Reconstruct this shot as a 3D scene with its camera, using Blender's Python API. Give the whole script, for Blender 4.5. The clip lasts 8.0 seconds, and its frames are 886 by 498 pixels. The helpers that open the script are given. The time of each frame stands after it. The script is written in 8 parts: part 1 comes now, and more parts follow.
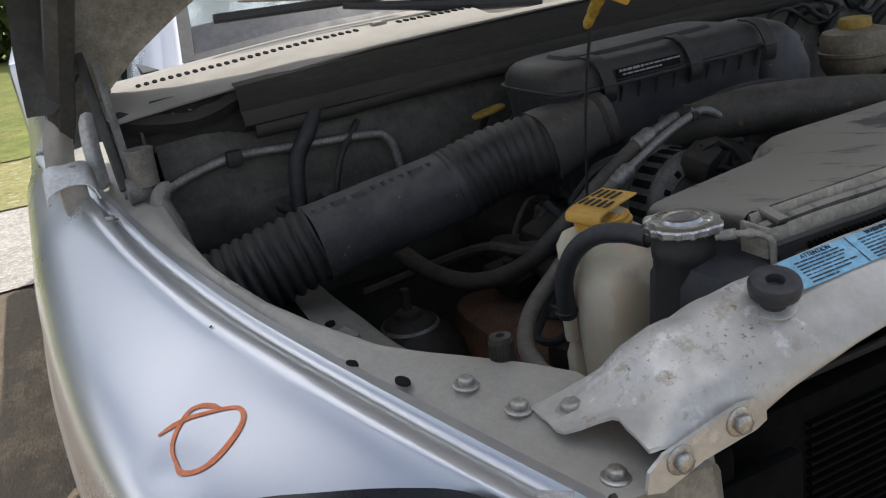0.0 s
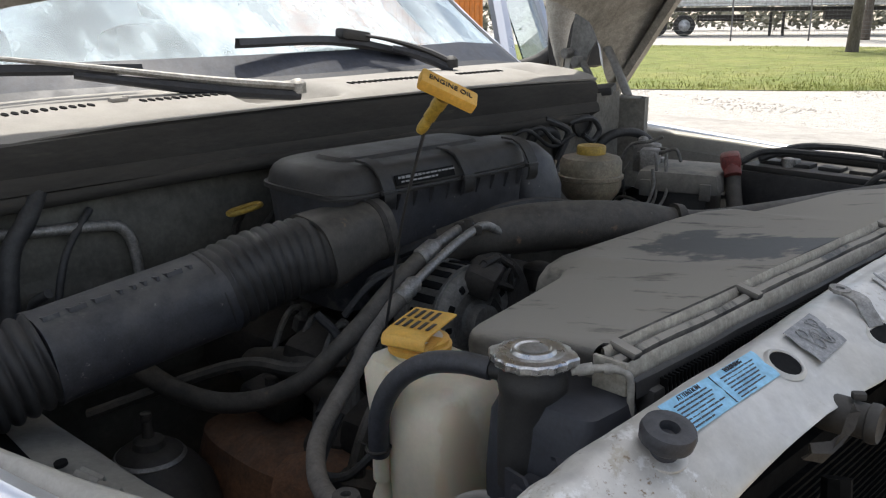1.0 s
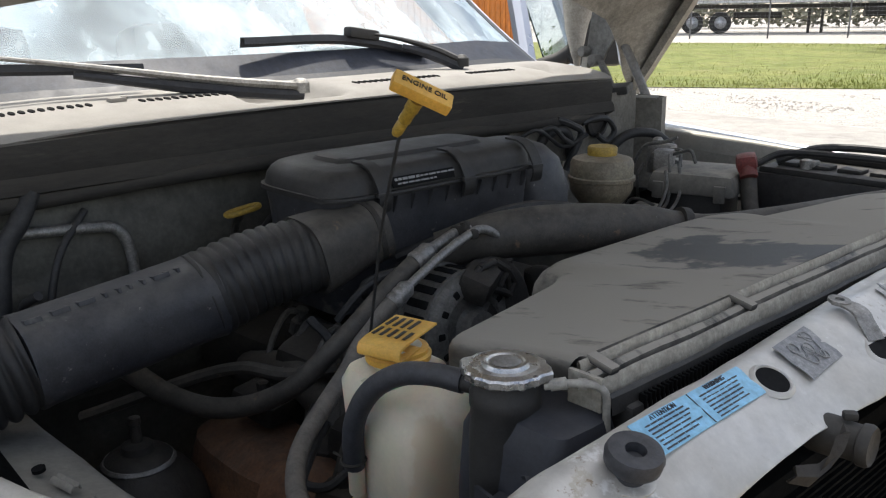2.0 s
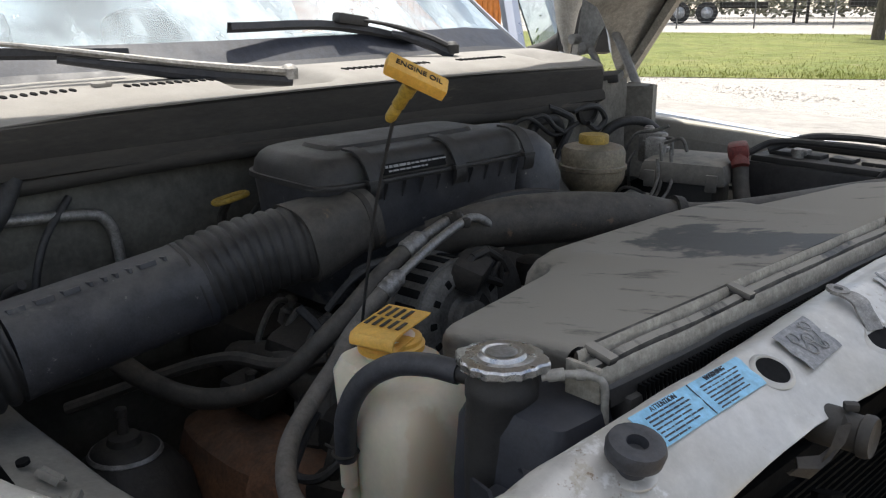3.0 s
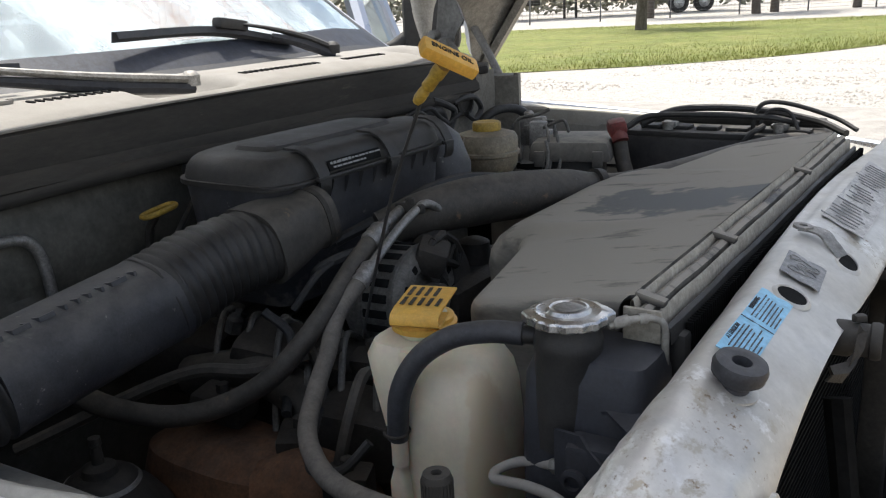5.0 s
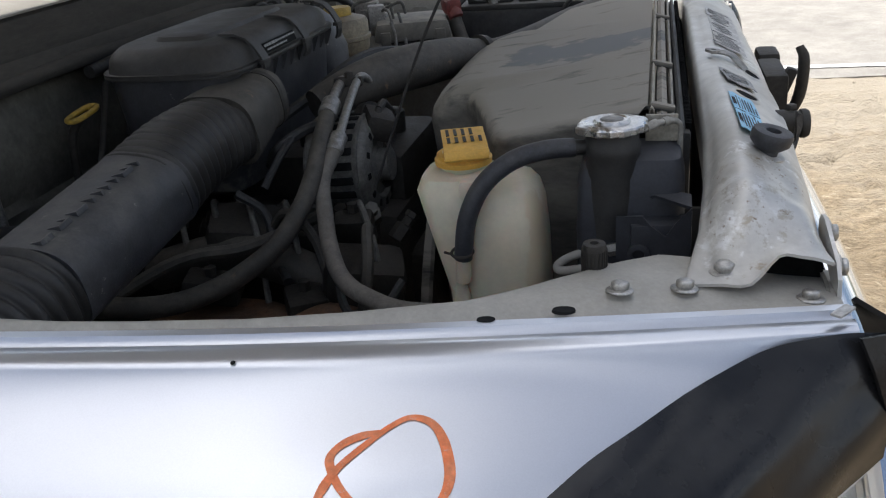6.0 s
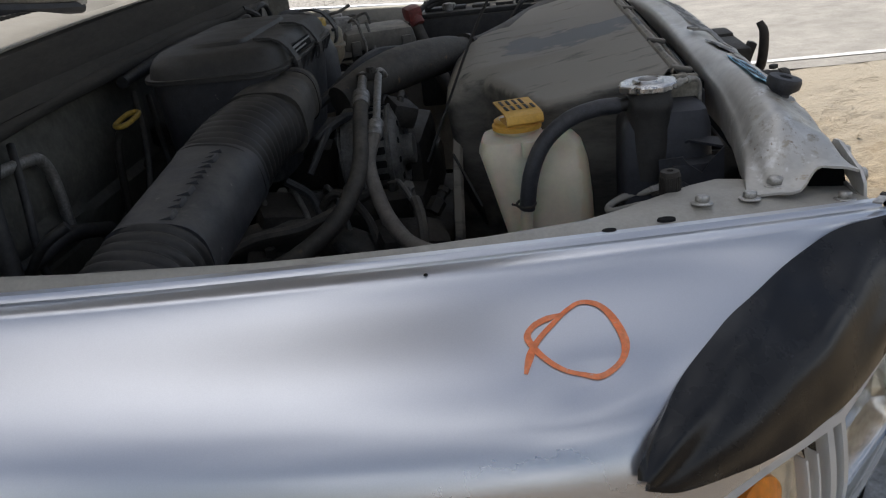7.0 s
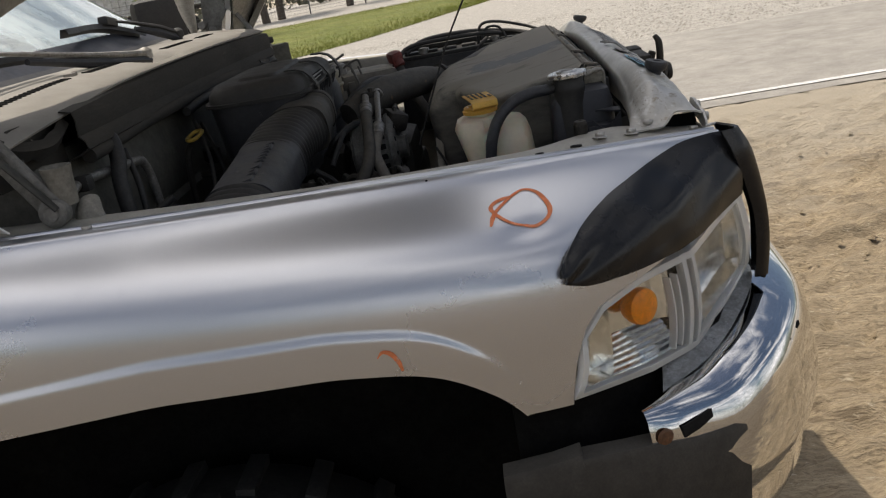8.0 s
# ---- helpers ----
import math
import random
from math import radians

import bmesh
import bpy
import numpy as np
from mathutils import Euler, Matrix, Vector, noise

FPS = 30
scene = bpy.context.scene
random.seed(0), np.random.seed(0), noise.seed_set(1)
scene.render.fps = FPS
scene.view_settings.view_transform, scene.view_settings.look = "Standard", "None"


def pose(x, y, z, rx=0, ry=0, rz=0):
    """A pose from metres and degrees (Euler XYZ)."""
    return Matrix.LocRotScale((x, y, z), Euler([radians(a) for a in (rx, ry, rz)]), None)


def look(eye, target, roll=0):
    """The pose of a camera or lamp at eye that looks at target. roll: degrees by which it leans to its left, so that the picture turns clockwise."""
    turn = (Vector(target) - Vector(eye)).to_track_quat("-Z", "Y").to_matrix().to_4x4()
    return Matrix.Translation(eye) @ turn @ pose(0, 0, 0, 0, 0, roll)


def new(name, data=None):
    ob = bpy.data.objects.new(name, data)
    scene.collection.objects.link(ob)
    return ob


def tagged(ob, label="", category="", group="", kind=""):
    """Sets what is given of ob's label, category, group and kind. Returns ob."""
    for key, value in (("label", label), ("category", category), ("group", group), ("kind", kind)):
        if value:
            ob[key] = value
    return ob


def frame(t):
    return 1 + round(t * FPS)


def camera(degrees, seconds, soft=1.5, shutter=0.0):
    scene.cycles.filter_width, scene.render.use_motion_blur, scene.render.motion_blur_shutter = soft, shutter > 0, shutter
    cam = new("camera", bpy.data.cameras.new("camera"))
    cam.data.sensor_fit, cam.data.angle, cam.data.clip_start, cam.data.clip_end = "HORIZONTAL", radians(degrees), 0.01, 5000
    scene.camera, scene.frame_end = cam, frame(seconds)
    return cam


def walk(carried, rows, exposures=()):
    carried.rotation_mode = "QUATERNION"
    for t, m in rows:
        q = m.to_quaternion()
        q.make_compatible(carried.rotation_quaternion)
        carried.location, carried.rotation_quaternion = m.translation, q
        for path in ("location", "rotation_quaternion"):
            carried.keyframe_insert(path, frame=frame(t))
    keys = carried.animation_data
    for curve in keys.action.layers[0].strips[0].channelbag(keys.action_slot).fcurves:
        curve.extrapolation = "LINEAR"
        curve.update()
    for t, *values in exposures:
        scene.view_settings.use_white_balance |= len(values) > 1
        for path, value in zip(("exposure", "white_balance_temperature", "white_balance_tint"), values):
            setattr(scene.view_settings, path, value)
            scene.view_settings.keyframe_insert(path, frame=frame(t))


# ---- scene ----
cam = camera(53.6, 8.0, soft=1.2)
PATH = [
    (0, (0.418, -0.913, 1.524), (-1.328, -0.21, 0.847), -9.5),
    (0.2, (0.352, -0.9, 1.52), (-1.323, -0.024, 0.867), -7.5),
    (0.5, (0.284, -0.932, 1.507), (-1.189, 0.271, 0.886), -0.4),
    (1, (0.257, -0.952, 1.521), (-1.124, 0.393, 0.988), -0.6),
    (1.5, (0.273, -0.911, 1.521), (-1.16, 0.38, 0.993), -0.8),
    (3, (0.255, -0.896, 1.516), (-1.15, 0.412, 0.956), -0.5),
    (3.5, (0.253, -0.899, 1.513), (-1.131, 0.423, 0.935), -0.4),
    (4, (0.249, -0.906, 1.514), (-1.102, 0.442, 0.917), -0.5),
    (4.2, (0.244, -0.926, 1.515), (-1.063, 0.457, 0.901), -1.1),
    (5.3, (0.068, -1.092, 1.502), (-0.862, 0.585, 0.933), -2.4),
    (5.5, (0.02, -1.132, 1.505), (-0.787, 0.594, 0.895), -1.8),
    (6, (-0.095, -1.279, 1.495), (-0.561, 0.5, 0.708), -4.9),
    (6.5, (-0.189, -1.377, 1.49), (-0.5, 0.444, 0.724), -4.1),
    (6.7, (-0.241, -1.406, 1.479), (-0.631, 0.426, 0.778), -7.9),
    (7, (-0.266, -1.453, 1.492), (-0.483, 0.386, 0.735), -6.7),
    (7.5, (-0.325, -1.675, 1.48), (-0.278, 0.174, 0.72), -5.6),
    (8, (-0.254, -1.909, 1.478), (-0.422, -0.015, 0.856), -10.3),
]
EXPOSURE = [(0, 0.0, 6500, 10), (0.5, 0.20, 6500, 10), (1.5, 0.32, 6500, 10), (4.2, 0.32, 6500, 10), (5.5, 0.35, 6500, 10), (6.0, 0.22, 6500, 10), (6.5, -0.12, 6500, 10), (7.0, -0.28, 6550, 10), (7.5, -0.42, 6850, 10), (8, -0.5, 7050, 11)]
walk(cam, [(t, look(eye, target, roll)) for t, eye, target, roll in PATH], EXPOSURE)

# ---- daylight: a high sun from beyond the truck, thin broken cloud ----
SUN_TO = Vector((-0.385, 0.33, 1.0)).normalized()
world = bpy.data.worlds.new("sky")
scene.world = world
world.use_nodes = True
wn, wl = world.node_tree.nodes, world.node_tree.links
wn.clear()
sky = wn.new("ShaderNodeTexSky")
sky.sky_type = "NISHITA"
sky.sun_disc = False
sky.sun_elevation = math.asin(SUN_TO.z)
sky.sun_rotation = math.atan2(SUN_TO.x, SUN_TO.y)
sky.air_density, sky.dust_density = 1.0, 1.6
wcoord = wn.new("ShaderNodeTexCoord")
wmap = wn.new("ShaderNodeMapping")
wmap.inputs["Scale"].default_value = (1.0, 1.0, 2.6)
wnoise = wn.new("ShaderNodeTexNoise")
wnoise.inputs["Scale"].default_value = 2.1
wnoise.inputs["Detail"].default_value = 9
wnoise.inputs["Roughness"].default_value = 0.62
wramp = wn.new("ShaderNodeValToRGB")
wramp.color_ramp.elements[0].position, wramp.color_ramp.elements[1].position = 0.465, 0.66
wmix = wn.new("ShaderNodeMix")
wmix.data_type = "RGBA"
wbg = wn.new("ShaderNodeBackground")
wbg.inputs["Strength"].default_value = 0.11
wout = wn.new("ShaderNodeOutputWorld")
wl.new(wcoord.outputs["Generated"], wmap.inputs["Vector"])
wl.new(wmap.outputs["Vector"], wnoise.inputs["Vector"])

wl.new(wramp.outputs["Color"], wmix.inputs["Factor"])
# thin cloud is far brighter close round the sun
wdot = wn.new("ShaderNodeVectorMath")
wdot.operation = "DOT_PRODUCT"
wdot.inputs[1].default_value = SUN_TO
wglow = wn.new("ShaderNodeMapRange")
wglow.interpolation_type = "SMOOTHERSTEP"
wglow.inputs["From Min"].default_value, wglow.inputs["From Max"].default_value = 0.70, 1.0
wglow.inputs["To Min"].default_value, wglow.inputs["To Max"].default_value = 1.0, 1.4
# and thickest there
wveil = wn.new("ShaderNodeMapRange")
wveil.interpolation_type = "SMOOTHSTEP"
wveil.inputs["From Min"].default_value, wveil.inputs["From Max"].default_value = 0.80, 0.97
wveil.inputs["To Min"].default_value, wveil.inputs["To Max"].default_value = 0.0, 0.10
wadd = wn.new("ShaderNodeMath")
wadd.operation = "ADD"
wl.new(wdot.outputs["Value"], wveil.inputs["Value"])
wl.new(wnoise.outputs["Fac"], wadd.inputs[0])
wl.new(wveil.outputs["Result"], wadd.inputs[1])
wl.new(wadd.outputs["Value"], wramp.inputs["Fac"])
wscale = wn.new("ShaderNodeVectorMath")
wscale.operation = "SCALE"
wscale.inputs[0].default_value = (17.0, 17.2, 18.0)
wl.new(wcoord.outputs["Generated"], wdot.inputs[0])
wl.new(wdot.outputs["Value"], wglow.inputs["Value"])
wl.new(wglow.outputs["Result"], wscale.inputs["Scale"])
wl.new(wscale.outputs["Vector"], wmix.inputs["B"])
wl.new(sky.outputs["Color"], wmix.inputs["A"])
wl.new(wmix.outputs["Result"], wbg.inputs["Color"])
wl.new(wbg.outputs["Background"], wout.inputs["Surface"])

sun = bpy.data.lights.new("sun", "SUN")
sun.energy, sun.angle, sun.color = 4.2, radians(0.6), (1.0, 0.955, 0.88)
new("sun", sun).matrix_world = look(SUN_TO * 60, (0, 0, 0))

# ---- materials ----
def mat(name, c1, c2=None, rough=0.5, rough2=None, metal=0.0, scale=12.0, grain=160.0, bump=0.15, dust=0.0,
        dust_col=(0.21, 0.19, 0.155), coat=0.0, spec=0.5, spots=None, stretch=(1, 1, 1), lo=0.35, hi=0.65, trans=0.0, sss=0.0, gvar=0.2, grime=0.36, deep=0.002):
    m = bpy.data.materials.new(name)
    m.use_nodes = True
    nt = m.node_tree
    n, l = nt.nodes, nt.links
    b = n["Principled BSDF"]
    c2 = c2 or tuple(v * 0.8 for v in c1)
    rough2 = rough if rough2 is None else rough2
    tc = n.new("ShaderNodeTexCoord")
    mp = n.new("ShaderNodeMapping")
    mp.inputs["Scale"].default_value = stretch
    l.new(tc.outputs["Object"], mp.inputs["Vector"])

    def noise_tex(s, detail, rgh=0.6):
        t = n.new("ShaderNodeTexNoise")
        t.inputs["Scale"].default_value = s
        t.inputs["Detail"].default_value = detail
        t.inputs["Roughness"].default_value = rgh
        l.new(mp.outputs["Vector"], t.inputs["Vector"])
        return t

    def ramp(src, a, z):
        r = n.new("ShaderNodeMapRange")
        r.inputs["From Min"].default_value, r.inputs["From Max"].default_value = a, z
        l.new(src, r.inputs["Value"])
        return r.outputs["Result"]

    def mix(fac, a, c):
        x = n.new("ShaderNodeMix")
        x.data_type = "RGBA"
        if isinstance(fac, float):
            x.inputs["Factor"].default_value = fac
        else:
            l.new(fac, x.inputs["Factor"])
        for key, v in (("A", a), ("B", c)):
            if isinstance(v, tuple):
                x.inputs[key].default_value = (*v, 1)
            else:
                l.new(v, x.inputs[key])
        return x.outputs["Result"]

    big, fine = noise_tex(scale, 7), noise_tex(grain, 4)
    col = mix(ramp(big.outputs["Fac"], lo, hi), tuple(c1), tuple(c2))
    gr = mix(ramp(fine.outputs["Fac"], 0.3, 0.7), (1 - gvar,) * 3, (1 + gvar,) * 3)
    mul = n.new("ShaderNodeMix")
    mul.data_type, mul.blend_type = "RGBA", "MULTIPLY"
    mul.inputs["Factor"].default_value = 1.0
    l.new(col, mul.inputs["A"])
    l.new(gr, mul.inputs["B"])
    col = mul.outputs["Result"]
    mid = noise_tex(scale * 4.7, 8, 0.7)
    if grime:
        gm = n.new("ShaderNodeMix")
        gm.data_type, gm.blend_type = "RGBA", "MULTIPLY"
        gm.inputs["Factor"].default_value = 1.0
        l.new(col, gm.inputs["A"])
        l.new(mix(ramp(mid.outputs["Fac"], 0.3, 0.7), (1 - grime,) * 3, (1 + 0.8 * grime,) * 3), gm.inputs["B"])
        col = gm.outputs["Result"]
    rr = n.new("ShaderNodeMapRange")
    rr.inputs["To Min"].default_value, rr.inputs["To Max"].default_value = rough, rough2
    rr.inputs["From Min"].default_value, rr.inputs["From Max"].default_value = lo, hi
    l.new(big.outputs["Fac"], rr.inputs["Value"])
    rgh = rr.outputs["Result"]
    for sc, thr, colour in (spots or ()) if spots and isinstance(spots[0], tuple) else ((spots,) if spots else ()):
        sp = noise_tex(sc, 5, 0.7)
        col = mix(ramp(sp.outputs["Fac"], thr, thr + 0.06), col, tuple(colour))
    if dust:
        geo = n.new("ShaderNodeNewGeometry")
        sep = n.new("ShaderNodeSeparateXYZ")
        l.new(geo.outputs["Normal"], sep.inputs["Vector"])
        up = ramp(sep.outputs["Z"], -0.25, 0.95)
        dn = noise_tex(scale * 1.7, 8, 0.68)
        fac = n.new("ShaderNodeMath")
        fac.operation = "MULTIPLY"
        l.new(up, fac.inputs[0])
        l.new(ramp(dn.outputs["Fac"], 0.28, 0.66), fac.inputs[1])
        f2 = n.new("ShaderNodeMath")
        f2.operation, f2.use_clamp = "MULTIPLY", True
        l.new(fac.outputs["Value"], f2.inputs[0])
        f2.inputs[1].default_value = dust
        col = mix(f2.outputs["Value"], col, tuple(dust_col))
        rm = n.new("ShaderNodeMix")
        rm.data_type = "FLOAT"
        l.new(f2.outputs["Value"], rm.inputs["Factor"])
        l.new(rgh, rm.inputs["A"])
        rm.inputs["B"].default_value = 0.92
        rgh = rm.outputs["Result"]
    l.new(col, b.inputs["Base Color"])
    l.new(rgh, b.inputs["Roughness"])
    b.inputs["Metallic"].default_value = metal
    b.inputs["Specular IOR Level"].default_value = spec
    b.inputs["Coat Weight"].default_value = coat
    b.inputs["Coat Roughness"].default_value = 0.12
    b.inputs["Transmission Weight"].default_value = trans
    b.inputs["Subsurface Weight"].default_value = sss
    b.inputs["Subsurface Scale"].default_value = 0.01
    if bump:
        bp = n.new("ShaderNodeBump")
        bp.inputs["Strength"].default_value = bump
        bp.inputs["Distance"].default_value = deep
        hsum = n.new("ShaderNodeMath")
        hsum.operation = "MULTIPLY_ADD"
        hsum.inputs[1].default_value = 1.5
        l.new(mid.outputs["Fac"], hsum.inputs[0])
        l.new(fine.outputs["Fac"], hsum.inputs[2])
        l.new(hsum.outputs["Value"], bp.inputs["Height"])
        l.new(bp.outputs["Normal"], b.inputs["Normal"])
    return m


def glass(name, tint=(0.9, 0.95, 0.93), rough=0.0, clear=0.75):
    m = bpy.data.materials.new(name)
    m.use_nodes = True
    b = m.node_tree.nodes["Principled BSDF"]
    b.inputs["Base Color"].default_value = (*tint, 1)
    b.inputs["Roughness"].default_value = rough
    b.inputs["Transmission Weight"].default_value = clear
    b.inputs["IOR"].default_value = 1.45
    return m


PAINT = mat("silver_paint", (0.665, 0.675, 0.705), (0.63, 0.64, 0.67), rough=0.25, rough2=0.32, metal=0.8, scale=2.0, grain=900, bump=0.0, coat=0.4, dust=0.06, gvar=0.03, grime=0.0)
BAYPAINT = mat("dusty_silver_paint", (0.44, 0.42, 0.375), (0.385, 0.365, 0.32), rough=0.42, rough2=0.58, metal=0.3, scale=9, grain=300, bump=0.05, dust=0.4, dust_col=(0.40, 0.37, 0.31), spots=(55, 0.72, (0.29, 0.255, 0.205)), gvar=0.08, grime=0.14)
WORNPAINT = mat("worn_crossmember_paint", (0.60, 0.585, 0.55), (0.50, 0.48, 0.435), rough=0.27, rough2=0.48, metal=0.35, scale=9, grain=120, bump=0.05, dust=0.25, dust_col=(0.44, 0.40, 0.335), gvar=0.05, spots=((30, 0.665, (0.40, 0.345, 0.27)), (17, 0.64, (0.66, 0.645, 0.61)), (110, 0.71, (0.28, 0.22, 0.155)), (70, 0.735, (0.21, 0.165, 0.12))), grime=0.14)
APRON = mat("dirty_apron_paint", (0.35, 0.335, 0.295), (0.255, 0.242, 0.21), rough=0.6, metal=0.1, scale=7, grain=180, bump=0.08, dust=0.3, dust_col=(0.29, 0.265, 0.22), gvar=0.1, grime=0.2)
DIRTALU = mat("dirty_cast_aluminium", (0.20, 0.195, 0.18), (0.13, 0.125, 0.115), rough=0.55, rough2=0.7, metal=0.5, scale=50, grain=400, bump=0.2, dust=0.4)
# on the near hood edge and corner this dark tone also stands for shade
DIMPAINT = mat("dirty_firewall_shaded_hood_paint", (0.064, 0.065, 0.055), (0.032, 0.032, 0.028), rough=0.7, metal=0.0, scale=7, grain=120, dust=0.2, dust_col=(0.16, 0.15, 0.125))
PLASTIC = mat("dusty_black_plastic", (0.0155, 0.0152, 0.0152), (0.027, 0.0255, 0.0235), rough=0.46, rough2=0.68, scale=18, grain=420, bump=0.14, dust=0.42, dust_col=(0.115, 0.104, 0.087), spots=(75, 0.68, (0.10, 0.092, 0.078)))
BLUEBLACK = mat("dusty_blue_black_plastic", (0.025, 0.027, 0.033), (0.038, 0.038, 0.042), rough=0.36, rough2=0.66, scale=13, grain=380, bump=0.13, dust=0.5, dust_col=(0.20, 0.186, 0.162), spots=((70, 0.66, (0.25, 0.235, 0.205)), (9, 0.62, (0.11, 0.105, 0.096)), (28, 0.68, (0.16, 0.15, 0.132))))
SHROUD = mat("dust_covered_shroud_plastic", (0.017, 0.0165, 0.0165), (0.030, 0.028, 0.026), rough=0.6, rough2=0.86, scale=17, grain=300, bump=0.18, dust=2.5, dust_col=(0.30, 0.273, 0.228), stretch=(0.30, 1.0, 1.0), spots=(26, 0.62, (0.05, 0.047, 0.042)), gvar=0.3)
DARKMETAL = mat("oily_dark_metal", (0.022, 0.020, 0.017), (0.042, 0.037, 0.031), rough=0.5, rough2=0.75, metal=0.25, scale=25, grain=200, bump=0.3, dust=0.35, dust_col=(0.095, 0.082, 0.065))
RUST = mat("rust_brown_iron", (0.17, 0.075, 0.032), (0.075, 0.038, 0.020), rough=0.85, scale=22, grain=260, bump=0.4, dust=0.2)
RUBBER = mat("dusty_rubber_hose", (0.031, 0.0285, 0.0245), (0.056, 0.050, 0.042), rough=0.55, rough2=0.8, scale=26, grain=500, bump=0.14, dust=0.5, dust_col=(0.19, 0.168, 0.136), spots=((40, 0.64, (0.13, 0.088, 0.054)), (90, 0.68, (0.19, 0.17, 0.14))))
CLEANRUBBER = mat("black_rubber", (0.022, 0.024, 0.03), (0.035, 0.037, 0.044), rough=0.45, rough2=0.6, scale=30, grain=500, bump=0.08, dust=0.2)
ALU = mat("weathered_aluminium", (0.36, 0.35, 0.33), (0.25, 0.24, 0.225), rough=0.42, rough2=0.6, metal=0.75, scale=40, grain=500, bump=0.12, dust=0.35)
CAPALU = mat("cast_aluminium_cap", (0.66, 0.65, 0.63), (0.54, 0.53, 0.51), rough=0.2, rough2=0.36, metal=0.95, scale=60, grain=700, bump=0.04, dust=0.08, dust_col=(0.36, 0.33, 0.29), grime=0.1)
STEEL = mat("zinc_bolt_steel", (0.56, 0.545, 0.515), (0.40, 0.385, 0.355), rough=0.30, rough2=0.55, metal=0.85, scale=90, grain=600, bump=0.04, spots=(120, 0.72, (0.28, 0.22, 0.16)), grime=0.15)
CHROME = mat("chrome", (0.74, 0.74, 0.74), (0.68, 0.68, 0.68), rough=0.02, rough2=0.05, metal=1.0, scale=7, grain=700, bump=0.0, dust=0.04, grime=0.0)
YELLOW = mat("yellow_plastic", (0.76, 0.43, 0.075), (0.66, 0.36, 0.055), rough=0.45, rough2=0.6, scale=50, grain=500, bump=0.08, dust=0.15, dust_col=(0.50, 0.42, 0.28), sss=0.05, gvar=0.08, grime=0.1)
OCHRE = mat("dirty_yellow_plastic", (0.46, 0.30, 0.045), (0.34, 0.22, 0.03), rough=0.5, scale=60, grain=400, dust=0.3)
MILKY = mat("yellowed_translucent_plastic", (0.74, 0.67, 0.52), (0.62, 0.55, 0.41), rough=0.38, rough2=0.55, scale=7, grain=200, bump=0.02, dust=0.25, dust_col=(0.44, 0.39, 0.30), sss=0.35, gvar=0.03, grime=0.1)
TANKBROWN = mat("stained_reservoir_plastic", (0.26, 0.22, 0.15), (0.17, 0.14, 0.095), rough=0.5, scale=20, grain=300, dust=0.35, sss=0.05)
SEAL = mat("dusty_foam_seal", (0.018, 0.0165, 0.0145), (0.036, 0.033, 0.0275), rough=0.85, scale=7, grain=220, bump=0.3, dust=0.5, stretch=(1, 0.22, 1), dust_col=(0.125, 0.108, 0.084), spots=((14, 0.62, (0.075, 0.065, 0.050)), (45, 0.68, (0.11, 0.096, 0.076))))
COWL = mat("faded_cowl_plastic", (0.310, 0.290, 0.258), (0.275, 0.256, 0.226), rough=0.68, rough2=0.8, scale=5, grain=420, bump=0.05, dust=0.15, dust_col=(0.42, 0.39, 0.34), gvar=0.05, grime=0.1)
# the holes and slots are flat dark pieces; their shade is this colour
VOID = mat("dark_recess", (0.012, 0.012, 0.012), (0.02, 0.02, 0.02), rough=0.9, bump=0, grime=0.0, spec=0.06)
INK = mat("printed_ink", (0.03, 0.035, 0.045), (0.05, 0.055, 0.06), rough=0.6, bump=0, grime=0.0)
PALEINK = mat("pale_print", (0.34, 0.34, 0.33), (0.22, 0.22, 0.215), rough=0.7, scale=160, bump=0)
STICKBLUE = mat("blue_sticker", (0.22, 0.50, 0.70), (0.27, 0.54, 0.72), rough=0.4, rough2=0.55, scale=30, bump=0.03, spots=(90, 0.72, (0.40, 0.48, 0.50)), grime=0.1)
STICKGREY = mat("scuffed_grey_sticker", (0.20, 0.20, 0.205), (0.28, 0.275, 0.265), rough=0.5, scale=80, bump=0.04)
STICKPALE = mat("scuffed_pale_sticker", (0.52, 0.51, 0.49), (0.36, 0.345, 0.32), rough=0.55, scale=45, bump=0.05)
ORANGEPEN = mat("orange_paint_marker", (0.80, 0.20, 0.065), (0.74, 0.25, 0.11), rough=0.6, scale=60, bump=0.0, grime=0.1, spots=(150, 0.60, (0.66, 0.42, 0.34)))
AMBER = mat("amber_bulb_plastic", (0.88, 0.27, 0.004), (0.82, 0.24, 0.004), rough=0.35, scale=30, bump=0.0, sss=0.1, grime=0.0)
REDCAP = mat("dusty_red_terminal_cover", (0.19, 0.03, 0.025), (0.13, 0.026, 0.022), rough=0.6, scale=40, grain=300, dust=0.35)
BATTERY = mat("battery_case_black", (0.02, 0.02, 0.022), (0.035, 0.034, 0.034), rough=0.5, scale=20, dust=0.25)
WIRE = mat("black_wire_loom", (0.018, 0.018, 0.019), (0.03, 0.03, 0.03), rough=0.6, scale=60, dust=0.2)
BRA = mat("black_vinyl_cover", (0.008, 0.0085, 0.010), (0.015, 0.015, 0.016), rough=0.17, rough2=0.33, scale=9, grain=90, bump=0.10, dust=0.03, dust_col=(0.10, 0.095, 0.085), grime=0.1, spec=0.36)
LITWHITE = mat("lit_white_metal", (0.72, 0.72, 0.71), (0.62, 0.62, 0.60), rough=0.4, scale=3, bump=0.02, grime=0.1)
TYRE = mat("tyre_rubber", (0.022, 0.022, 0.022), (0.04, 0.038, 0.035), rough=0.8, scale=20, bump=0.3)
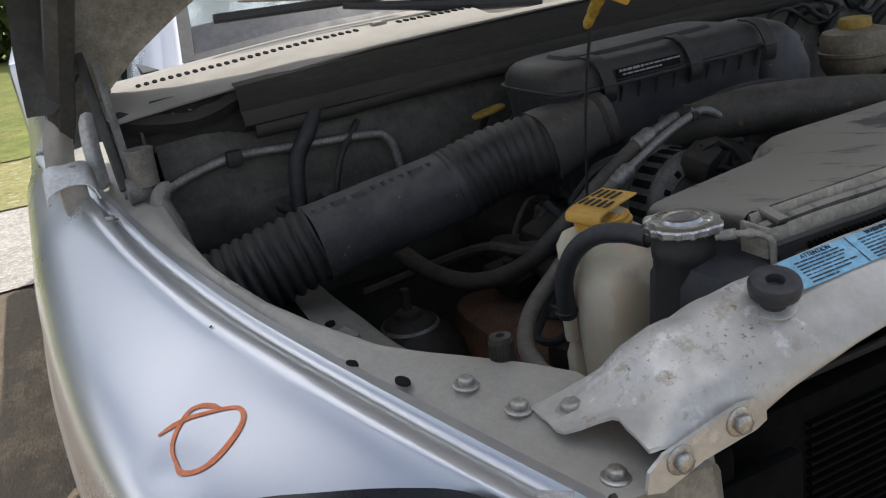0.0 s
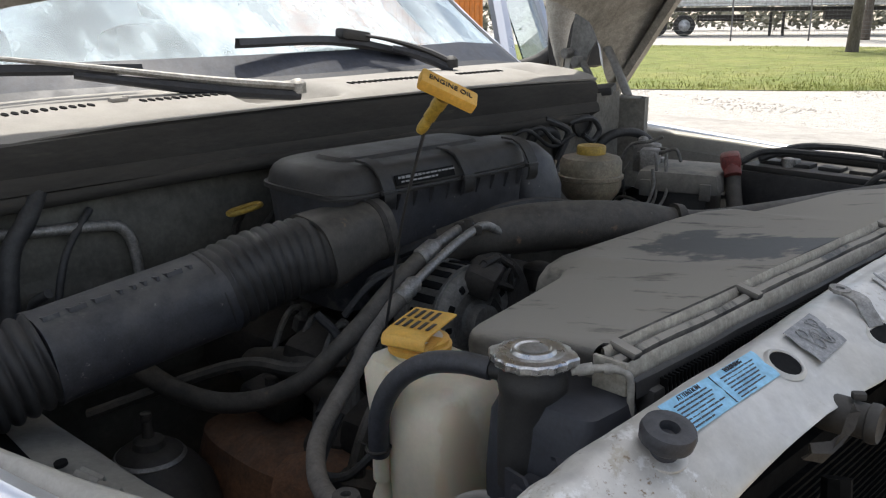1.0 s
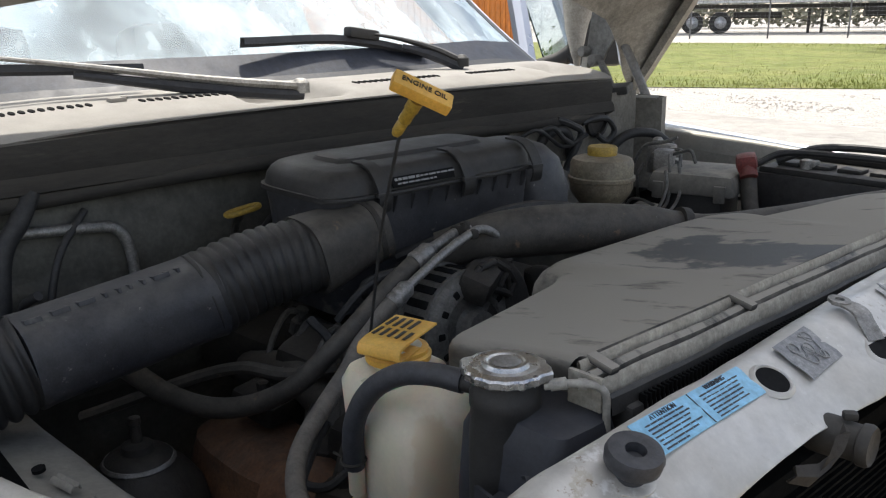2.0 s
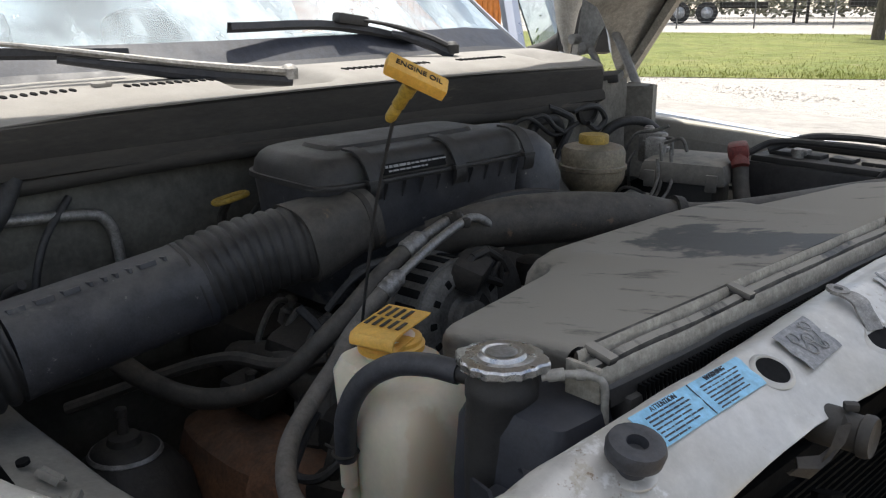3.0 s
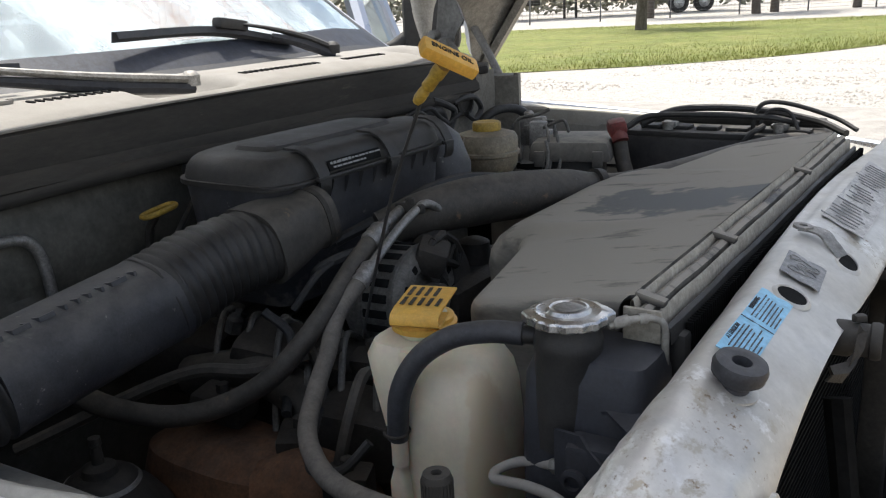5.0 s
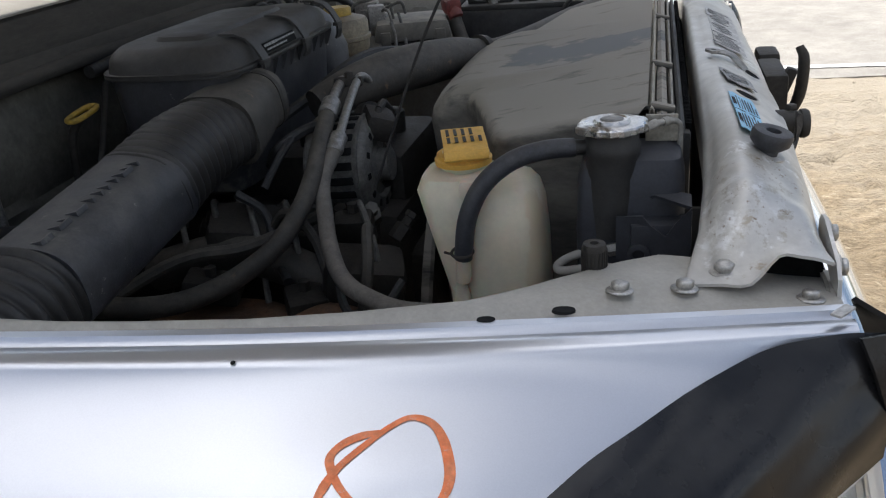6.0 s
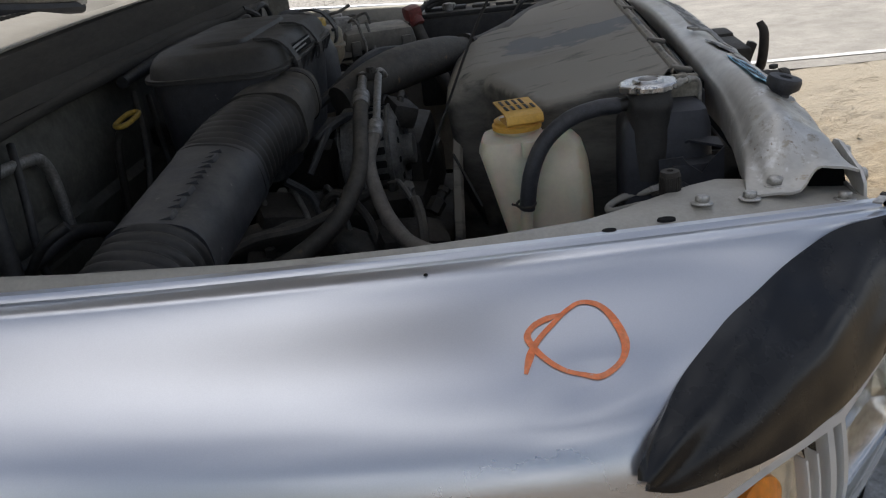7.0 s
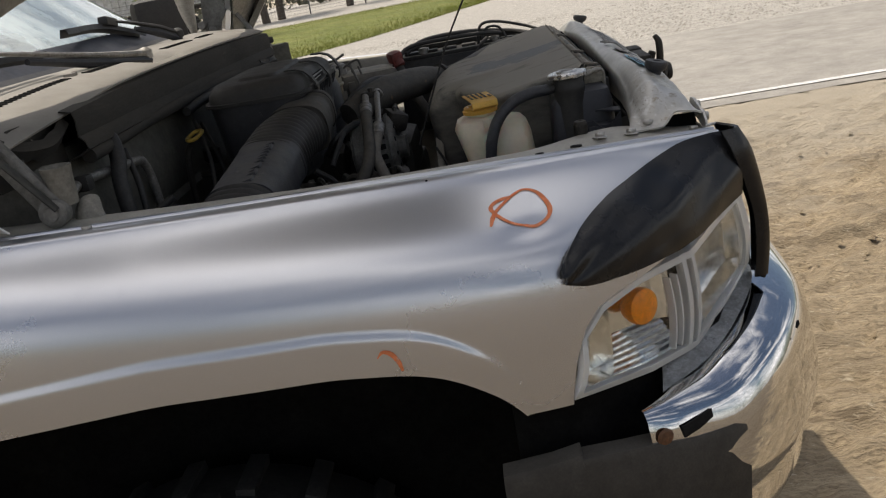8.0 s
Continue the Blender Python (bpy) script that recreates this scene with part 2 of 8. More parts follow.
# near-black without gloss, so the shade of recesses is in the colour
UNDER = mat("recess_shade_black", (0.005, 0.005, 0.005), (0.009, 0.009, 0.0085), rough=0.9, scale=12, bump=0.2, spec=0.06)
LENS = glass("clear_lamp_lens", (0.97, 0.98, 0.98), 0.01, 1.0)
LENS.node_tree.nodes["Principled BSDF"].inputs["IOR"].default_value = 1.25
SCREEN = glass("windshield_glass", (0.42, 0.52, 0.52), 0.0, 0.9)
DASH = mat("dashboard_grey", (0.035, 0.04, 0.045), (0.05, 0.055, 0.06), rough=0.7, scale=5)
REFLECTOR = mat("lamp_reflector", (0.92, 0.92, 0.90), (0.87, 0.87, 0.85), rough=0.14, rough2=0.24, metal=1.0, scale=20, bump=0.0, grime=0.0)
GREYPLASTIC = mat("dull_grey_bumper_plastic", (0.036, 0.033, 0.029), (0.024, 0.022, 0.019), rough=0.6, rough2=0.75, scale=8, grain=300, dust=0.2)
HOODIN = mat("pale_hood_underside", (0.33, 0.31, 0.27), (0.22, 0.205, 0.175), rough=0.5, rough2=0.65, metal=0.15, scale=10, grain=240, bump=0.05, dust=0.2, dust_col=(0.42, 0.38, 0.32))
TANSTRIP = mat("dusty_tan_strip", (0.37, 0.338, 0.275), (0.235, 0.212, 0.168), rough=0.7, scale=30, grain=300, bump=0.2, dust=0.6, dust_col=(0.45, 0.41, 0.335))
# pale dust on the lid's top also stands for the light there
LITLID = mat("dusty_lit_fuse_lid", (0.075, 0.071, 0.063), (0.105, 0.098, 0.085), rough=0.6, rough2=0.75, scale=14, dust=1.2, dust_col=(0.27, 0.25, 0.21))
FILLER = mat("cloudy_grey_filler", (0.34, 0.355, 0.37), (0.16, 0.168, 0.175), rough=0.16, rough2=0.4, metal=0.35, scale=26, grain=300, bump=0.25, deep=0.004, dust=0.3, spots=(60, 0.64, (0.45, 0.46, 0.46)))


def dusty_glass(name, tint, clean, dusty):
    """Glass with a patchy film of dust."""
    m = glass(name, tint, 0.0, clean)
    n, l = m.node_tree.nodes, m.node_tree.links
    tc, mp, tx, mr = n.new("ShaderNodeTexCoord"), n.new("ShaderNodeMapping"), n.new("ShaderNodeTexNoise"), n.new("ShaderNodeMapRange")
    mp.inputs["Scale"].default_value = (1.5, 2.2, 0.6)
    tx.inputs["Scale"].default_value, tx.inputs["Detail"].default_value, tx.inputs["Roughness"].default_value = 4.0, 9, 0.65
    mr.inputs["From Min"].default_value, mr.inputs["From Max"].default_value = 0.4, 0.62
    mr.inputs["To Min"].default_value, mr.inputs["To Max"].default_value = clean, dusty
    l.new(tc.outputs["Object"], mp.inputs["Vector"])
    l.new(mp.outputs["Vector"], tx.inputs["Vector"])
    l.new(tx.outputs["Fac"], mr.inputs["Value"])
    l.new(mr.outputs["Result"], n["Principled BSDF"].inputs["Transmission Weight"])
    return m


FRONTGLASS = dusty_glass("dusty_windshield_glass", (0.76, 0.86, 0.89), 0.88, 0.52)
LENSRIM = glass("moulded_clear_plastic", (0.92, 0.93, 0.92), 0.06, 0.45)
PALEHOSE = mat("pale_dusty_hose", (0.10, 0.091, 0.078), (0.155, 0.14, 0.118), rough=0.75, scale=30, grain=400, dust=0.6, dust_col=(0.27, 0.24, 0.20), spots=(60, 0.66, (0.07, 0.062, 0.052)))
# near bulkhead tone, with the bay's shade in its darker colour
DASHPANEL = mat("dirty_shaded_beige_panel", (0.108, 0.104, 0.086), (0.058, 0.056, 0.047), rough=0.62, rough2=0.75, scale=6, grain=140, bump=0.1, dust=0.25, dust_col=(0.15, 0.138, 0.112))
# paler copy of the hood paint for its lit far corner
LITHOOD = mat("lit_dusty_hood_paint", (0.44, 0.41, 0.35), (0.34, 0.31, 0.26), rough=0.45, rough2=0.6, metal=0.1, scale=14, grain=240, bump=0.05, dust=0.2, dust_col=(0.46, 0.42, 0.35), grime=0.2)
# paler copy of the bulkhead tone, for the light on the far side
PALEPANEL = mat("lit_dusty_beige_bulkhead", (0.19, 0.178, 0.15), (0.135, 0.126, 0.105), rough=0.65, rough2=0.75, scale=8, grain=160, bump=0.08, dust=0.3, dust_col=(0.23, 0.21, 0.172), spots=(26, 0.66, (0.085, 0.078, 0.066)))
HINGE = mat("dusty_hinge_steel", (0.22, 0.215, 0.20), (0.15, 0.145, 0.132), rough=0.5, rough2=0.7, metal=0.3, scale=20, dust=0.35)


def wear(m, centres, radius):
    """Scuffs worn through to rust and bare metal round some places of a part."""
    n, l = m.node_tree.nodes, m.node_tree.links
    b = n["Principled BSDF"]
    tc = n.new("ShaderNodeTexCoord")
    col = b.inputs["Base Color"].links[0].from_socket
    near = None
    for c in centres:
        d = n.new("ShaderNodeVectorMath")
        d.operation = "DISTANCE"
        d.inputs[1].default_value = c
        l.new(tc.outputs["Object"], d.inputs[0])
        mr = n.new("ShaderNodeMapRange")
        mr.inputs["From Min"].default_value, mr.inputs["From Max"].default_value = radius, 0.0
        mr.inputs["To Min"].default_value, mr.inputs["To Max"].default_value = 0.0, 0.17
        l.new(d.outputs["Value"], mr.inputs["Value"])
        if near is None:
            near = mr.outputs["Result"]
        else:
            mx = n.new("ShaderNodeMath")
            mx.operation = "MAXIMUM"
            l.new(near, mx.inputs[0])
            l.new(mr.outputs["Result"], mx.inputs[1])
            near = mx.outputs["Value"]
    for scale, thr, colour in ((55, 0.66, (0.42, 0.385, 0.32)), (26, 0.64, (0.70, 0.69, 0.665)), (140, 0.72, (0.24, 0.18, 0.12))):
        tx = n.new("ShaderNodeTexNoise")
        tx.inputs["Scale"].default_value, tx.inputs["Detail"].default_value, tx.inputs["Roughness"].default_value = scale, 6, 0.7
        l.new(tc.outputs["Object"], tx.inputs["Vector"])
        ad = n.new("ShaderNodeMath")
        l.new(tx.outputs["Fac"], ad.inputs[0])
        l.new(near, ad.inputs[1])
        mr = n.new("ShaderNodeMapRange")
        mr.inputs["From Min"].default_value, mr.inputs["From Max"].default_value = thr, thr + 0.07
        l.new(ad.outputs["Value"], mr.inputs["Value"])
        x = n.new("ShaderNodeMix")
        x.data_type = "RGBA"
        l.new(mr.outputs["Result"], x.inputs["Factor"])
        l.new(col, x.inputs["A"])
        x.inputs["B"].default_value = (*colour, 1)
        col = x.outputs["Result"]
    l.new(col, b.inputs["Base Color"])


wear(WORNPAINT, ((-0.025, -0.61, 1.225), (0.0, -0.55, 1.25), (-0.025, 0.61, 1.225), (0.02, -0.12, 1.25)), 0.085)


def stain(m, centre, radii, colour, rough):
    """One ragged stain of a given place and size."""
    n, l = m.node_tree.nodes, m.node_tree.links
    b = n["Principled BSDF"]
    tc, sub, scl, ln = n.new("ShaderNodeTexCoord"), n.new("ShaderNodeVectorMath"), n.new("ShaderNodeVectorMath"), n.new("ShaderNodeVectorMath")
    sub.operation, scl.operation, ln.operation = "SUBTRACT", "MULTIPLY", "LENGTH"
    sub.inputs[1].default_value = centre
    scl.inputs[1].default_value = tuple(1 / r for r in radii)
    l.new(tc.outputs["Object"], sub.inputs[0])
    l.new(sub.outputs["Vector"], scl.inputs[0])
    l.new(scl.outputs["Vector"], ln.inputs[0])
    tx, ad, mr = n.new("ShaderNodeTexNoise"), n.new("ShaderNodeMath"), n.new("ShaderNodeMapRange")
    tx.inputs["Scale"].default_value, tx.inputs["Detail"].default_value, tx.inputs["Roughness"].default_value = 22, 6, 0.6
    l.new(tc.outputs["Object"], tx.inputs["Vector"])
    ad.operation = "MULTIPLY_ADD"
    ad.inputs[1].default_value = -2.2
    l.new(tx.outputs["Fac"], ad.inputs[0])
    l.new(ln.outputs["Value"], ad.inputs[2])
    mr.inputs["From Min"].default_value, mr.inputs["From Max"].default_value = -0.02, -0.22
    l.new(ad.outputs["Value"], mr.inputs["Value"])
    for key, value in (("Base Color", (*colour, 1)), ("Roughness", rough)):
        x = n.new("ShaderNodeMix")
        x.data_type = "RGBA" if key == "Base Color" else "FLOAT"
        l.new(mr.outputs["Result"], x.inputs["Factor"])
        l.new(b.inputs[key].links[0].from_socket, x.inputs["A"])
        x.inputs["B"].default_value = value
        l.new(x.outputs["Result"], b.inputs[key])


stain(SHROUD, (-0.195, -0.055, 1.255), (0.115, 0.070, 0.2), (0.065, 0.063, 0.059), 0.6)
stain(MILKY, (-0.200, -0.495, 1.12), (0.016, 0.035, 0.13), (0.60, 0.50, 0.35), 0.45)
FRIT = mat("black_glass_border", (0.022, 0.027, 0.042), (0.034, 0.040, 0.056), rough=0.42, rough2=0.55, spec=0.2, scale=14, grain=300, bump=0.0, dust=0.12)
TANKBLACK = mat("blue_black_tank_plastic", (0.016, 0.018, 0.025), (0.026, 0.028, 0.035), rough=0.5, rough2=0.7, scale=16, grain=380, bump=0.1, dust=0.35, dust_col=(0.13, 0.125, 0.12))

# ---- mesh tools ----
def part(name, bm, material, parent=None, label="", sharp=0.7):
    for f in bm.faces:
        f.smooth = True
    for e in bm.edges:
        if len(e.link_faces) == 2 and e.calc_face_angle(0) > sharp:
            e.smooth = False
    me = bpy.data.meshes.new(name)
    bm.to_mesh(me)
    bm.free()
    me.materials.append(material)
    ob = new(name, me)
    ob.parent = parent
    if label:
        ob["label"] = label
    return ob


def empty(name, at=(0, 0, 0)):
    ob = new(name)
    ob.location = at
    bpy.context.view_layer.update()
    return ob


def box(bm, c, s, bevel=0.003, rot=(0, 0, 0), taper=1.0):
    tmp = bmesh.new()
    bmesh.ops.create_cube(tmp, size=1.0)
    for v in tmp.verts:
        k = taper if v.co.z > 0 else 1.0
        v.co = Vector((v.co.x * s[0] * k, v.co.y * s[1] * k, v.co.z * s[2]))
    if bevel:
        bmesh.ops.bevel(tmp, geom=list(tmp.edges), offset=bevel, segments=2, profile=0.6, affect="EDGES")
    merge(bm, tmp, pose(*c, *rot))
    return bm


def merge(bm, tmp, m=Matrix()):
    idx = [bm.verts.new(m @ v.co) for v in tmp.verts]
    tmp.verts.index_update()
    for f in tmp.faces:
        bm.faces.new([idx[v.index] for v in f.verts])
    tmp.free()


def loft(bm, rings, closed=True, caps=True):
    rows = [[bm.verts.new(Vector(p)) for p in r] for r in rings]
    n = len(rows[0])
    for a, b in zip(rows, rows[1:]):
        for i in range(n if closed else n - 1):
            j = (i + 1) % n
            bm.faces.new((a[i], a[j], b[j], b[i]))
    if caps and closed:
        bm.faces.new(rows[0][::-1])
        bm.faces.new(rows[-1])
    return bm


def lathe(bm, prof, m=Matrix(), seg=28, caps=True):
    rings = []
    for r, h in prof:
        rings.append([m @ Vector((r * math.cos(2 * math.pi * k / seg), r * math.sin(2 * math.pi * k / seg), h)) for k in range(seg)])
    return loft(bm, rings, True, caps)


def catmull(pts, n=8):
    pts = [Vector(p) for p in pts]
    if len(pts) < 3:
        return [pts[0].lerp(pts[1], k / n) for k in range(n + 1)]
    ext = [2 * pts[0] - pts[1]] + pts + [2 * pts[-1] - pts[-2]]
    out = []
    for i in range(1, len(ext) - 2):
        p0, p1, p2, p3 = ext[i - 1:i + 3]
        for k in range(n):
            t = k / n
            out.append(0.5 * ((2 * p1) + (p2 - p0) * t + (2 * p0 - 5 * p1 + 4 * p2 - p3) * t * t + (3 * p1 - p0 - 3 * p2 + p3) * t ** 3))
    out.append(pts[-1])
    return out


def tube(bm, pts, r, seg=12, n=8, squash=1.0, straight=False):
    path = [Vector(p) for p in pts] if straight else catmull(pts, n)
    m = len(path)
    if isinstance(r, (int, float)):
        rad = [r] * m
    else:
        rad = [float(v) for v in np.interp(np.linspace(0, len(r) - 1, m), range(len(r)), r)]
    up = Vector((0, 0, 1))
    rings, side = [], None
    for i, p in enumerate(path):
        d = (path[min(i + 1, m - 1)] - path[max(i - 1, 0)]).normalized()
        if side is None:
            side = d.cross(up if abs(d.z) < 0.95 else Vector((1, 0, 0))).normalized()
        else:
            side = (side - d * side.dot(d)).normalized()
        u = side.cross(d)
        rings.append([p + rad[i] * (side * math.cos(2 * math.pi * k / seg) + u * squash * math.sin(2 * math.pi * k / seg)) for k in range(seg)])
    return loft(bm, rings)


def sheet(bm, rows, thick=0.0):
    """A surface from rows of points, with a thickness towards its back."""
    a = [[Vector(p) for p in r] for r in rows]
    ni, nj = len(a), len(a[0])
    top = [[bm.verts.new(p) for p in r] for r in a]
    for i in range(ni - 1):
        for j in range(nj - 1):
            bm.faces.new((top[i][j], top[i][j + 1], top[i + 1][j + 1], top[i + 1][j]))
    if thick:
        low = []
        for i in range(ni):
            r = []
            for j in range(nj):
                du = a[min(i + 1, ni - 1)][j] - a[max(i - 1, 0)][j]
                dv = a[i][min(j + 1, nj - 1)] - a[i][max(j - 1, 0)]
                nn = dv.cross(du)
                r.append(bm.verts.new(a[i][j] - nn.normalized() * thick if nn.length > 1e-9 else a[i][j]))
            low.append(r)
        for i in range(ni - 1):
            for j in range(nj - 1):
                bm.faces.new((low[i][j], low[i + 1][j], low[i + 1][j + 1], low[i][j + 1]))
        for i in range(ni - 1):
            bm.faces.new((top[i][0], top[i + 1][0], low[i + 1][0], low[i][0]))
            bm.faces.new((top[i][-1], low[i][-1], low[i + 1][-1], top[i + 1][-1]))
        for j in range(nj - 1):
            bm.faces.new((top[0][j], low[0][j], low[0][j + 1], top[0][j + 1]))
            bm.faces.new((top[-1][j], top[-1][j + 1], low[-1][j + 1], low[-1][j]))
    return bm


def smooth_rows(ctrl, nu=6, nv=6):
    """A finer net through a small net of control points."""
    rows = [catmull(r, nv) for r in ctrl]
    cols = [catmull([r[j] for r in rows], nu) for j in range(len(rows[0]))]
    return [[cols[j][i] for j in range(len(cols))] for i in range(len(cols[0]))]


def prism(bm, poly, m, depth):
    a = [bm.verts.new(m @ Vector((x, y, 0))) for x, y in poly]
    b = [bm.verts.new(m @ Vector((x, y, depth))) for x, y in poly]
    bm.faces.new(a[::-1])
    bm.faces.new(b)
    n = len(poly)
    for i in range(n):
        j = (i + 1) % n
        bm.faces.new((a[i], a[j], b[j], b[i]))
    return bm


def frame3(o, xdir, up):
    """A frame at o with its x along xdir and its z near up."""
    x = Vector(xdir).normalized()
    z = Vector(up) - x * Vector(up).dot(x)
    z.normalize()
    y = z.cross(x)
    return Matrix(((x.x, y.x, z.x, o[0]), (x.y, y.y, z.y, o[1]), (x.z, y.z, z.z, o[2]), (0, 0, 0, 1)))


def lettering(name, text, m, size, material, parent, depth=0.0004):
    cu = bpy.data.curves.new(name, "FONT")
    cu.body, cu.size, cu.extrude = text, size, depth
    cu.align_x, cu.align_y = "CENTER", "CENTER"
    tmp = new(name, cu)
    bpy.context.view_layer.update()
    me = bpy.data.meshes.new_from_object(tmp.evaluated_get(bpy.context.evaluated_depsgraph_get()))
    bpy.data.objects.remove(tmp)
    me.materials.clear()
    me.materials.append(material)
    ob = new(name, me)
    ob.parent = parent
    ob.matrix_basis = m
    return ob


def hex_bolt(name, at, up, parent, r=0.0085, washer=0.0125, label=""):
    bm = bmesh.new()
    m = frame3(at, Vector(up).orthogonal(), up)
    lathe(bm, [(washer, 0), (washer, 0.0011), (washer * 0.94, 0.0016), (r * 1.02, 0.0021)], m, 20)
    lathe(bm, [(r, 0.002), (r, 0.0066), (r * 0.92, 0.0074), (r * 0.3, 0.0075)], m @ pose(0, 0, 0, 0, 0, 17), 6)
    return part(name, bm, STEEL, parent, label, 0.4)


def pieces(name, bm, material, parent, places):
    """Alike pieces, each an object of its own on one shared mesh."""
    me = bpy.data.meshes.new(name)
    bm.to_mesh(me)
    bm.free()
    me.materials.append(material)
    for m in places:
        ob = new(name, me)
        ob.parent = parent
        ob.matrix_parent_inverse = Matrix()
        ob.matrix_basis = m

# ---- pickup truck: nose towards +x, driver's side towards +y ----
truck = tagged(empty("pickup_truck", (-0.9, 0, 0)), "silver pickup truck with its hood raised and engine bay dusty", "truck")


def tpart(name, bm, material, parent=None, label="", sharp=0.7):
    bmesh.ops.recalc_face_normals(bm, faces=bm.faces)
    ob = part(name, bm, material, None, label, sharp)
    ob.parent = parent or truck
    base = truck.location
    ob.matrix_parent_inverse = Matrix.Translation(-base)
    return ob


# fender lines along x: the dark groove by the ridge, the inner edge of the rail, the widest side and the arch lip
def soft(xs, ys, width):
    """A smoothed table: straight between the points, then rounded over that width."""
    g = np.linspace(xs[0] - 0.2, xs[-1] + 0.2, 900)
    v = np.interp(g, xs, ys)
    left, right = (ys[1] - ys[0]) / (xs[1] - xs[0]), (ys[-1] - ys[-2]) / (xs[-1] - xs[-2])
    v = np.where(g < xs[0], ys[0] + left * (g - xs[0]), np.where(g > xs[-1], ys[-1] + right * (g - xs[-1]), v))
    n = max(3, int(width / (g[1] - g[0])) | 1)
    for _ in range(2):
        v = np.convolve(np.pad(v, n // 2, mode="reflect", reflect_type="odd"), np.ones(n) / n, mode="valid")
    return lambda q: float(np.interp(q, g, v))


RY = soft([-1.36, -1.24, -0.95, -0.6, -0.354, -0.1, 0.04], [-0.971, -0.961, -0.921, -0.881, -0.838, -0.764, -0.719], 0.16)
RZ = soft([-1.36, -1.24, -0.95, -0.6, -0.354, -0.1, 0.04], [1.250, 1.250, 1.245, 1.231, 1.221, 1.203, 1.193], 0.16)
SIDE = soft([-1.36, -0.9, -0.6, -0.42, -0.3, -0.2, -0.1, -0.04, 0.0, 0.04], [-1.012, -1.014, -1.005, -0.993, -0.978, -0.958, -0.905, -0.848, -0.80, -0.755], 0.09)
LIPZ = soft([-1.36, -1.3, -1.22, -1.1, -0.916, -0.696, -0.486, -0.40, -0.355, -0.312, -0.288, -0.27], [0.55, 0.72, 0.89, 0.988, 1.030, 1.045, 1.042, 1.031, 1.016, 0.986, 0.966, 0.936], 0.04)
FALL = soft([-0.02, 0.0, 0.006, 0.014, 0.028, 0.040, 0.052, 0.075, 0.105, 0.14, 0.18, 0.24, 0.30, 0.8], [-0.02, 0.0, 0.05, 0.13, 0.33, 0.515, 0.68, 0.872, 0.967, 0.997, 1.0, 0.965, 0.90, 0.5], 0.022)


def ridge(x):
    return RY(x), RZ(x)


def inner(x):
    return float(np.interp(x, [-1.36, -0.9, -0.65, -0.5, -0.45, -0.37, -0.30, -0.225, -0.183, -0.165, -0.12, -0.09, 0.04],
                           [-0.81, -0.815, -0.818, -0.808, -0.800, -0.783, -0.759, -0.726, -0.694, -0.678, -0.641, -0.617, -0.60]))


def rail_up(x):
    """The rail swells above the fender's ridge towards the nose."""
    return float(np.interp(x, [-0.90, -0.60, -0.20, -0.12, -0.07, 0.0, 0.04], [0.008, 0.010, 0.009, 0.011, 0.008, 0.001, 0.0]))


def side(x):
    return SIDE(x)


def lip(x):
    return LIPZ(x)


def skin(x, z):
    """The outer face of the fender: its y at x and z."""
    ry, rz = ridge(x)
    y = ry + (side(x) - ry) * max(0.0, FALL(rz - z))
    if x < -0.26:
        k = (z - lip(x)) / 0.052
        k = min(max(1.12 - k, 0.0) / 0.27, 1.0)
        fade = min(max((-0.262 - x) / 0.06, 0.0), 1.0)
        y -= 0.0042 * k * k * (3 - 2 * k) * fade
    # shallow dent under the marker ring
    y += 0.0065 * math.exp(-((x + 0.238) / 0.030) ** 2 - ((z - 1.1575) / 0.0085) ** 2)
    return y


def front_edge(x):
    """The lower end of the fender's skin: the arch, then the rim of the lamp."""
    if x <= -0.27:
        return lip(x)
    return float(np.interp(x, [-0.27, -0.2145, -0.213, -0.204, -0.19, -0.17, -0.139, -0.1, 0.0, 0.04], [0.940, 0.938, 0.955, 0.997, 1.035, 1.058, 1.070, 1.078, 1.10, 1.12]))


def fender(name, s, label):
    xs = sorted(set([round(float(v), 4) for v in np.linspace(-1.36, 0.04, 301)] + [-0.2145, -0.213, -0.209, -0.204, -0.197]))
    rows = []
    for x in xs:
        ry, rz = ridge(x)
        iy = inner(x)
        ru = rail_up(x)
        p = [(iy + 0.004, rz - 0.05 + ru), (iy + 0.002, rz - 0.016 + ru), (iy, rz - 0.011 + ru), (iy - 0.004, rz - 0.009 + ru)]
        mid = iy + (ry + 0.042 - iy) * 0.55
        p += [(mid, rz - 0.008 + ru), (ry + 0.042, rz - 0.007), (ry + 0.038, rz + 0.0005), (ry + 0.029, rz + 0.001),
              (ry + 0.026, rz - 0.004), (ry + 0.020, rz - 0.005), (ry + 0.015, rz + 0.0008), (ry + 0.006, rz + 0.001), (ry, rz)]
        zl = front_edge(x)
        deep = rz - zl
        hs = [deep * (k / 80) ** 1.08 for k in range(1, 81)]
        for h in hs:
            z = rz - min(h, deep)
            p.append((skin(x, z), z))
        p += [(p[-1][0] + 0.010, zl - 0.001), (p[-1][0] + 0.03, zl + 0.004)]
        rows.append([(x, y * s, z) for y, z in p])
    bm = bmesh.new()
    sheet(bm, [r[5:] for r in rows])
    ob = tpart(name, bm, PAINT, None, label, 0.9)
    bm = bmesh.new()
    sheet(bm, [r[:6] for r in rows])
    rail = part("fender_rail", bm, BAYPAINT, None, "dusty grey flange along the fender's inner edge", 0.9)
    rail.parent, rail.matrix_parent_inverse = ob, Matrix()
    return ob


fender_r = fender("fender", 1, "silver metallic fender with orange paint-marker rings")
fender("fender", -1, "silver metallic fender with sunlit rail")

def fasten(ob, parent):
    ob.parent, ob.matrix_parent_inverse = parent, Matrix()
    return ob


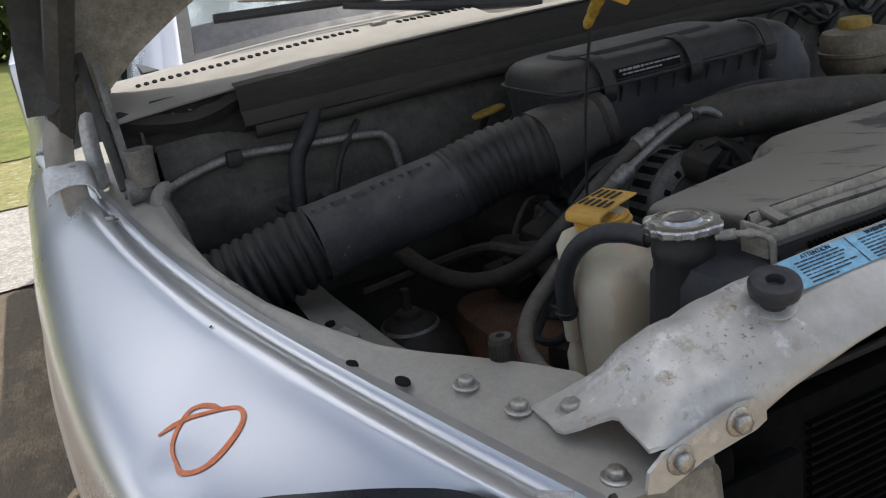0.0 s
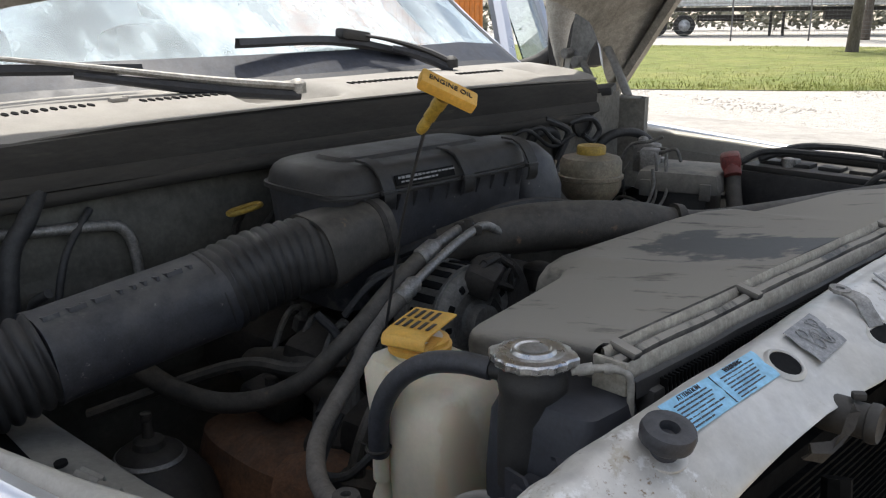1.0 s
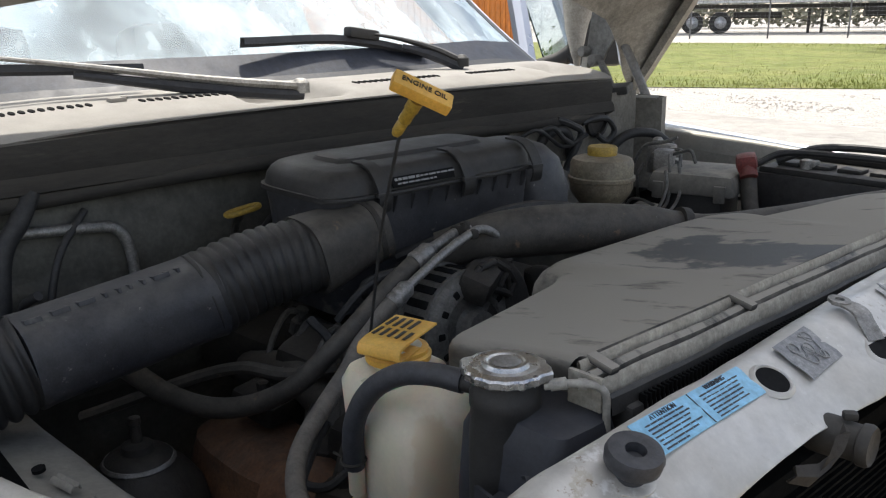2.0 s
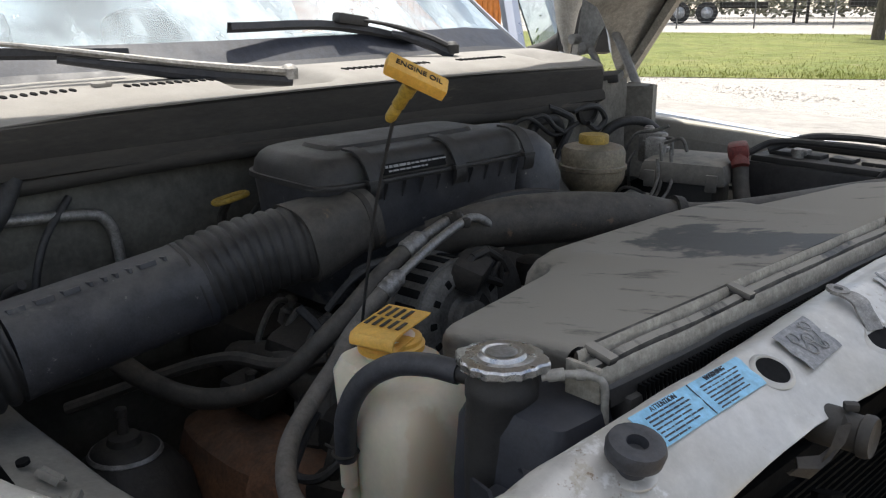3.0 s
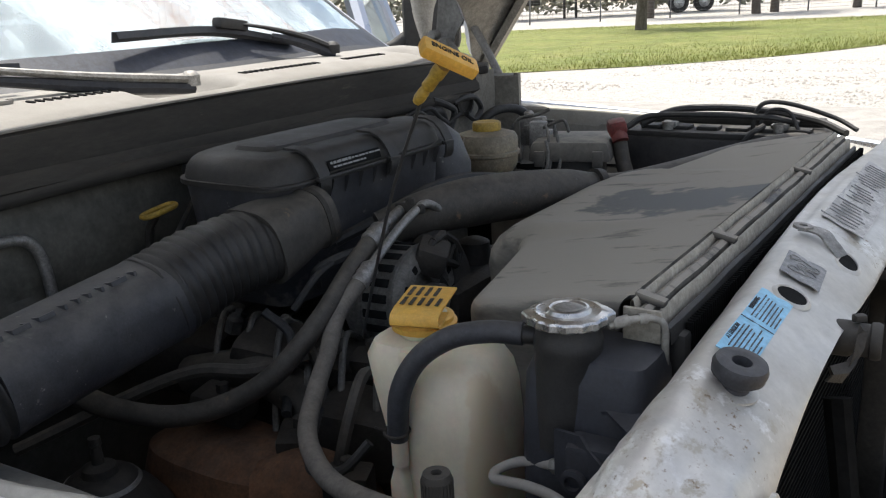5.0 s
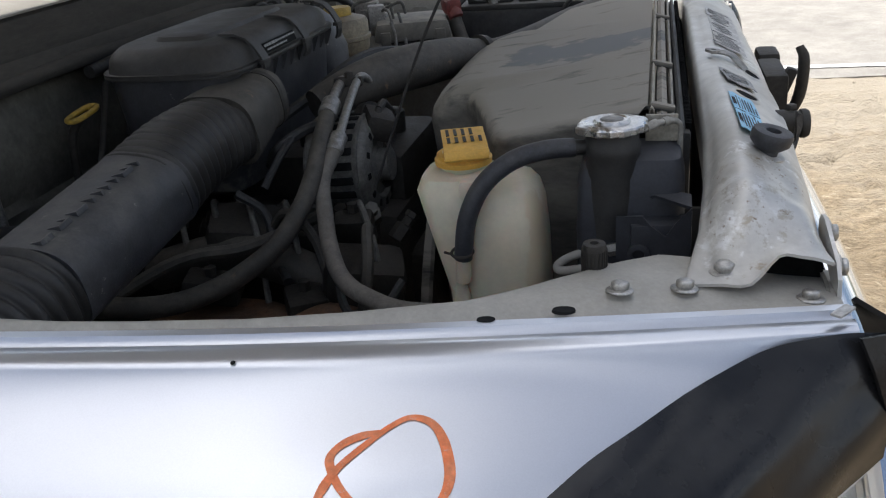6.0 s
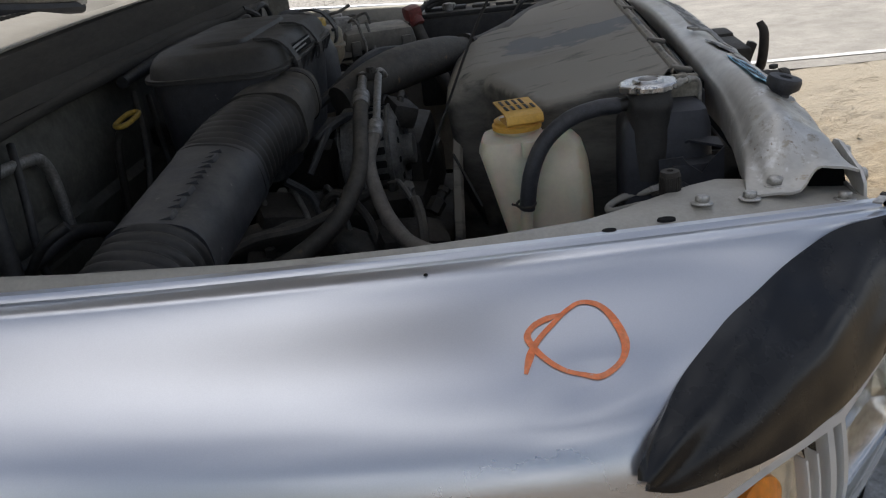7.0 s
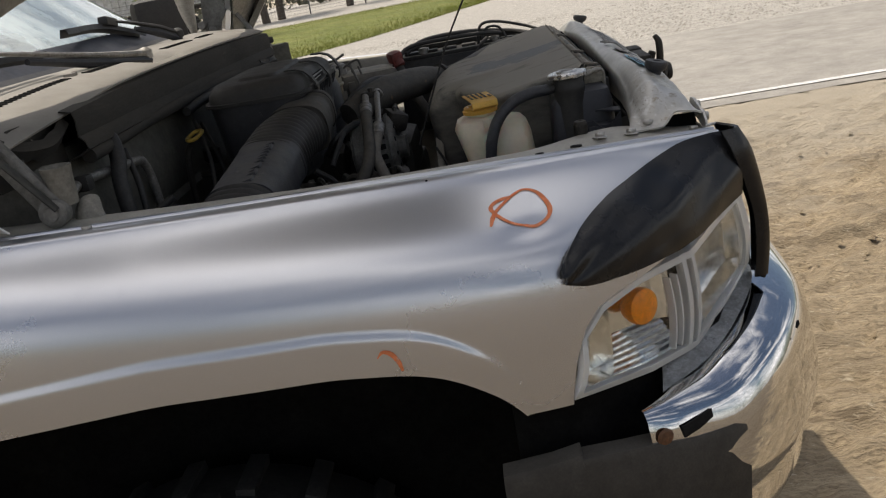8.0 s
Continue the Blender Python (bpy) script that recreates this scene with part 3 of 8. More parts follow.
# rail fasteners and openings on the near fender
for x, y in ((-0.118, -0.697), (-0.072, -0.679), (0.018, -0.662)):
    fasten(hex_bolt("bolt", (x, y, ridge(x)[1] - 0.0085 + rail_up(x)), (0.05, 0.1, 1), None, 0.0066, 0.0102), fender_r)


def spart(name, bm, material, parent, label="", sharp=0.7):
    """A piece of a part, built in the truck's own place."""
    bmesh.ops.recalc_face_normals(bm, faces=bm.faces)
    ob = part(name, bm, material, None, label, sharp)
    ob.parent = parent
    ob.matrix_parent_inverse = Matrix()
    return ob


for x, y, rx, ry_, a in ((-0.206, -0.756, 0.0066, 0.0042, 18), (-0.155, -0.733, 0.0084, 0.0050, 14)):
    bm = bmesh.new()
    lathe(bm, [(0.001, 0.0012), (0.95, 0.0012), (1.0, 0.0), (1.0, -0.001)], pose(x, y, ridge(x)[1] - 0.0080 + rail_up(x) * 0.9, 0, 3, a) @ Matrix.Diagonal((rx, ry_, 1, 1)), 20)
    spart("slot", bm, VOID, fender_r, "oval slot in the fender rail")
bm = bmesh.new()
lathe(bm, [(0.0003, 0.0008), (0.0012, 0.0006), (0.0018, 0)], frame3((-0.354, skin(-0.354, 1.2195) - 0.0005, 1.2195), (1, 0, 0), (0, -0.4, 1)), 10)
spart("chip", bm, VOID, fender_r, "small dark paint chip")


def on_skin(pts, width, name, flat):
    """A marker stroke that lies on the fender's face, through (x, z) points with a changing width."""
    bm = bmesh.new()
    path = catmull([(x, 0, z) for x, z in pts], 8)
    ws = np.interp(np.linspace(0, len(width) - 1, len(path)), range(len(width)), width)
    rows = []
    for i, p in enumerate(path):
        d = path[min(i + 1, len(path) - 1)] - path[max(i - 1, 0)]
        d = Vector((d.x, d.z)).normalized()
        # the face lies back, so the stroke is widened along it in the plane it is drawn in
        nrm = Vector((-d.y, d.x))
        r = []
        for k in (-1, -0.33, 0.33, 1):
            q = Vector((p.x, p.z)) + Vector((nrm.x, nrm.y * flat)) * ws[i] * k * 0.5
            r.append((q.x, skin(q.x, q.y) - 0.0009, q.y + 0.0005))
        rows.append(r)
    sheet(bm, rows)
    return spart(name, bm, ORANGEPEN, fender_r, "orange paint-marker stroke")


on_skin([(-0.2815, 1.1685), (-0.278, 1.1745), (-0.272, 1.1795), (-0.260, 1.1845), (-0.248, 1.1885), (-0.237, 1.190), (-0.224, 1.187), (-0.214, 1.180), (-0.208, 1.1705), (-0.213, 1.1635),
         (-0.228, 1.159), (-0.242, 1.162), (-0.255, 1.1665), (-0.268, 1.173), (-0.276, 1.1785), (-0.279, 1.1825), (-0.274, 1.1855), (-0.264, 1.187), (-0.252, 1.1872)],
        [0.003, 0.007, 0.0055, 0.005, 0.0045, 0.004, 0.0045, 0.006, 0.0065, 0.006, 0.0065, 0.0045, 0.004, 0.0045, 0.005, 0.0055, 0.006, 0.0055, 0.003], "marker_ring", 0.42)
on_skin([(-0.432, 1.059), (-0.425, 1.0655), (-0.416, 1.062), (-0.409, 1.051), (-0.406, 1.038)], [0.001, 0.004, 0.006, 0.0055, 0.003], "marker_stroke", 1.0)

# ---- inner aprons and the wheel houses ----
def apron(s):
    bm = bmesh.new()
    rows = []
    for x in np.linspace(-0.86, -0.06, 18):
        iy, rz = inner(x), ridge(x)[1]
        f = float(np.interp(x, [-0.86, -0.6, -0.4, -0.3, -0.2, -0.06], [0.13, 0.14, 0.135, 0.10, 0.05, 0.02]))
        rows.append([(x, s * (iy + a), z) for a, z in ((0.003, rz - 0.03), (0.008, rz - 0.07), (0.016, 1.115), (0.03, 1.102), (0.03 + f * 0.5, 1.094), (0.03 + f, 1.083), (0.036 + f, 1.079), (0.042 + f, 1.066), (0.044 + f, 1.0), (0.045 + f, 0.85))])
    sheet(bm, rows, 0.002)
    return tpart("inner_apron", bm, APRON, None, "grey inner fender apron covered in dirt")


apron_r = apron(1)
apron(-1)


# the liner's deep shade is in its near-black colour
def wheel_house(s):
    bm = bmesh.new()
    rows = []
    for x in np.linspace(-1.35, -0.262, 30):
        z = lip(min(x, -0.285)) + 0.012
        y0 = skin(min(x, -0.285), z) + 0.015
        rows.append([(x, s * y, zz) for y, zz in ((y0, z), (y0 + 0.04, z + 0.03), (-0.80, z + 0.06), (-0.72, z + 0.05), (-0.66, z + 0.0), (-0.645, 0.80), (-0.64, 0.60), (-0.64, 0.25))])
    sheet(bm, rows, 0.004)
    return tpart("wheel_house", bm, UNDER, None, "wheel house liner, its shade in the near-black colour")


wheel_house(-1), wheel_house(1)


def wheel(s):
    m = pose(-0.76, s * 0.80, 0.39, 90, 0, 0)
    bm = bmesh.new()
    lathe(bm, [(0.21, -0.11), (0.30, -0.125), (0.365, -0.12), (0.388, -0.095), (0.392, -0.03), (0.392, 0.03), (0.388, 0.095), (0.365, 0.12), (0.30, 0.125), (0.21, 0.11)], m, 48)
    w = tpart("wheel", bm, TYRE, None, "black tyre on a steel wheel")
    bm = bmesh.new()
    lathe(bm, [(0.212, -0.10), (0.215, -0.09), (0.20, -0.05), (0.12, -0.03 if s < 0 else -0.06), (0.05, -0.06), (0.05, 0.06), (0.12, 0.05), (0.20, 0.05), (0.215, 0.09), (0.212, 0.10)], m, 32)
    spart("rim", bm, ALU, w)
    bm = bmesh.new()
    for k in range(48):
        a = 2 * math.pi * k / 48
        box(bm, tuple(m @ Vector((0.393 * math.cos(a), 0.393 * math.sin(a), 0.05 * (-1) ** k))), (0.018, 0.10, 0.03), 0.002, (0, math.degrees(a) * -1, 0))
    spart("tread", bm, TYRE, w)


wheel(-1), wheel(1)

# ---- upper crossmember over the radiator ----
def cross_section(y):
    """(x, z) over the crossmember at y: a rounded crest behind, sloping down to a lip in front."""
    a = abs(y)
    up = float(np.interp(a, [0, 0.45, 0.52, 0.585], [0.0, 0.0, -0.004, -0.014]))
    rz = float(np.interp(a, [0, 0.11, 0.27, 0.44, 0.52, 0.585], [1.270, 1.268, 1.260, 1.249, 1.240, 1.228]))
    xb = float(np.interp(a, [0, 0.45, 0.52, 0.585], [-0.052, -0.050, -0.052, -0.058]))
    xf = float(np.interp(a, [0, 0.12, 0.25, 0.33, 0.45, 0.585], [0.039, 0.038, 0.037, 0.035, 0.034, 0.036]))
    top = 1.2665 + up
    zl = float(np.interp(a, [0, 0.20, 0.28, 0.35, 0.41, 0.47, 0.53, 0.585], [1.222, 1.222, 1.228, 1.231, 1.228, 1.220, 1.209, 1.190]))
    return [(xb, 1.205 + up), (xb - 0.001, rz - 0.016), (xb + 0.001, rz - 0.005), (xb + 0.005, rz), (xb + 0.013, rz + 0.55 * (top - rz) + 0.001), (-0.025, max(top, rz + 0.003)), (-0.004, 1.2580 + up + 0.3 * max(0.0, rz - 1.262)),
            (0.012, 1.2475 + up), (xf - 0.013, 1.2405 + up), (xf - 0.003, 0.5 * (1.2345 + up + zl + 0.003)), (xf, zl + 0.002), (xf - 0.003, zl - 0.001)]


def crest(x, y):
    """The height of the crossmember's top at x, y."""
    c = cross_section(y)
    return float(np.interp(x, [p[0] for p in c[3:10]], [p[1] for p in c[3:10]]))


LAY = 27.0


def member_row(y):
    """One row of the crossmember; past its shoulders it flattens into a foot with an open mouth in front."""
    a = abs(y)
    k = min(max((a - 0.585) / 0.055, 0.0), 1.0)
    out = []
    for i, (x, z) in enumerate(cross_section(y if k == 0 else math.copysign(0.585, y))):
        if k:
            f = min(max((x + 0.027) / 0.020, 0.0), 1.0)
            f = f * f * (3 - 2 * f)
            end = 0.672 * (1 - f) + 0.647 * f
            floor = 1.2025 * (1 - f) + 1.2150 * f
            kk = k * k * (3 - 2 * k)
            low = floor + min(0.0, z - 1.236) * (0.1 * (1 - f) + 0.16 * f)
            z = z + (low - z) * kk
            x = x + (-0.012 * kk if i < 3 else 0.0)
            yy = math.copysign(0.585 + (end - 0.585) * k, y)
        else:
            yy = y
        dent = 0.0035 * max(0.0, 1 - abs(yy + 0.575) / 0.085) * (abs(noise.noise((x * 34, yy * 30, 5))) * 2 - 0.5) if 1 < i < 9 else 0.0
        out.append((x, yy, z + 0.0012 * noise.noise((x * 60, yy * 25, 2)) + dent))
    return out


bm = bmesh.new()
rows = [catmull(member_row(y), 3) for y in np.linspace(-0.64, 0.64, 193)]
sheet(bm, rows, 0.0025)
crossmember = tpart("crossmember", bm, WORNPAINT, None, "scratched silver radiator crossmember with worn edges")
for s in (-1, 1):
    fasten(hex_bolt("bolt", (-0.043, s * 0.653, 1.2035), (0, -0.1, 1), None, 0.0076, 0.0118), crossmember)
    # end plate that faces forward
    bm = bmesh.new()
    pl = [(-0.655, 1.184), (-0.652, 1.198), (-0.640, 1.2065), (-0.60, 1.2145), (-0.580, 1.2185), (-0.566, 1.2165), (-0.559, 1.210), (-0.559, 1.199), (-0.568, 1.195), (-0.61, 1.190), (-0.642, 1.180)]
    prism(bm, [(s * y, z) for y, z in pl], Matrix(((0, 0, 1, 0.0375), (1, 0, 0, 0), (0, 1, 0, 0), (0, 0, 0, 1))), 0.003)
    spart("end_plate", bm, WORNPAINT, crossmember, "bolted end strap of worn silver paint")
    for y, z in ((0.629, 1.1985), (0.582, 1.207)):
        fasten(hex_bolt("bolt", (0.0405, s * y, z), (1, 0, 0), None, 0.0068, 0.0102), crossmember)

# openings in the crossmember: flat dark discs for their shade, each with a rolled rim
for x, y, rx, ry_, a in ((-0.004, -0.338, 0.0125, 0.0150, -10), (0.012, -0.190, 0.0115, 0.020, 20)):
    om = pose(x, y, crest(x, y), 0, LAY, 0) @ pose(0, 0, 0, 0, 0, a) @ Matrix.Diagonal((rx, ry_, 1, 1))
    bm = bmesh.new()
    lathe(bm, [(1.34, -0.0006), (1.20, 0.0010), (1.08, 0.0019), (1.01, 0.0015), (0.97, 0.0004)], om, 32, False)
    spart("opening_rim", bm, WORNPAINT, crossmember)
    bm = bmesh.new()
    lathe(bm, [(0.001, 0.0006), (1.0, 0.0006), (1.0, -0.002)], om, 28)
    spart("opening", bm, VOID, crossmember, "dark oval opening in the crossmember")

# rubber hood stops
def hood_stop(y):
    m = pose(-0.002, y, crest(0.0, y) - 0.002, 4 if y < 0 else -4, 14, 0)
    bm = bmesh.new()
    lathe(bm, [(0.010, -0.002), (0.0095, 0.005), (0.0135, 0.0085), (0.0172, 0.012), (0.0180, 0.0185), (0.0166, 0.0222), (0.0105, 0.0232), (0.0066, 0.0222), (0.0055, 0.016), (0.001, 0.0155)], m, 28)
    spart("hood_stop", bm, CLEANRUBBER, crossmember, "black rubber hood stop with a hollow centre")
    bm = bmesh.new()
    lathe(bm, [(0.005, -0.001), (0.0165, -0.0005), (0.0165, 0.0010), (0.0145, 0.0018), (0.005, 0.0018)], m, 24)
    spart("stop_washer", bm, WORNPAINT, crossmember)


hood_stop(-0.511), hood_stop(0.511)


# stickers on the crossmember, their print as bars
def sticker(name, c, sx, sy, turn, material, label):
    bm = bmesh.new()
    m = pose(c[0], c[1], crest(c[0], c[1]) + 0.0016, 0, LAY, turn)
    rows = []
    for i in range(7):
        rows.append([m @ Vector((sx * (i / 6 - 0.5), sy * (j / 6 - 0.5), 0.0006 * math.sin(i * 1.7 + j))) for j in range(7)])
    sheet(bm, rows, 0.0006)
    return spart(name, bm, material, crossmember, label), m


blue, bm_m = sticker("sticker", (-0.010, -0.422), 0.027, 0.132, 1, STICKBLUE, "light blue warning sticker with dark print")
rng = random.Random(4)
for half in (0, 1):
    bm = bmesh.new()
    for k in range(1, 8):
        w = 0.052 * (rng.uniform(0.80, 0.98) if k < 7 else 0.5)
        y0 = (0.0315 if half else -0.0315) - 0.024
        x = 0.0103 - 0.0031 * k
        while w > 0.004:
            seg = min(w, rng.uniform(0.005, 0.013))
            box(bm, tuple(bm_m @ Vector((-x, y0 + seg / 2, 0.0009))), (0.0011, seg - 0.0012, 0.0004), 0, (0, LAY, 1))
            y0 += seg
            w -= seg
    spart("print", bm, INK, crossmember, "block of small dark print")
bm = bmesh.new()
box(bm, tuple(bm_m @ Vector((0, -0.0005, 0.0009))), (0.0265, 0.0008, 0.0004), 0, (0, LAY, 1))
spart("rule", bm, INK, crossmember)
for text, yy in (("WARNING", 0.0315), ("ATTENTION", -0.0315)):
    lettering("heading", text, bm_m @ pose(-0.0108, yy, 0.0009, 0, 0, 90), 0.0052, INK, crossmember).matrix_parent_inverse = Matrix()
grey, gm = sticker("sticker", (-0.008, -0.276), 0.036, 0.060, 5, STICKGREY, "scuffed grey belt-routing sticker")
bm = bmesh.new()
for cx, cy, r in ((-0.008, -0.012, 0.005), (0.006, -0.006, 0.0055), (-0.002, 0.004, 0.005), (0.009, 0.012, 0.004), (-0.01, 0.016, 0.005)):
    tube(bm, [gm @ Vector((cx + r * math.cos(a), cy + r * math.sin(a), 0.0012)) for a in np.linspace(0, 6.28, 13)], 0.0006, 5, 2)
tube(bm, [gm @ Vector(p) for p in ((-0.013, -0.016, 0.0012), (0.006, -0.012, 0.0012), (-0.006, 0.0, 0.0012), (0.012, 0.008, 0.0012), (-0.004, 0.018, 0.0012), (-0.014, 0.008, 0.0012))], 0.0007, 5, 5)
spart("belt_diagram", bm, PALEINK, crossmember, "pale looping belt diagram")
pale, pm = sticker("sticker", (-0.004, 0.03), 0.044, 0.30, 0, STICKPALE, "worn pale emission sticker")
bm = bmesh.new()
for k in range(26):
    if k in (8, 15):
        continue
    w = 0.038 * rng.uniform(0.5, 1.0)
    box(bm, tuple(pm @ Vector((-0.003 + rng.uniform(-0.004, 0.004), -0.14 + k * 0.0108, 0.0014))), (w, 0.0035, 0.0005), 0, (0, LAY, 0))
spart("print", bm, PALEINK, crossmember, "rubbed rows of print")

# bent strap and the latch hardware on the crossmember's face
bm = bmesh.new()
rows = []
for p in catmull([(-0.029, -0.179, 1.2735), (-0.018, -0.180, 1.2730), (-0.008, -0.183, 1.270), (-0.002, -0.186, 1.264), (0.004, -0.188, 1.258), (0.009, -0.190, 1.252)], 5):
    rows.append([p + Vector((0.003, 0.008, 0)), p, p - Vector((0.003, 0.008, 0))])
sheet(bm, rows, 0.002)
lathe(bm, [(0.0095, -0.002), (0.0095, 0.001), (0.004, 0.0012), (0.0038, -0.001)], pose(-0.029, -0.179, 1.2745, 0, 8, 0), 18)
spart("latch_strap", bm, ALU, crossmember, "bent grey steel strap")
bm = bmesh.new()
hdir = Vector((0.024, 0.002, 0.004)).normalized()
m = frame3((0.026, -0.319, 1.222), (0, 0, 1), hdir)
lathe(bm, [(0.0135, -0.008), (0.0150, -0.004), (0.0150, 0.012), (0.0135, 0.014), (0.0135, 0.027), (0.0152, 0.028), (0.0156, 0.033), (0.0140, 0.036), (0.0120, 0.0345), (0.004, 0.034)], m, 24)
box(bm, (0.044, -0.316, 1.240), (0.010, 0.008, 0.006), 0.002, (0, 0, 40))
spart("horn_bracket", bm, GREYPLASTIC, crossmember, "dirty grey round bracket on the crossmember front")
bm = bmesh.new()
rows = []
for c, w in (((0.044, -0.335, 1.237), 0.007), ((0.044, -0.343, 1.226), 0.009), ((0.043, -0.351, 1.215), 0.011), ((0.040, -0.360, 1.210), 0.012), ((0.031, -0.374, 1.2125), 0.009)):
    c = Vector(c)
    rows.append([c + Vector((0.002, -w * 0.5, -w * 0.55)), c + Vector((0.006, 0, 0)), c + Vector((0.002, w * 0.5, w * 0.55))])
sheet(bm, rows, 0.003)
spart("bracket_arm", bm, DARKMETAL, crossmember, "dirty grey folded arm under the crossmember")
bm = bmesh.new()
box(bm, (0.055, -0.05, 1.19), (0.03, 0.11, 0.07), 0.006)
box(bm, (0.068, -0.08, 1.205), (0.014, 0.016, 0.05), 0.004, (0, 20, 0))
tube(bm, [(0.07, -0.09, 1.16), (0.082, -0.11, 1.20), (0.084, -0.115, 1.245), (0.078, -0.11, 1.262)], [0.006, 0.0075, 0.007, 0.005], 10)
box(bm, (0.06, 0.06, 1.20), (0.03, 0.06, 0.05), 0.006)
spart("hood_latch", bm, DARKMETAL, crossmember, "black hood latch and release lever")

# near-black fillers: the shade inside the foot's mouth is in their colour
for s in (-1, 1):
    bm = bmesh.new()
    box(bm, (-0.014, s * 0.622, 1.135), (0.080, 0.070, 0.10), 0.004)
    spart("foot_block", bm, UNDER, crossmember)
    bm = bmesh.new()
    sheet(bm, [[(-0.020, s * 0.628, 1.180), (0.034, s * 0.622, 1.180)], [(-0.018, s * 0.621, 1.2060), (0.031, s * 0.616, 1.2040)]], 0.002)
    spart("foot_shade_sheet", bm, UNDER, crossmember)

for s in (-1, 1):
    bm = bmesh.new()
    sheet(bm, [[(0.034, s * 0.660, 1.184), (0.036, s * 0.660, 1.150), (0.034, s * 0.660, 1.10)], [(0.0345, s * 0.632, 1.188), (0.038, s * 0.632, 1.152), (0.036, s * 0.632, 1.10)], [(0.032, s * 0.597, 1.192), (0.036, s * 0.596, 1.155), (0.034, s * 0.595, 1.10)]], 0.003)
    spart("end_gusset", bm, HOODIN, crossmember, "dull tan gusset under the end strap")

# dark space behind the missing grille; near-black colour carries its shade
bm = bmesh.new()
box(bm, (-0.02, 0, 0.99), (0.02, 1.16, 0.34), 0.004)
condenser = tpart("condenser", bm, UNDER, None, "condenser core behind the grille opening, shade in its black")
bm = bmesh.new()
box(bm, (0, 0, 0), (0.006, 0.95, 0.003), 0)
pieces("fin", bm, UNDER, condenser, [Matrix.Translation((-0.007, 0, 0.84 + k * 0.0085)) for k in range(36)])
bm = bmesh.new()
box(bm, (0.03, 0, 1.03), (0.03, 0.04, 0.30), 0.004)
support = tpart("radiator_support", bm, DARKMETAL, None, "dark radiator support upright")
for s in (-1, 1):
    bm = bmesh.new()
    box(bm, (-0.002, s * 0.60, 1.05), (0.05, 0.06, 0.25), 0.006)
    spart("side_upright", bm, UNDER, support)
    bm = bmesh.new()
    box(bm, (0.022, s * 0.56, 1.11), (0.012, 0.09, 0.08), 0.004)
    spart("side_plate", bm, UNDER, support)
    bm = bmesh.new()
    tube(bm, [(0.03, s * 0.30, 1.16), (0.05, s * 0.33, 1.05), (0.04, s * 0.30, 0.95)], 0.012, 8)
    spart("cooler_line", bm, UNDER, support, "cooler line in the near-black of the recess")

# ---- nose: vinyl cover, lamps and bumper, near and far ----
def mir(rows, s):
    return [[(p[0], p[1] if s > 0 else -p[1], p[2]) for p in r] for r in rows]


UP_E = [(-0.2095, 1.104), (-0.2085, 1.117), (-0.197, 1.133), (-0.155, 1.158), (-0.113, 1.170), (-0.040, 1.1875), (0.012, 1.193), (0.056, 1.190)]
LO_E = [(-0.207, 1.099), (-0.199, 1.094), (-0.180, 1.0895), (-0.150, 1.087), (-0.105, 1.085), (-0.040, 1.087), (0.006, 1.096), (0.054, 1.107)]


def nose_cover(s):
    ctrl = []
    for k in range(7):
        t = k / 6
        row = []
        for a, b in zip(UP_E, LO_E):
            x, z = a[0] + (b[0] - a[0]) * t, a[1] + (b[1] - a[1]) * t
            p = Vector((x, skin(x, z), z))
            row.append(p + Vector((0.45, -0.7, 0.5)) * (0.004 + 0.004 * math.sin(math.pi * t)))
        ctrl.append(row)
    rows = smooth_rows(ctrl, 4, 6)
    for i, r in enumerate(rows):
        for j, p in enumerate(r):
            k = min(1, j / 8, (len(r) - 1 - j) / 4 + 0.3)
            p += Vector((0.5, -0.7, 0.4)) * k * (0.0015 * math.sin(i * 0.5 + j * 0.3) + 0.003 * noise.noise((p.x * 22, p.y * 22, p.z * 22)))
    bm = bmesh.new()
    sheet(bm, mir(rows, s), 0.004)
    c = tpart("nose_cover", bm, BRA, None, "black vinyl cover taped over the nose of the fender")
    leg = []
    for p, w in (((0.050, -0.716, 1.197), 0.026), ((0.066, -0.716, 1.165), 0.032), ((0.076, -0.716, 1.12), 0.024), ((0.084, -0.712, 1.07), 0.015), ((0.086, -0.706, 1.02), 0.015), ((0.083, -0.700, 0.972), 0.012)):
        leg.append([Vector(p) + Vector((-0.55, -0.8, 0)) * w, Vector(p) + Vector((0.010, -0.006, 0)), Vector(p) + Vector((-0.25, 0.95, 0)) * w * 1.4])
    bm = bmesh.new()
    sheet(bm, mir(smooth_rows(leg, 5, 3), s), 0.004)
    spart("cover_strip", bm, BRA, c)
    # pinched top corner where the tape shows
    bm = bmesh.new()
    box(bm, (0.030, s * -0.712, 1.2035), (0.022, 0.008, 0.002), 0.0008, (0, 4, s * 55))
    spart("tape", bm, STICKPALE, c, "strip of pale tape")


nose_cover(1), nose_cover(-1)

TOP_E = [(-0.197, -0.944, 1.018), (-0.166, -0.932, 1.056), (-0.115, -0.901, 1.073), (-0.037, -0.834, 1.072), (0.012, -0.778, 1.092), (0.056, -0.733, 1.108)]
BOT_E = [(-0.214, -0.944, 0.944), (-0.170, -0.928, 0.946), (-0.110, -0.894, 0.943), (-0.040, -0.836, 0.940), (0.020, -0.772, 0.972), (0.064, -0.722, 1.002)]


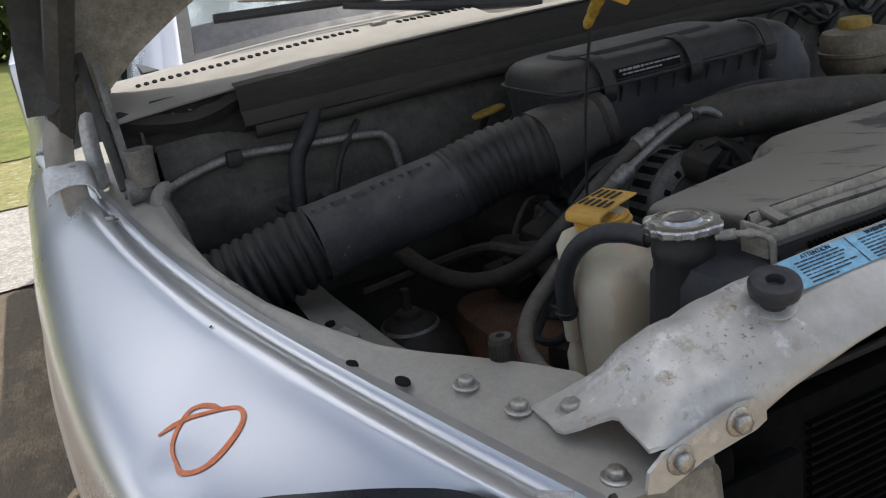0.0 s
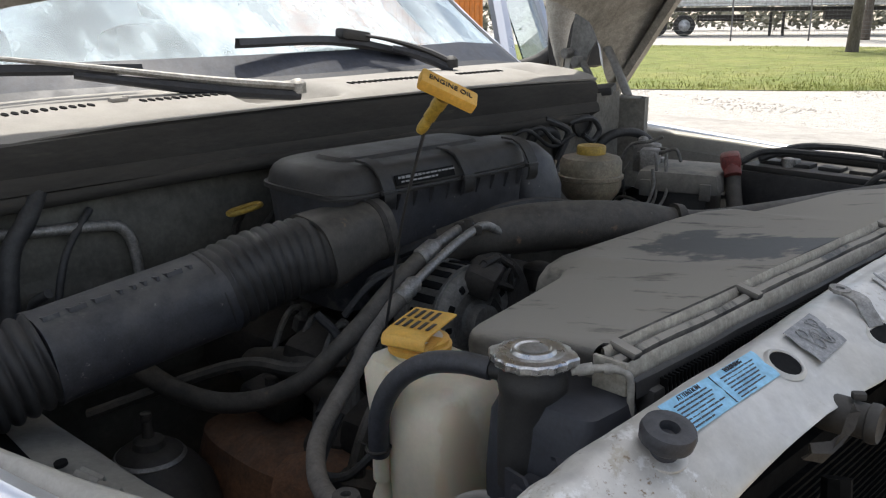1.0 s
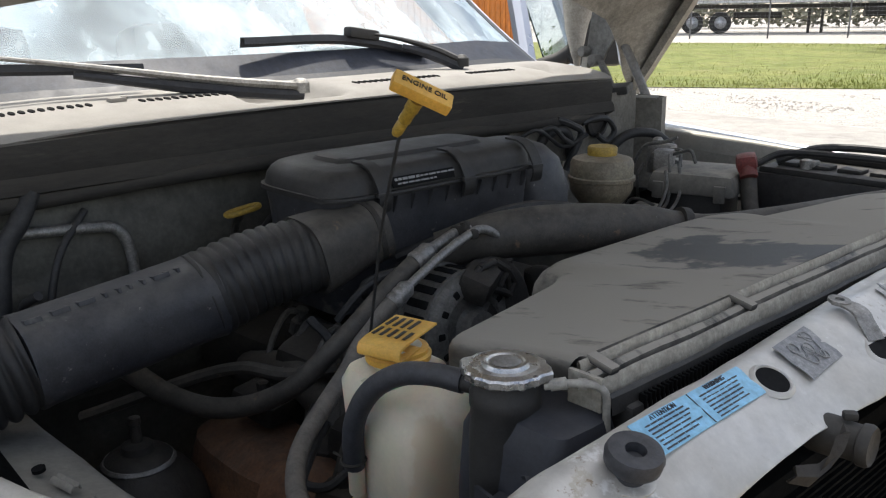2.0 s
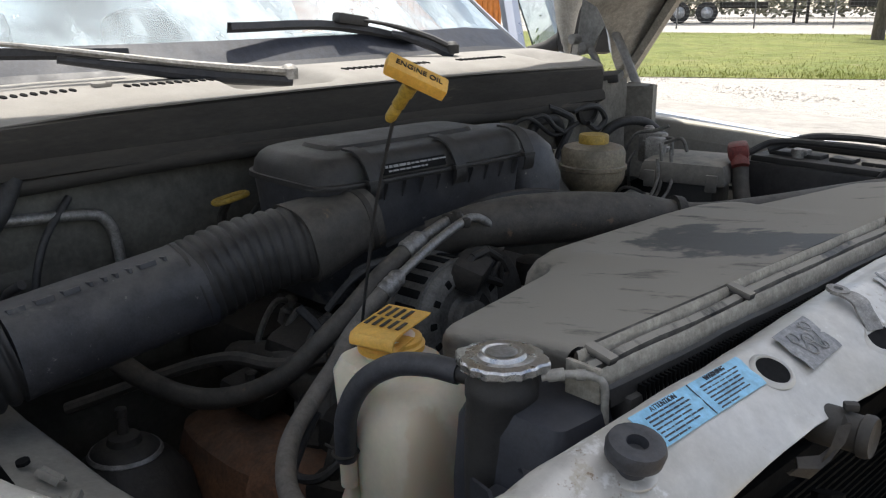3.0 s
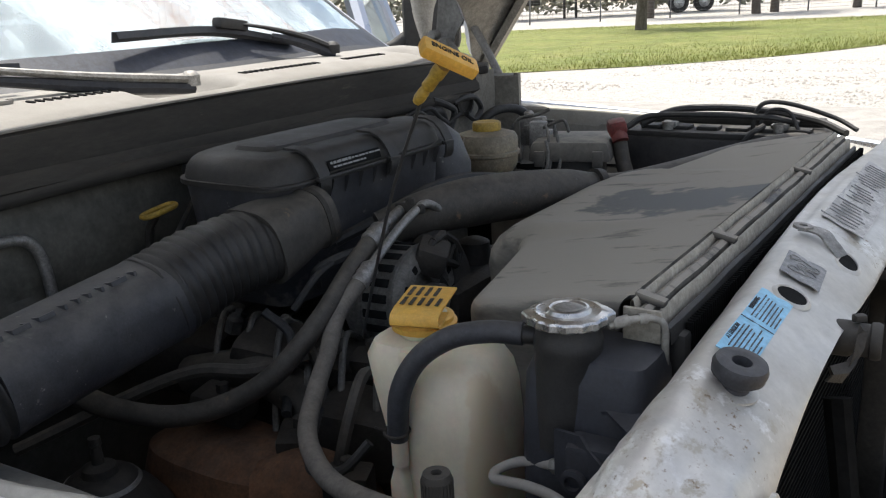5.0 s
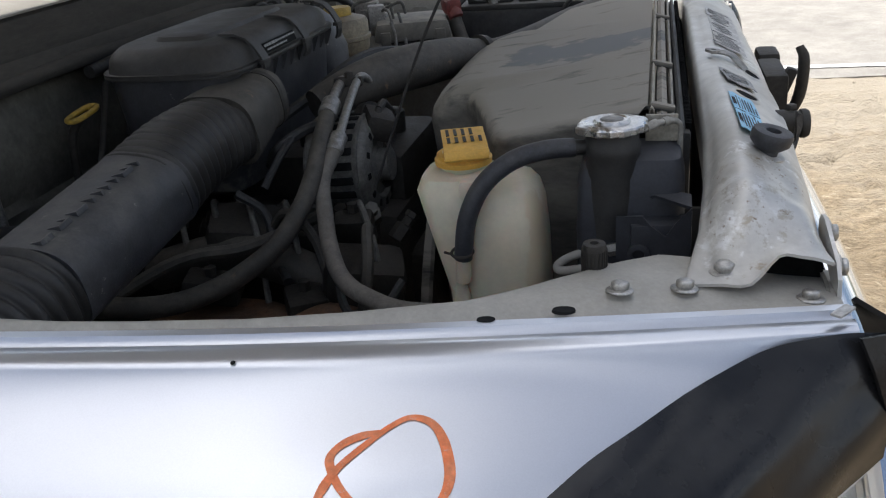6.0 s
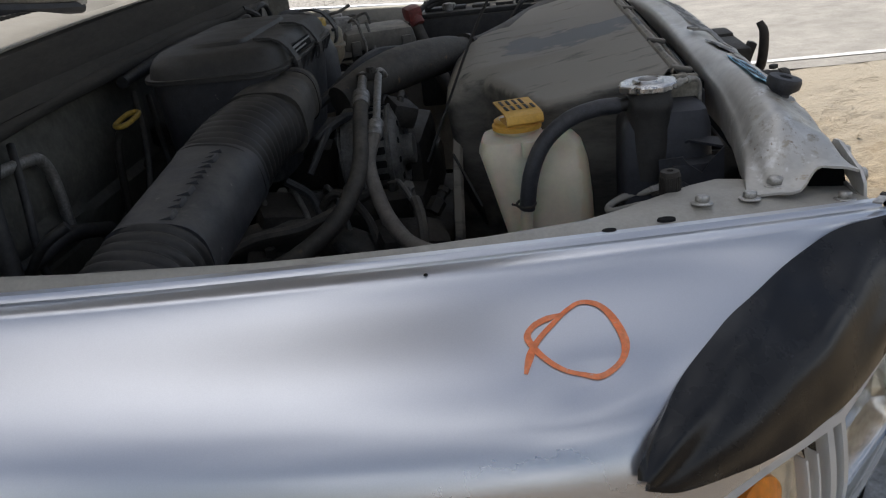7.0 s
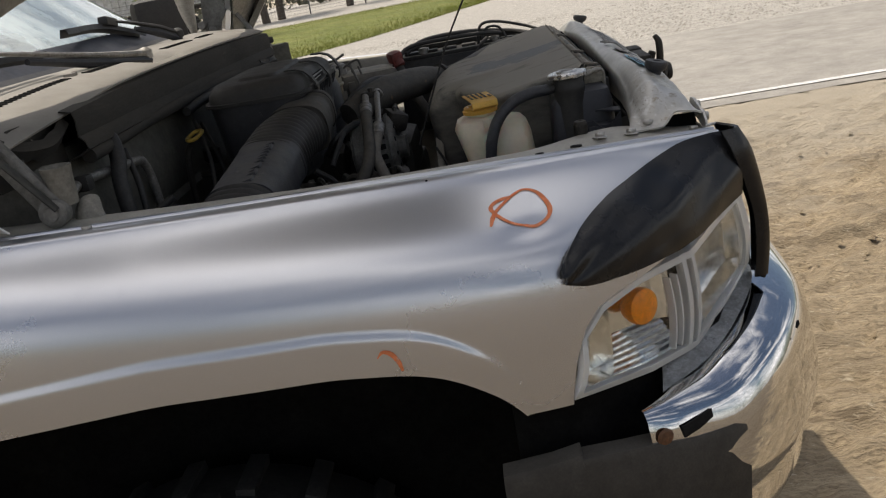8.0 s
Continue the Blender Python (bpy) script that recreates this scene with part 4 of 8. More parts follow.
def lamp_point(u, t, depth=0.0):
    """On the lamp's face: u from 0 (rear) to 5 (front), t from 0 (top) to 1; depth goes inwards."""
    i = min(int(u), 4)
    f = u - i
    p = Vector(TOP_E[i]).lerp(Vector(TOP_E[i + 1]), f).lerp(Vector(BOT_E[i]).lerp(Vector(BOT_E[i + 1]), f), t)
    return p + Vector((0.5, -0.85, 0)) * (0.010 * math.sin(math.pi * t)) + Vector((-0.62, 0.78, 0)) * depth


def headlamp(s):
    us = np.linspace(0, 5, 26)
    bm = bmesh.new()
    rows = mir([[lamp_point(u, t) for t in np.linspace(0, 1, 9)] for u in us], s)
    sheet(bm, rows, 0.0025)
    lens = tpart("headlamp", bm, LENS, None, "clear headlamp lens with chrome reflector")
    lens.visible_shadow = False
    # rear dish, with a sharp upright edge behind the bulb
    bm = bmesh.new()
    g = []
    for u in np.linspace(0.10, 1.22, 9):
        k = (u - 0.10) / 1.12
        g.append([lamp_point(u, 0.04 + 0.92 * t, 0.006 + 0.046 * k ** 0.6 * math.sin(math.pi * t) ** 0.4) for t in np.linspace(0, 1, 11)])
    g.append([lamp_point(1.26, 0.04 + 0.92 * t, 0.010 + 0.004 * math.sin(math.pi * t)) for t in np.linspace(0, 1, 11)])
    sheet(bm, mir(g, s))
    spart("reflector", bm, REFLECTOR, lens, "chrome reflector dish beside the turn bulb")
    # flat back wall and a fluted shelf under the bulb
    bm = bmesh.new()
    g = []
    for u in np.linspace(1.20, 2.74, 13):
        k = (u - 1.20) / 1.54
        g.append([lamp_point(u, t, dd * (1 - 0.55 * k ** 4)) for t, dd in ((0.05, 0.012), (0.10, 0.050), (0.35, 0.054), (0.64, 0.054))])
    sheet(bm, mir(g, s))
    g = [[lamp_point(3.10 + 1.85 * k / 10, 0.02 + 0.96 * t, 0.008 + 0.034 * (math.sin(math.pi * k / 10) ** 0.18) * (math.sin(math.pi * t) ** 0.15)) for t in np.linspace(0, 1, 15)] for k in range(11)]
    sheet(bm, mir(g, s))
    spart("reflector", bm, REFLECTOR, lens, "smooth chrome reflector walls")
    bm = bmesh.new()
    g = []
    for u in np.linspace(1.22, 2.74, 13):
        g.append([lamp_point(u, 0.64 + 0.32 * q, 0.054 - 0.046 * q + (0.0022 if i % 2 else -0.0022)) for i, q in enumerate(np.linspace(0, 1, 15))])
    sheet(bm, mir(g, s))
    spart("flutes", bm, REFLECTOR, lens, "fluted chrome shelf under the bulb")
    # clear moulded ribs and rims of the lens
    bm = bmesh.new()
    for u, w in ((2.83, 0.05), (3.02, 0.05), (2.50, 0.014), (2.64, 0.014)):
        t0, t1 = (-0.02, 1.02) if w > 0.03 else (0.14, 0.90)
        g = [[lamp_point(u + du, t, dd) for du, dd in ((-w, 0.010), (-w * 0.8, -0.0025), (w * 0.8, -0.0025), (w, 0.010))] for t in np.linspace(t0, t1, 10)]
        sheet(bm, mir(g, s))
    for t, w in ((0.0, 0.060), (1.0, 0.075)):
        g = [[lamp_point(u, t + dt, dd) for dt, dd in ((-w if t else -0.02, 0.008), (-w * 0.85 if t else -0.015, -0.003), (0.015 if t else w * 0.85, -0.003), (0.02 if t else w, 0.008))] for u in us]
        sheet(bm, mir(g, s))
    g = [[lamp_point(du, t, dd) for du, dd in ((0.0, 0.008), (0.0, -0.003), (0.20, -0.003), (0.24, 0.008))] for t in np.linspace(0, 1, 10)]
    sheet(bm, mir(g, s))
    g = [[lamp_point(4.99 - du, t, dd) for du, dd in ((0.0, 0.008), (0.0, -0.003), (0.22, -0.003), (0.26, 0.008))] for t in np.linspace(0, 1, 10)]
    sheet(bm, mir(g, s))
    rim = spart("lens_rim", bm, LENSRIM, lens, "thick clear moulded rims of the lens")
    rim.visible_shadow = False
    bm = bmesh.new()
    p = Vector((-0.111, -0.887, 1.028))
    m = frame3((p.x, s * p.y, p.z), (0.8, s * 0.6, 0), (0.5, s * -0.85, 0.05))
    lathe(bm, [(0.020, -0.020), (0.0235, -0.010), (0.0240, -0.003), (0.0228, 0.002), (0.013, 0.006), (0.001, 0.007)], m, 32)
    spart("turn_bulb", bm, AMBER, lens, "round amber turn-signal bulb cover")
    bm = bmesh.new()
    g = [[lamp_point(u, t, 0.085) for t in np.linspace(-0.1, 1.1, 5)] for u in us]
    sheet(bm, mir(g, s), 0.004)
    spart("housing", bm, UNDER, lens)


headlamp(1), headlamp(-1)

# bumper: plan line of its face, then a section swept along it
PLAN = [(-0.128, -0.956), (-0.10, -0.947), (-0.068, -0.932), (0.0, -0.892), (0.055, -0.838), (0.098, -0.775), (0.132, -0.70), (0.152, -0.60), (0.166, -0.40), (0.172, -0.2), (0.174, 0.0)]


def bumper_half(s):
    pts = catmull([(x, y, 0) for x, y in PLAN], 6)
    rows = []
    for i, p in enumerate(pts):
        d = pts[min(i + 1, len(pts) - 1)] - pts[max(i - 1, 0)]
        nrm = Vector((d.y, -d.x, 0)).normalized() * -1
        nrm = nrm if nrm.x > -0.2 and nrm.y < 0.2 else -nrm
        x = p.x
        zt = float(np.interp(x, [-0.128, -0.03, 0.06, 0.12, 0.15, 0.174], [0.906, 0.915, 0.938, 0.952, 0.958, 0.960]))
        inn = float(np.interp(x, [-0.128, -0.11, 0.0, 0.1, 0.15, 0.174], [0.018, 0.024, 0.062, 0.085, 0.06, 0.042]))
        b = float(np.interp(x, [-0.128, -0.08, 0.0, 0.07], [0.0, 0.25, 0.75, 1.0]))
        sec = [(-inn, zt + 0.006), (-inn * 0.72, zt + 0.005), (-inn * 0.45, zt + 0.001), (-inn * 0.2, zt - 0.006), (-0.002 + 0.002 * b, zt - 0.013), (0.002 + 0.006 * b, zt - 0.023), (0.005 + 0.015 * b, zt - 0.05),
               (0.007 + 0.024 * b, 0.835), (0.006 + 0.024 * b, 0.80), (0.003 + 0.020 * b, 0.775), (-0.004 + 0.012 * b, 0.758), (-0.004 + 0.010 * b, 0.735), (-0.002 + 0.006 * b, 0.70), (-0.012, 0.665), (-0.035, 0.645), (-0.06, 0.64)]
        sec = [(o, min(z, zt + 0.007) if k < 7 else z) for k, (o, z) in enumerate(sec)]
        rows.append([(p.x + nrm.x * o, (p.y + nrm.y * o) * (1 if s > 0 else -1), z) for o, z in sec])
    return rows


bm = bmesh.new()
near_rows = bumper_half(1)
far_rows = bumper_half(-1)
sheet(bm, near_rows + far_rows[::-1][1:])
bumper = tpart("bumper", bm, CHROME, None, "chrome front bumper with dusty lower face", 0.8)
for p, d, sx, sz in (((-0.066, -0.9375, 0.884), (0.75, 0.42, 0.12), 0.024, 0.0085), ((0.0875, -0.812, 0.903), (0.60, 0.80, 0.2), 0.012, 0.009), ((0.114, -0.771, 0.912), (0.5, 0.85, 0.2), 0.008, 0.007)):
    for s in (1, -1):
        m = frame3((p[0], s * p[1], p[2]), (d[0], s * d[1], d[2]), (0.5, -0.8 * s, 0))
        bm = bmesh.new()
        box(bm, (0, 0, 0), (sx * 2, sz * 2, 0.0025), 0.0008)
        bmesh.ops.transform(bm, matrix=m, verts=bm.verts)
        spart("bumper_slot", bm, VOID, bumper, "dark slot in the bumper")
for s in (1, -1):
    bm = bmesh.new()
    lathe(bm, [(0.001, 0.004), (0.009, 0.003), (0.0115, 0)], frame3((-0.110, s * -0.9555, 0.881), (1, s * 0.4, 0), (0.35, -s, 0)), 18)
    spart("bumper_bolt", bm, RUST, bumper, "rusty round bumper bolt")
    bm = bmesh.new()
    lathe(bm, [(0.0005, 0.001), (1, 0.001), (1.05, -0.001)], pose(0.100, s * -0.665, 0.9635, 8, -6, 0) @ Matrix.Diagonal((0.007, 0.012, 1, 1)), 18)
    spart("bumper_slot", bm, VOID, bumper, "dark oval slot in the bumper top")
# forward of the cap this grey stands for shaded ground mirrored in the chrome
for s in (1, -1):
    bm = bmesh.new()
    rows = [[(x - 0.4 * o * (x > -0.1), y + o, z) for o, z in ((0.02, zt + 0.002), (-0.006, zt), (-0.010, zt - 0.010), (-0.013, 0.80), (-0.009, 0.74), (-0.006, 0.66), (0.03, 0.64))] for x, y, zt in ((-0.312, -0.992, 0.882), (-0.25, -0.984, 0.885), (-0.215, -0.977, 0.889), (-0.214, -0.977, 0.882), (-0.16, -0.966, 0.879), (-0.12, -0.955, 0.876), (-0.07, -0.938, 0.868), (-0.03, -0.920, 0.866), (-0.005, -0.906, 0.866))]
    sheet(bm, mir(rows, s), 0.003)
    spart("bumper_end", bm, GREYPLASTIC, bumper, "grey bumper end cap with a dark reflection in its forward part")
# near-black sheets for the shaded gap between bumper, lamp and wheel house
for s in (1, -1):
    bm = bmesh.new()
    rows = [[(-0.29, -0.935, 0.94), (-0.29, -0.935, 0.84)], [(-0.20, -0.915, 0.945), (-0.20, -0.925, 0.84)], [(-0.10, -0.87, 0.945), (-0.10, -0.88, 0.84)], [(0.0, -0.80, 0.96), (0.0, -0.82, 0.86)], [(0.09, -0.64, 1.0), (0.09, -0.66, 0.90)]]
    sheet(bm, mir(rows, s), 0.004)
    tpart("lamp_sill", bm, UNDER, None, "near-black sheet for the shaded gap behind the bumper")
    bm = bmesh.new()
    rows = [[(-0.10, -0.905, 0.9135), (-0.09, -0.86, 0.935)], [(-0.029, -0.856, 0.9285), (-0.037, -0.82, 0.945)], [(0.029, -0.788, 0.950), (0.01, -0.76, 0.965)], [(0.075, -0.697, 0.966), (0.06, -0.68, 0.98)], [(0.088, -0.59, 0.969), (0.07, -0.58, 0.98)]]
    sheet(bm, mir(smooth_rows(rows, 4, 3), s), 0.003)
    tpart("bumper_filler", bm, FILLER, None, "smoked grey filler on top of the bumper")

# added dark sheet standing for the shade behind the bumper
bm = bmesh.new()
sheet(bm, [[(x, y, z) for y in np.linspace(-0.62, 0.62, 9)] for x, z in ((0.02, 0.86), (0.08, 0.83), (0.135, 0.80), (0.150, 0.72))], 0.004)
tpart("bumper_shade_sheet", bm, UNDER, None, "added dark sheet for the shade behind the bumper")

# ---- radiator, shroud, cap and overflow bottle ----
bm = bmesh.new()
box(bm, (-0.078, -0.015, 0.975), (0.034, 0.82, 0.54), 0.004)
radiator = tpart("radiator", bm, PLASTIC, None, "dusty black radiator")
bm = bmesh.new()
for i in range(150):
    box(bm, (-0.063, -0.41 + i * 0.0054, 1.236), (0.006, 0.0022, 0.030), 0)
spart("radiator_core", bm, UNDER, radiator)["kind"] = "stuff"
for x, w, h, mtl, lab in ((-0.0985, 0.006, 1.2730, TANSTRIP, "dusty tan seal strip"), (-0.0890, 0.012, 1.2680, SHROUD, "dusty grey trim strip"), (-0.0795, 0.006, 1.2645, TANSTRIP, "dusty tan seal strip"), (-0.071, 0.008, 1.2560, PLASTIC, "black edge strip")):
    bm = bmesh.new()
    rows = []
    for k in range(62):
        y = -0.440 + 0.82 * k / 61
        j = 0.0016 * noise.noise((x * 50, y * 14, 3.0)) + (0.002 if y > -0.235 else 0.0) * (x < -0.075)
        w2 = w / 2 + (0.0008 * noise.noise((y * 40, x * 90, 6.0)))
        rows.append([(x - w2, y, h - 0.014), (x - w2 + 0.001, y, h - 0.001 + j), (x, y, h + 0.0015 + j), (x + w2 - 0.001, y, h - 0.001 + j), (x + w2, y, h - 0.014)])
    sheet(bm, rows)
    spart("seal_strip", bm, mtl, radiator, lab)
for y in (-0.425, -0.232, 0.10):
    bm = bmesh.new()
    box(bm, (-0.0885, y, 1.2715), (0.024, 0.010, 0.006), 0.0015, (0, 13, 0))
    spart("clip", bm, SHROUD, radiator)

bm = bmesh.new()
box(bm, (-0.089, -0.443, 1.256), (0.030, 0.004, 0.026), 0.001)
spart("end_stop", bm, TANSTRIP, radiator, "tan end stop of the seal strips")

# closing baffle between the tank and the crossmember
bm = bmesh.new()
box(bm, (-0.055, -0.470, 0.985), (0.050, 0.006, 0.40), 0.002)
box(bm, (-0.030, -0.010, 0.955), (0.006, 0.95, 0.42), 0.002)
spart("side_baffle", bm, PLASTIC, radiator, "black plastic baffle beside the radiator")

# near side tank with the filler neck
bm = bmesh.new()
rings = []
for z, x0, x1, y0, y1 in ((0.80, -0.165, -0.066, -0.500, -0.425), (1.17, -0.168, -0.066, -0.502, -0.425), (1.222, -0.166, -0.067, -0.498, -0.425), (1.238, -0.160, -0.071, -0.490, -0.428), (1.243, -0.148, -0.082, -0.476, -0.434)):
    ring = []
    for k in range(20):
        a = 2 * math.pi * k / 20
        c, s_ = math.cos(a), math.sin(a)
        cx, cy, e = (x0 + x1) / 2, (y0 + y1) / 2, 0.3
        ring.append((cx + (x1 - x0) / 2 * math.copysign(abs(c) ** e, c), cy + (y1 - y0) / 2 * math.copysign(abs(s_) ** e, s_), z))
    rings.append(ring)
loft(bm, rings)
tank = spart("side_tank", bm, TANKBLACK, radiator, "blue-black plastic radiator side tank")
bm = bmesh.new()
NECK = pose(-0.134, -0.478, 0)
lathe(bm, [(0.0275, 1.165), (0.0270, 1.215), (0.0255, 1.240), (0.0265, 1.243), (0.0265, 1.252), (0.0250, 1.255), (0.0250, 1.265)], NECK, 28)
tube(bm, [(-0.155, -0.483, 1.250), (-0.175, -0.489, 1.2505)], 0.0075, 10)
spart("filler_neck", bm, PLASTIC, radiator, "black filler neck")
bm = bmesh.new()
rings = []
for r, z, amp in ((0.0265, 1.2645, 0.0), (0.0295, 1.2646, 0.0014), (0.0302, 1.2658, 0.0016), (0.0302, 1.2702, 0.0016), (0.0290, 1.2718, 0.0010), (0.0245, 1.2732, 0.0), (0.0225, 1.2725, 0.0), (0.0175, 1.2723, 0.0), (0.0165, 1.2738, 0.0), (0.0158, 1.2752, 0.0), (0.014, 1.2755, 0.0), (0.0125, 1.2745, 0.0), (0.004, 1.2745, 0.0)):
    ring = []
    for k in range(96):
        a = 2 * math.pi * k / 96
        ears = math.exp(-((math.sin(a - 0.5)) / 0.22) ** 2) * 0.0042 if r > 0.027 else 0
        rr = r + amp * (0.5 + 0.5 * math.cos(16 * a)) ** 2 + ears
        ring.append(NECK @ Vector((rr * math.cos(a), rr * math.sin(a), z)))
    rings.append(ring)
loft(bm, rings)
spart("radiator_cap", bm, CAPALU, radiator, "scalloped aluminium radiator pressure cap", 0.5)
bm = bmesh.new()
lathe(bm, [(0.011, 1.2748), (0.0095, 1.2757), (0.001, 1.2758)], NECK, 24)
spart("cap_centre", bm, ALU, radiator)
bm = bmesh.new()
tube(bm, [(-0.106, -0.468, 1.261), (-0.094, -0.458, 1.2640), (-0.080, -0.447, 1.2640), (-0.0725, -0.442, 1.258), (-0.0715, -0.441, 1.240), (-0.0715, -0.440, 1.215)], 0.0030, 10)
tube(bm, [(-0.103, -0.465, 1.262), (-0.094, -0.458, 1.2643)], 0.0045, 10, 4)
tube(bm, [(-0.088, -0.453, 1.2642), (-0.083, -0.449, 1.2642)], 0.0042, 10, 4)
spart("vent_line", bm, HOODIN, radiator, "thin khaki vent line")
# folded bracket with a rounded cut-out beside the tank
bm = bmesh.new()
fold = [[(-0.128, -0.512, 1.150), (-0.128, -0.512, 1.192)], [(-0.104, -0.520, 1.150), (-0.104, -0.520, 1.196)], [(-0.098, -0.521, 1.150), (-0.098, -0.521, 1.188)], [(-0.084, -0.525, 1.150), (-0.084, -0.525, 1.178)], [(-0.074, -0.527, 1.150), (-0.074, -0.527, 1.194)], [(-0.062, -0.528, 1.150), (-0.062, -0.528, 1.207)]]
sheet(bm, fold, 0.003)
sheet(bm, [[(-0.062, -0.528, 1.207), (-0.062, -0.500, 1.209)], [(-0.094, -0.500, 1.208), (-0.094, -0.480, 1.210)], [(-0.110, -0.497, 1.202), (-0.110, -0.480, 1.204)]], 0.003)
box(bm, (-0.090, -0.508, 1.165), (0.055, 0.030, 0.045), 0.004, (0, 0, 8))
lathe(bm, [(0.010, -0.003), (0.010, 0.004), (0.006, 0.005), (0.0055, 0.0), (0.001, 0.0)], frame3((-0.108, -0.525, 1.160), (1, 0, 0), (-0.15, -1, 0)), 16)
tube(bm, [(-0.12, -0.505, 1.12), (-0.10, -0.52, 1.10), (-0.09, -0.53, 1.02)], 0.012, 8)
spart("tank_bracket", bm, TANKBLACK, radiator, "black folded bracket beside the radiator tank")

# fan shroud: a sloping flat slab at the radiator, with a boxy snout towards the fan
def shroud_z(x):
    return 1.271 + 0.185 * (x + 0.102)


near_side = [(-0.112, -0.431), (-0.150, -0.430), (-0.200, -0.428), (-0.238, -0.427), (-0.254, -0.419), (-0.264, -0.390), (-0.281, -0.325), (-0.299, -0.262), (-0.312, -0.222), (-0.330, -0.196), (-0.352, -0.188), (-0.373, -0.180), (-0.385, -0.160), (-0.389, -0.100), (-0.389, -0.015)]
outline = near_side + [(x, -0.03 - y) for x, y in near_side[-2::-1]]
outline = [(p.x, p.y) for p in catmull([(x, y, 0) for x, y in outline], 4)]
bm = bmesh.new()
rows = []
for k, (ox, oy) in enumerate(outline):
    q = k / (len(outline) - 1)
    fy = -0.430 + 0.815 * q
    a, o = Vector((-0.102, fy, 0)), Vector((ox, oy, 0))
    d_in = (a - o).normalized()
    snout = min(max((-0.318 - ox) / 0.03, 0.0), 1.0)
    r_in, r_dn = 0.012 + 0.055 * snout, 0.012 + 0.040 * snout
    row = []
    edge = o + d_in * r_in
    for t in np.linspace(0, 1, 10):
        p = a.lerp(edge, float(t))
        row.append((p.x, p.y, shroud_z(p.x) + 0.012 * snout * float(t) ** 2 + 0.0016 * noise.noise((p.x * 9, p.y * 5, 1))))
    zt = row[-1][2]
    for ang in (18, 36, 54, 72, 90):
        c, sn = math.cos(radians(ang)), math.sin(radians(ang))
        p = o + d_in * r_in * (1 - sn)
        row.append((p.x, p.y, zt - r_dn * (1 - c)))
    for z in (1.15, 1.05, 0.92):
        row.append((ox + 0.004, oy, z))
    rows.append(row)
sheet(bm, rows, 0.003)
shroud = tpart("fan_shroud", bm, SHROUD, None, "grey dust-covered plastic fan shroud", 1.2)
for k in range(8):
    bm = bmesh.new()
    y, x = -0.150 + k * 0.0150, -0.318 - 0.0022 * k
    zc = shroud_z(x) + 0.0065 + 0.0006 * k
    for dx, dy, sx, sy in ((0.0, 0.0, 0.022, 0.0028), (-0.0095, 0.004, 0.0028, 0.009), (0.0095, 0.004, 0.0028, 0.009))[:1 + (k * 7 + 1) % 3]:
        box(bm, (x + dx, y + dy, zc), (sx, sy, 0.005), 0.0008, (0, -8, 0))
    spart("raised_mark", bm, PLASTIC, shroud)
bm = bmesh.new()
lathe(bm, [(0.010, 0), (0.010, 0.003), (0.007, 0.004), (0.004, 0.001), (0.001, 0.001)], pose(-0.214, -0.412, shroud_z(-0.214) - 0.001, 0, -10, 0), 16)
spart("push_pin", bm, PLASTIC, shroud, "round black push pin")
bm = bmesh.new()
lathe(bm, [(0.335, -0.004), (0.340, 0.0), (0.340, 0.01), (0.33, 0.012)], frame3((-0.372, -0.015, 0.84), (0, 1, 0), (-1, 0, 0)), 64, False)
spart("shroud_lip", bm, SHROUD, shroud)
bm = bmesh.new()
m = frame3((-0.36, -0.015, 0.875), (0, 1, 0), (-1, 0, 0))
lathe(bm, [(0.07, -0.04), (0.075, 0.0), (0.05, 0.04), (0.001, 0.045)], m, 24)
for k in range(8):
    a = 2 * math.pi * k / 8
    g = []
    for r in (0.06, 0.15, 0.24, 0.32):
        g.append([m @ Vector((r * math.cos(a + da), r * math.sin(a + da), dz)) for da, dz in ((-0.14, -0.02), (0.0, 0.0), (0.14, 0.02))])
    sheet(bm, g, 0.003)
tpart("cooling_fan", bm, PLASTIC, None, "black engine cooling fan")

# coolant overflow bottle
def rr_ring(x0, x1, y0, y1, z, e=0.5, n=32):
    cx, cy = (x0 + x1) / 2, (y0 + y1) / 2
    out = []
    for k in range(n):
        a = 2 * math.pi * k / n
        c, s_ = math.cos(a), math.sin(a)
        out.append((cx + (x1 - x0) / 2 * math.copysign(abs(c) ** e, c), cy + (y1 - y0) / 2 * math.copysign(abs(s_) ** e, s_), z))
    return out


bm = bmesh.new()
loft(bm, [rr_ring(-0.272, -0.196, -0.500, -0.405, 0.86), rr_ring(-0.280, -0.197, -0.505, -0.405, 1.05), rr_ring(-0.288, -0.199, -0.507, -0.406, 1.15), rr_ring(-0.290, -0.202, -0.505, -0.409, 1.186),
          rr_ring(-0.285, -0.207, -0.499, -0.414, 1.203), rr_ring(-0.276, -0.215, -0.489, -0.422, 1.2125), rr_ring(-0.262, -0.226, -0.475, -0.434, 1.216)])
loft(bm, [rr_ring(-0.285, -0.232, -0.495, -0.41, 0.86), rr_ring(-0.300, -0.240, -0.498, -0.41, 1.10), rr_ring(-0.320, -0.250, -0.499, -0.412, 1.18), rr_ring(-0.327, -0.250, -0.497, -0.413, 1.206),
          rr_ring(-0.322, -0.252, -0.491, -0.418, 1.218), rr_ring(-0.31, -0.258, -0.478, -0.43, 1.2235)])
loft(bm, [rr_ring(-0.286, -0.269, -0.512, -0.493, 0.88), rr_ring(-0.290, -0.273, -0.513, -0.495, 1.10), rr_ring(-0.287, -0.278, -0.508, -0.495, 1.115)])
bottle = tpart("overflow_bottle", bm, MILKY, None, "yellowed white plastic coolant overflow bottle")
bm = bmesh.new()
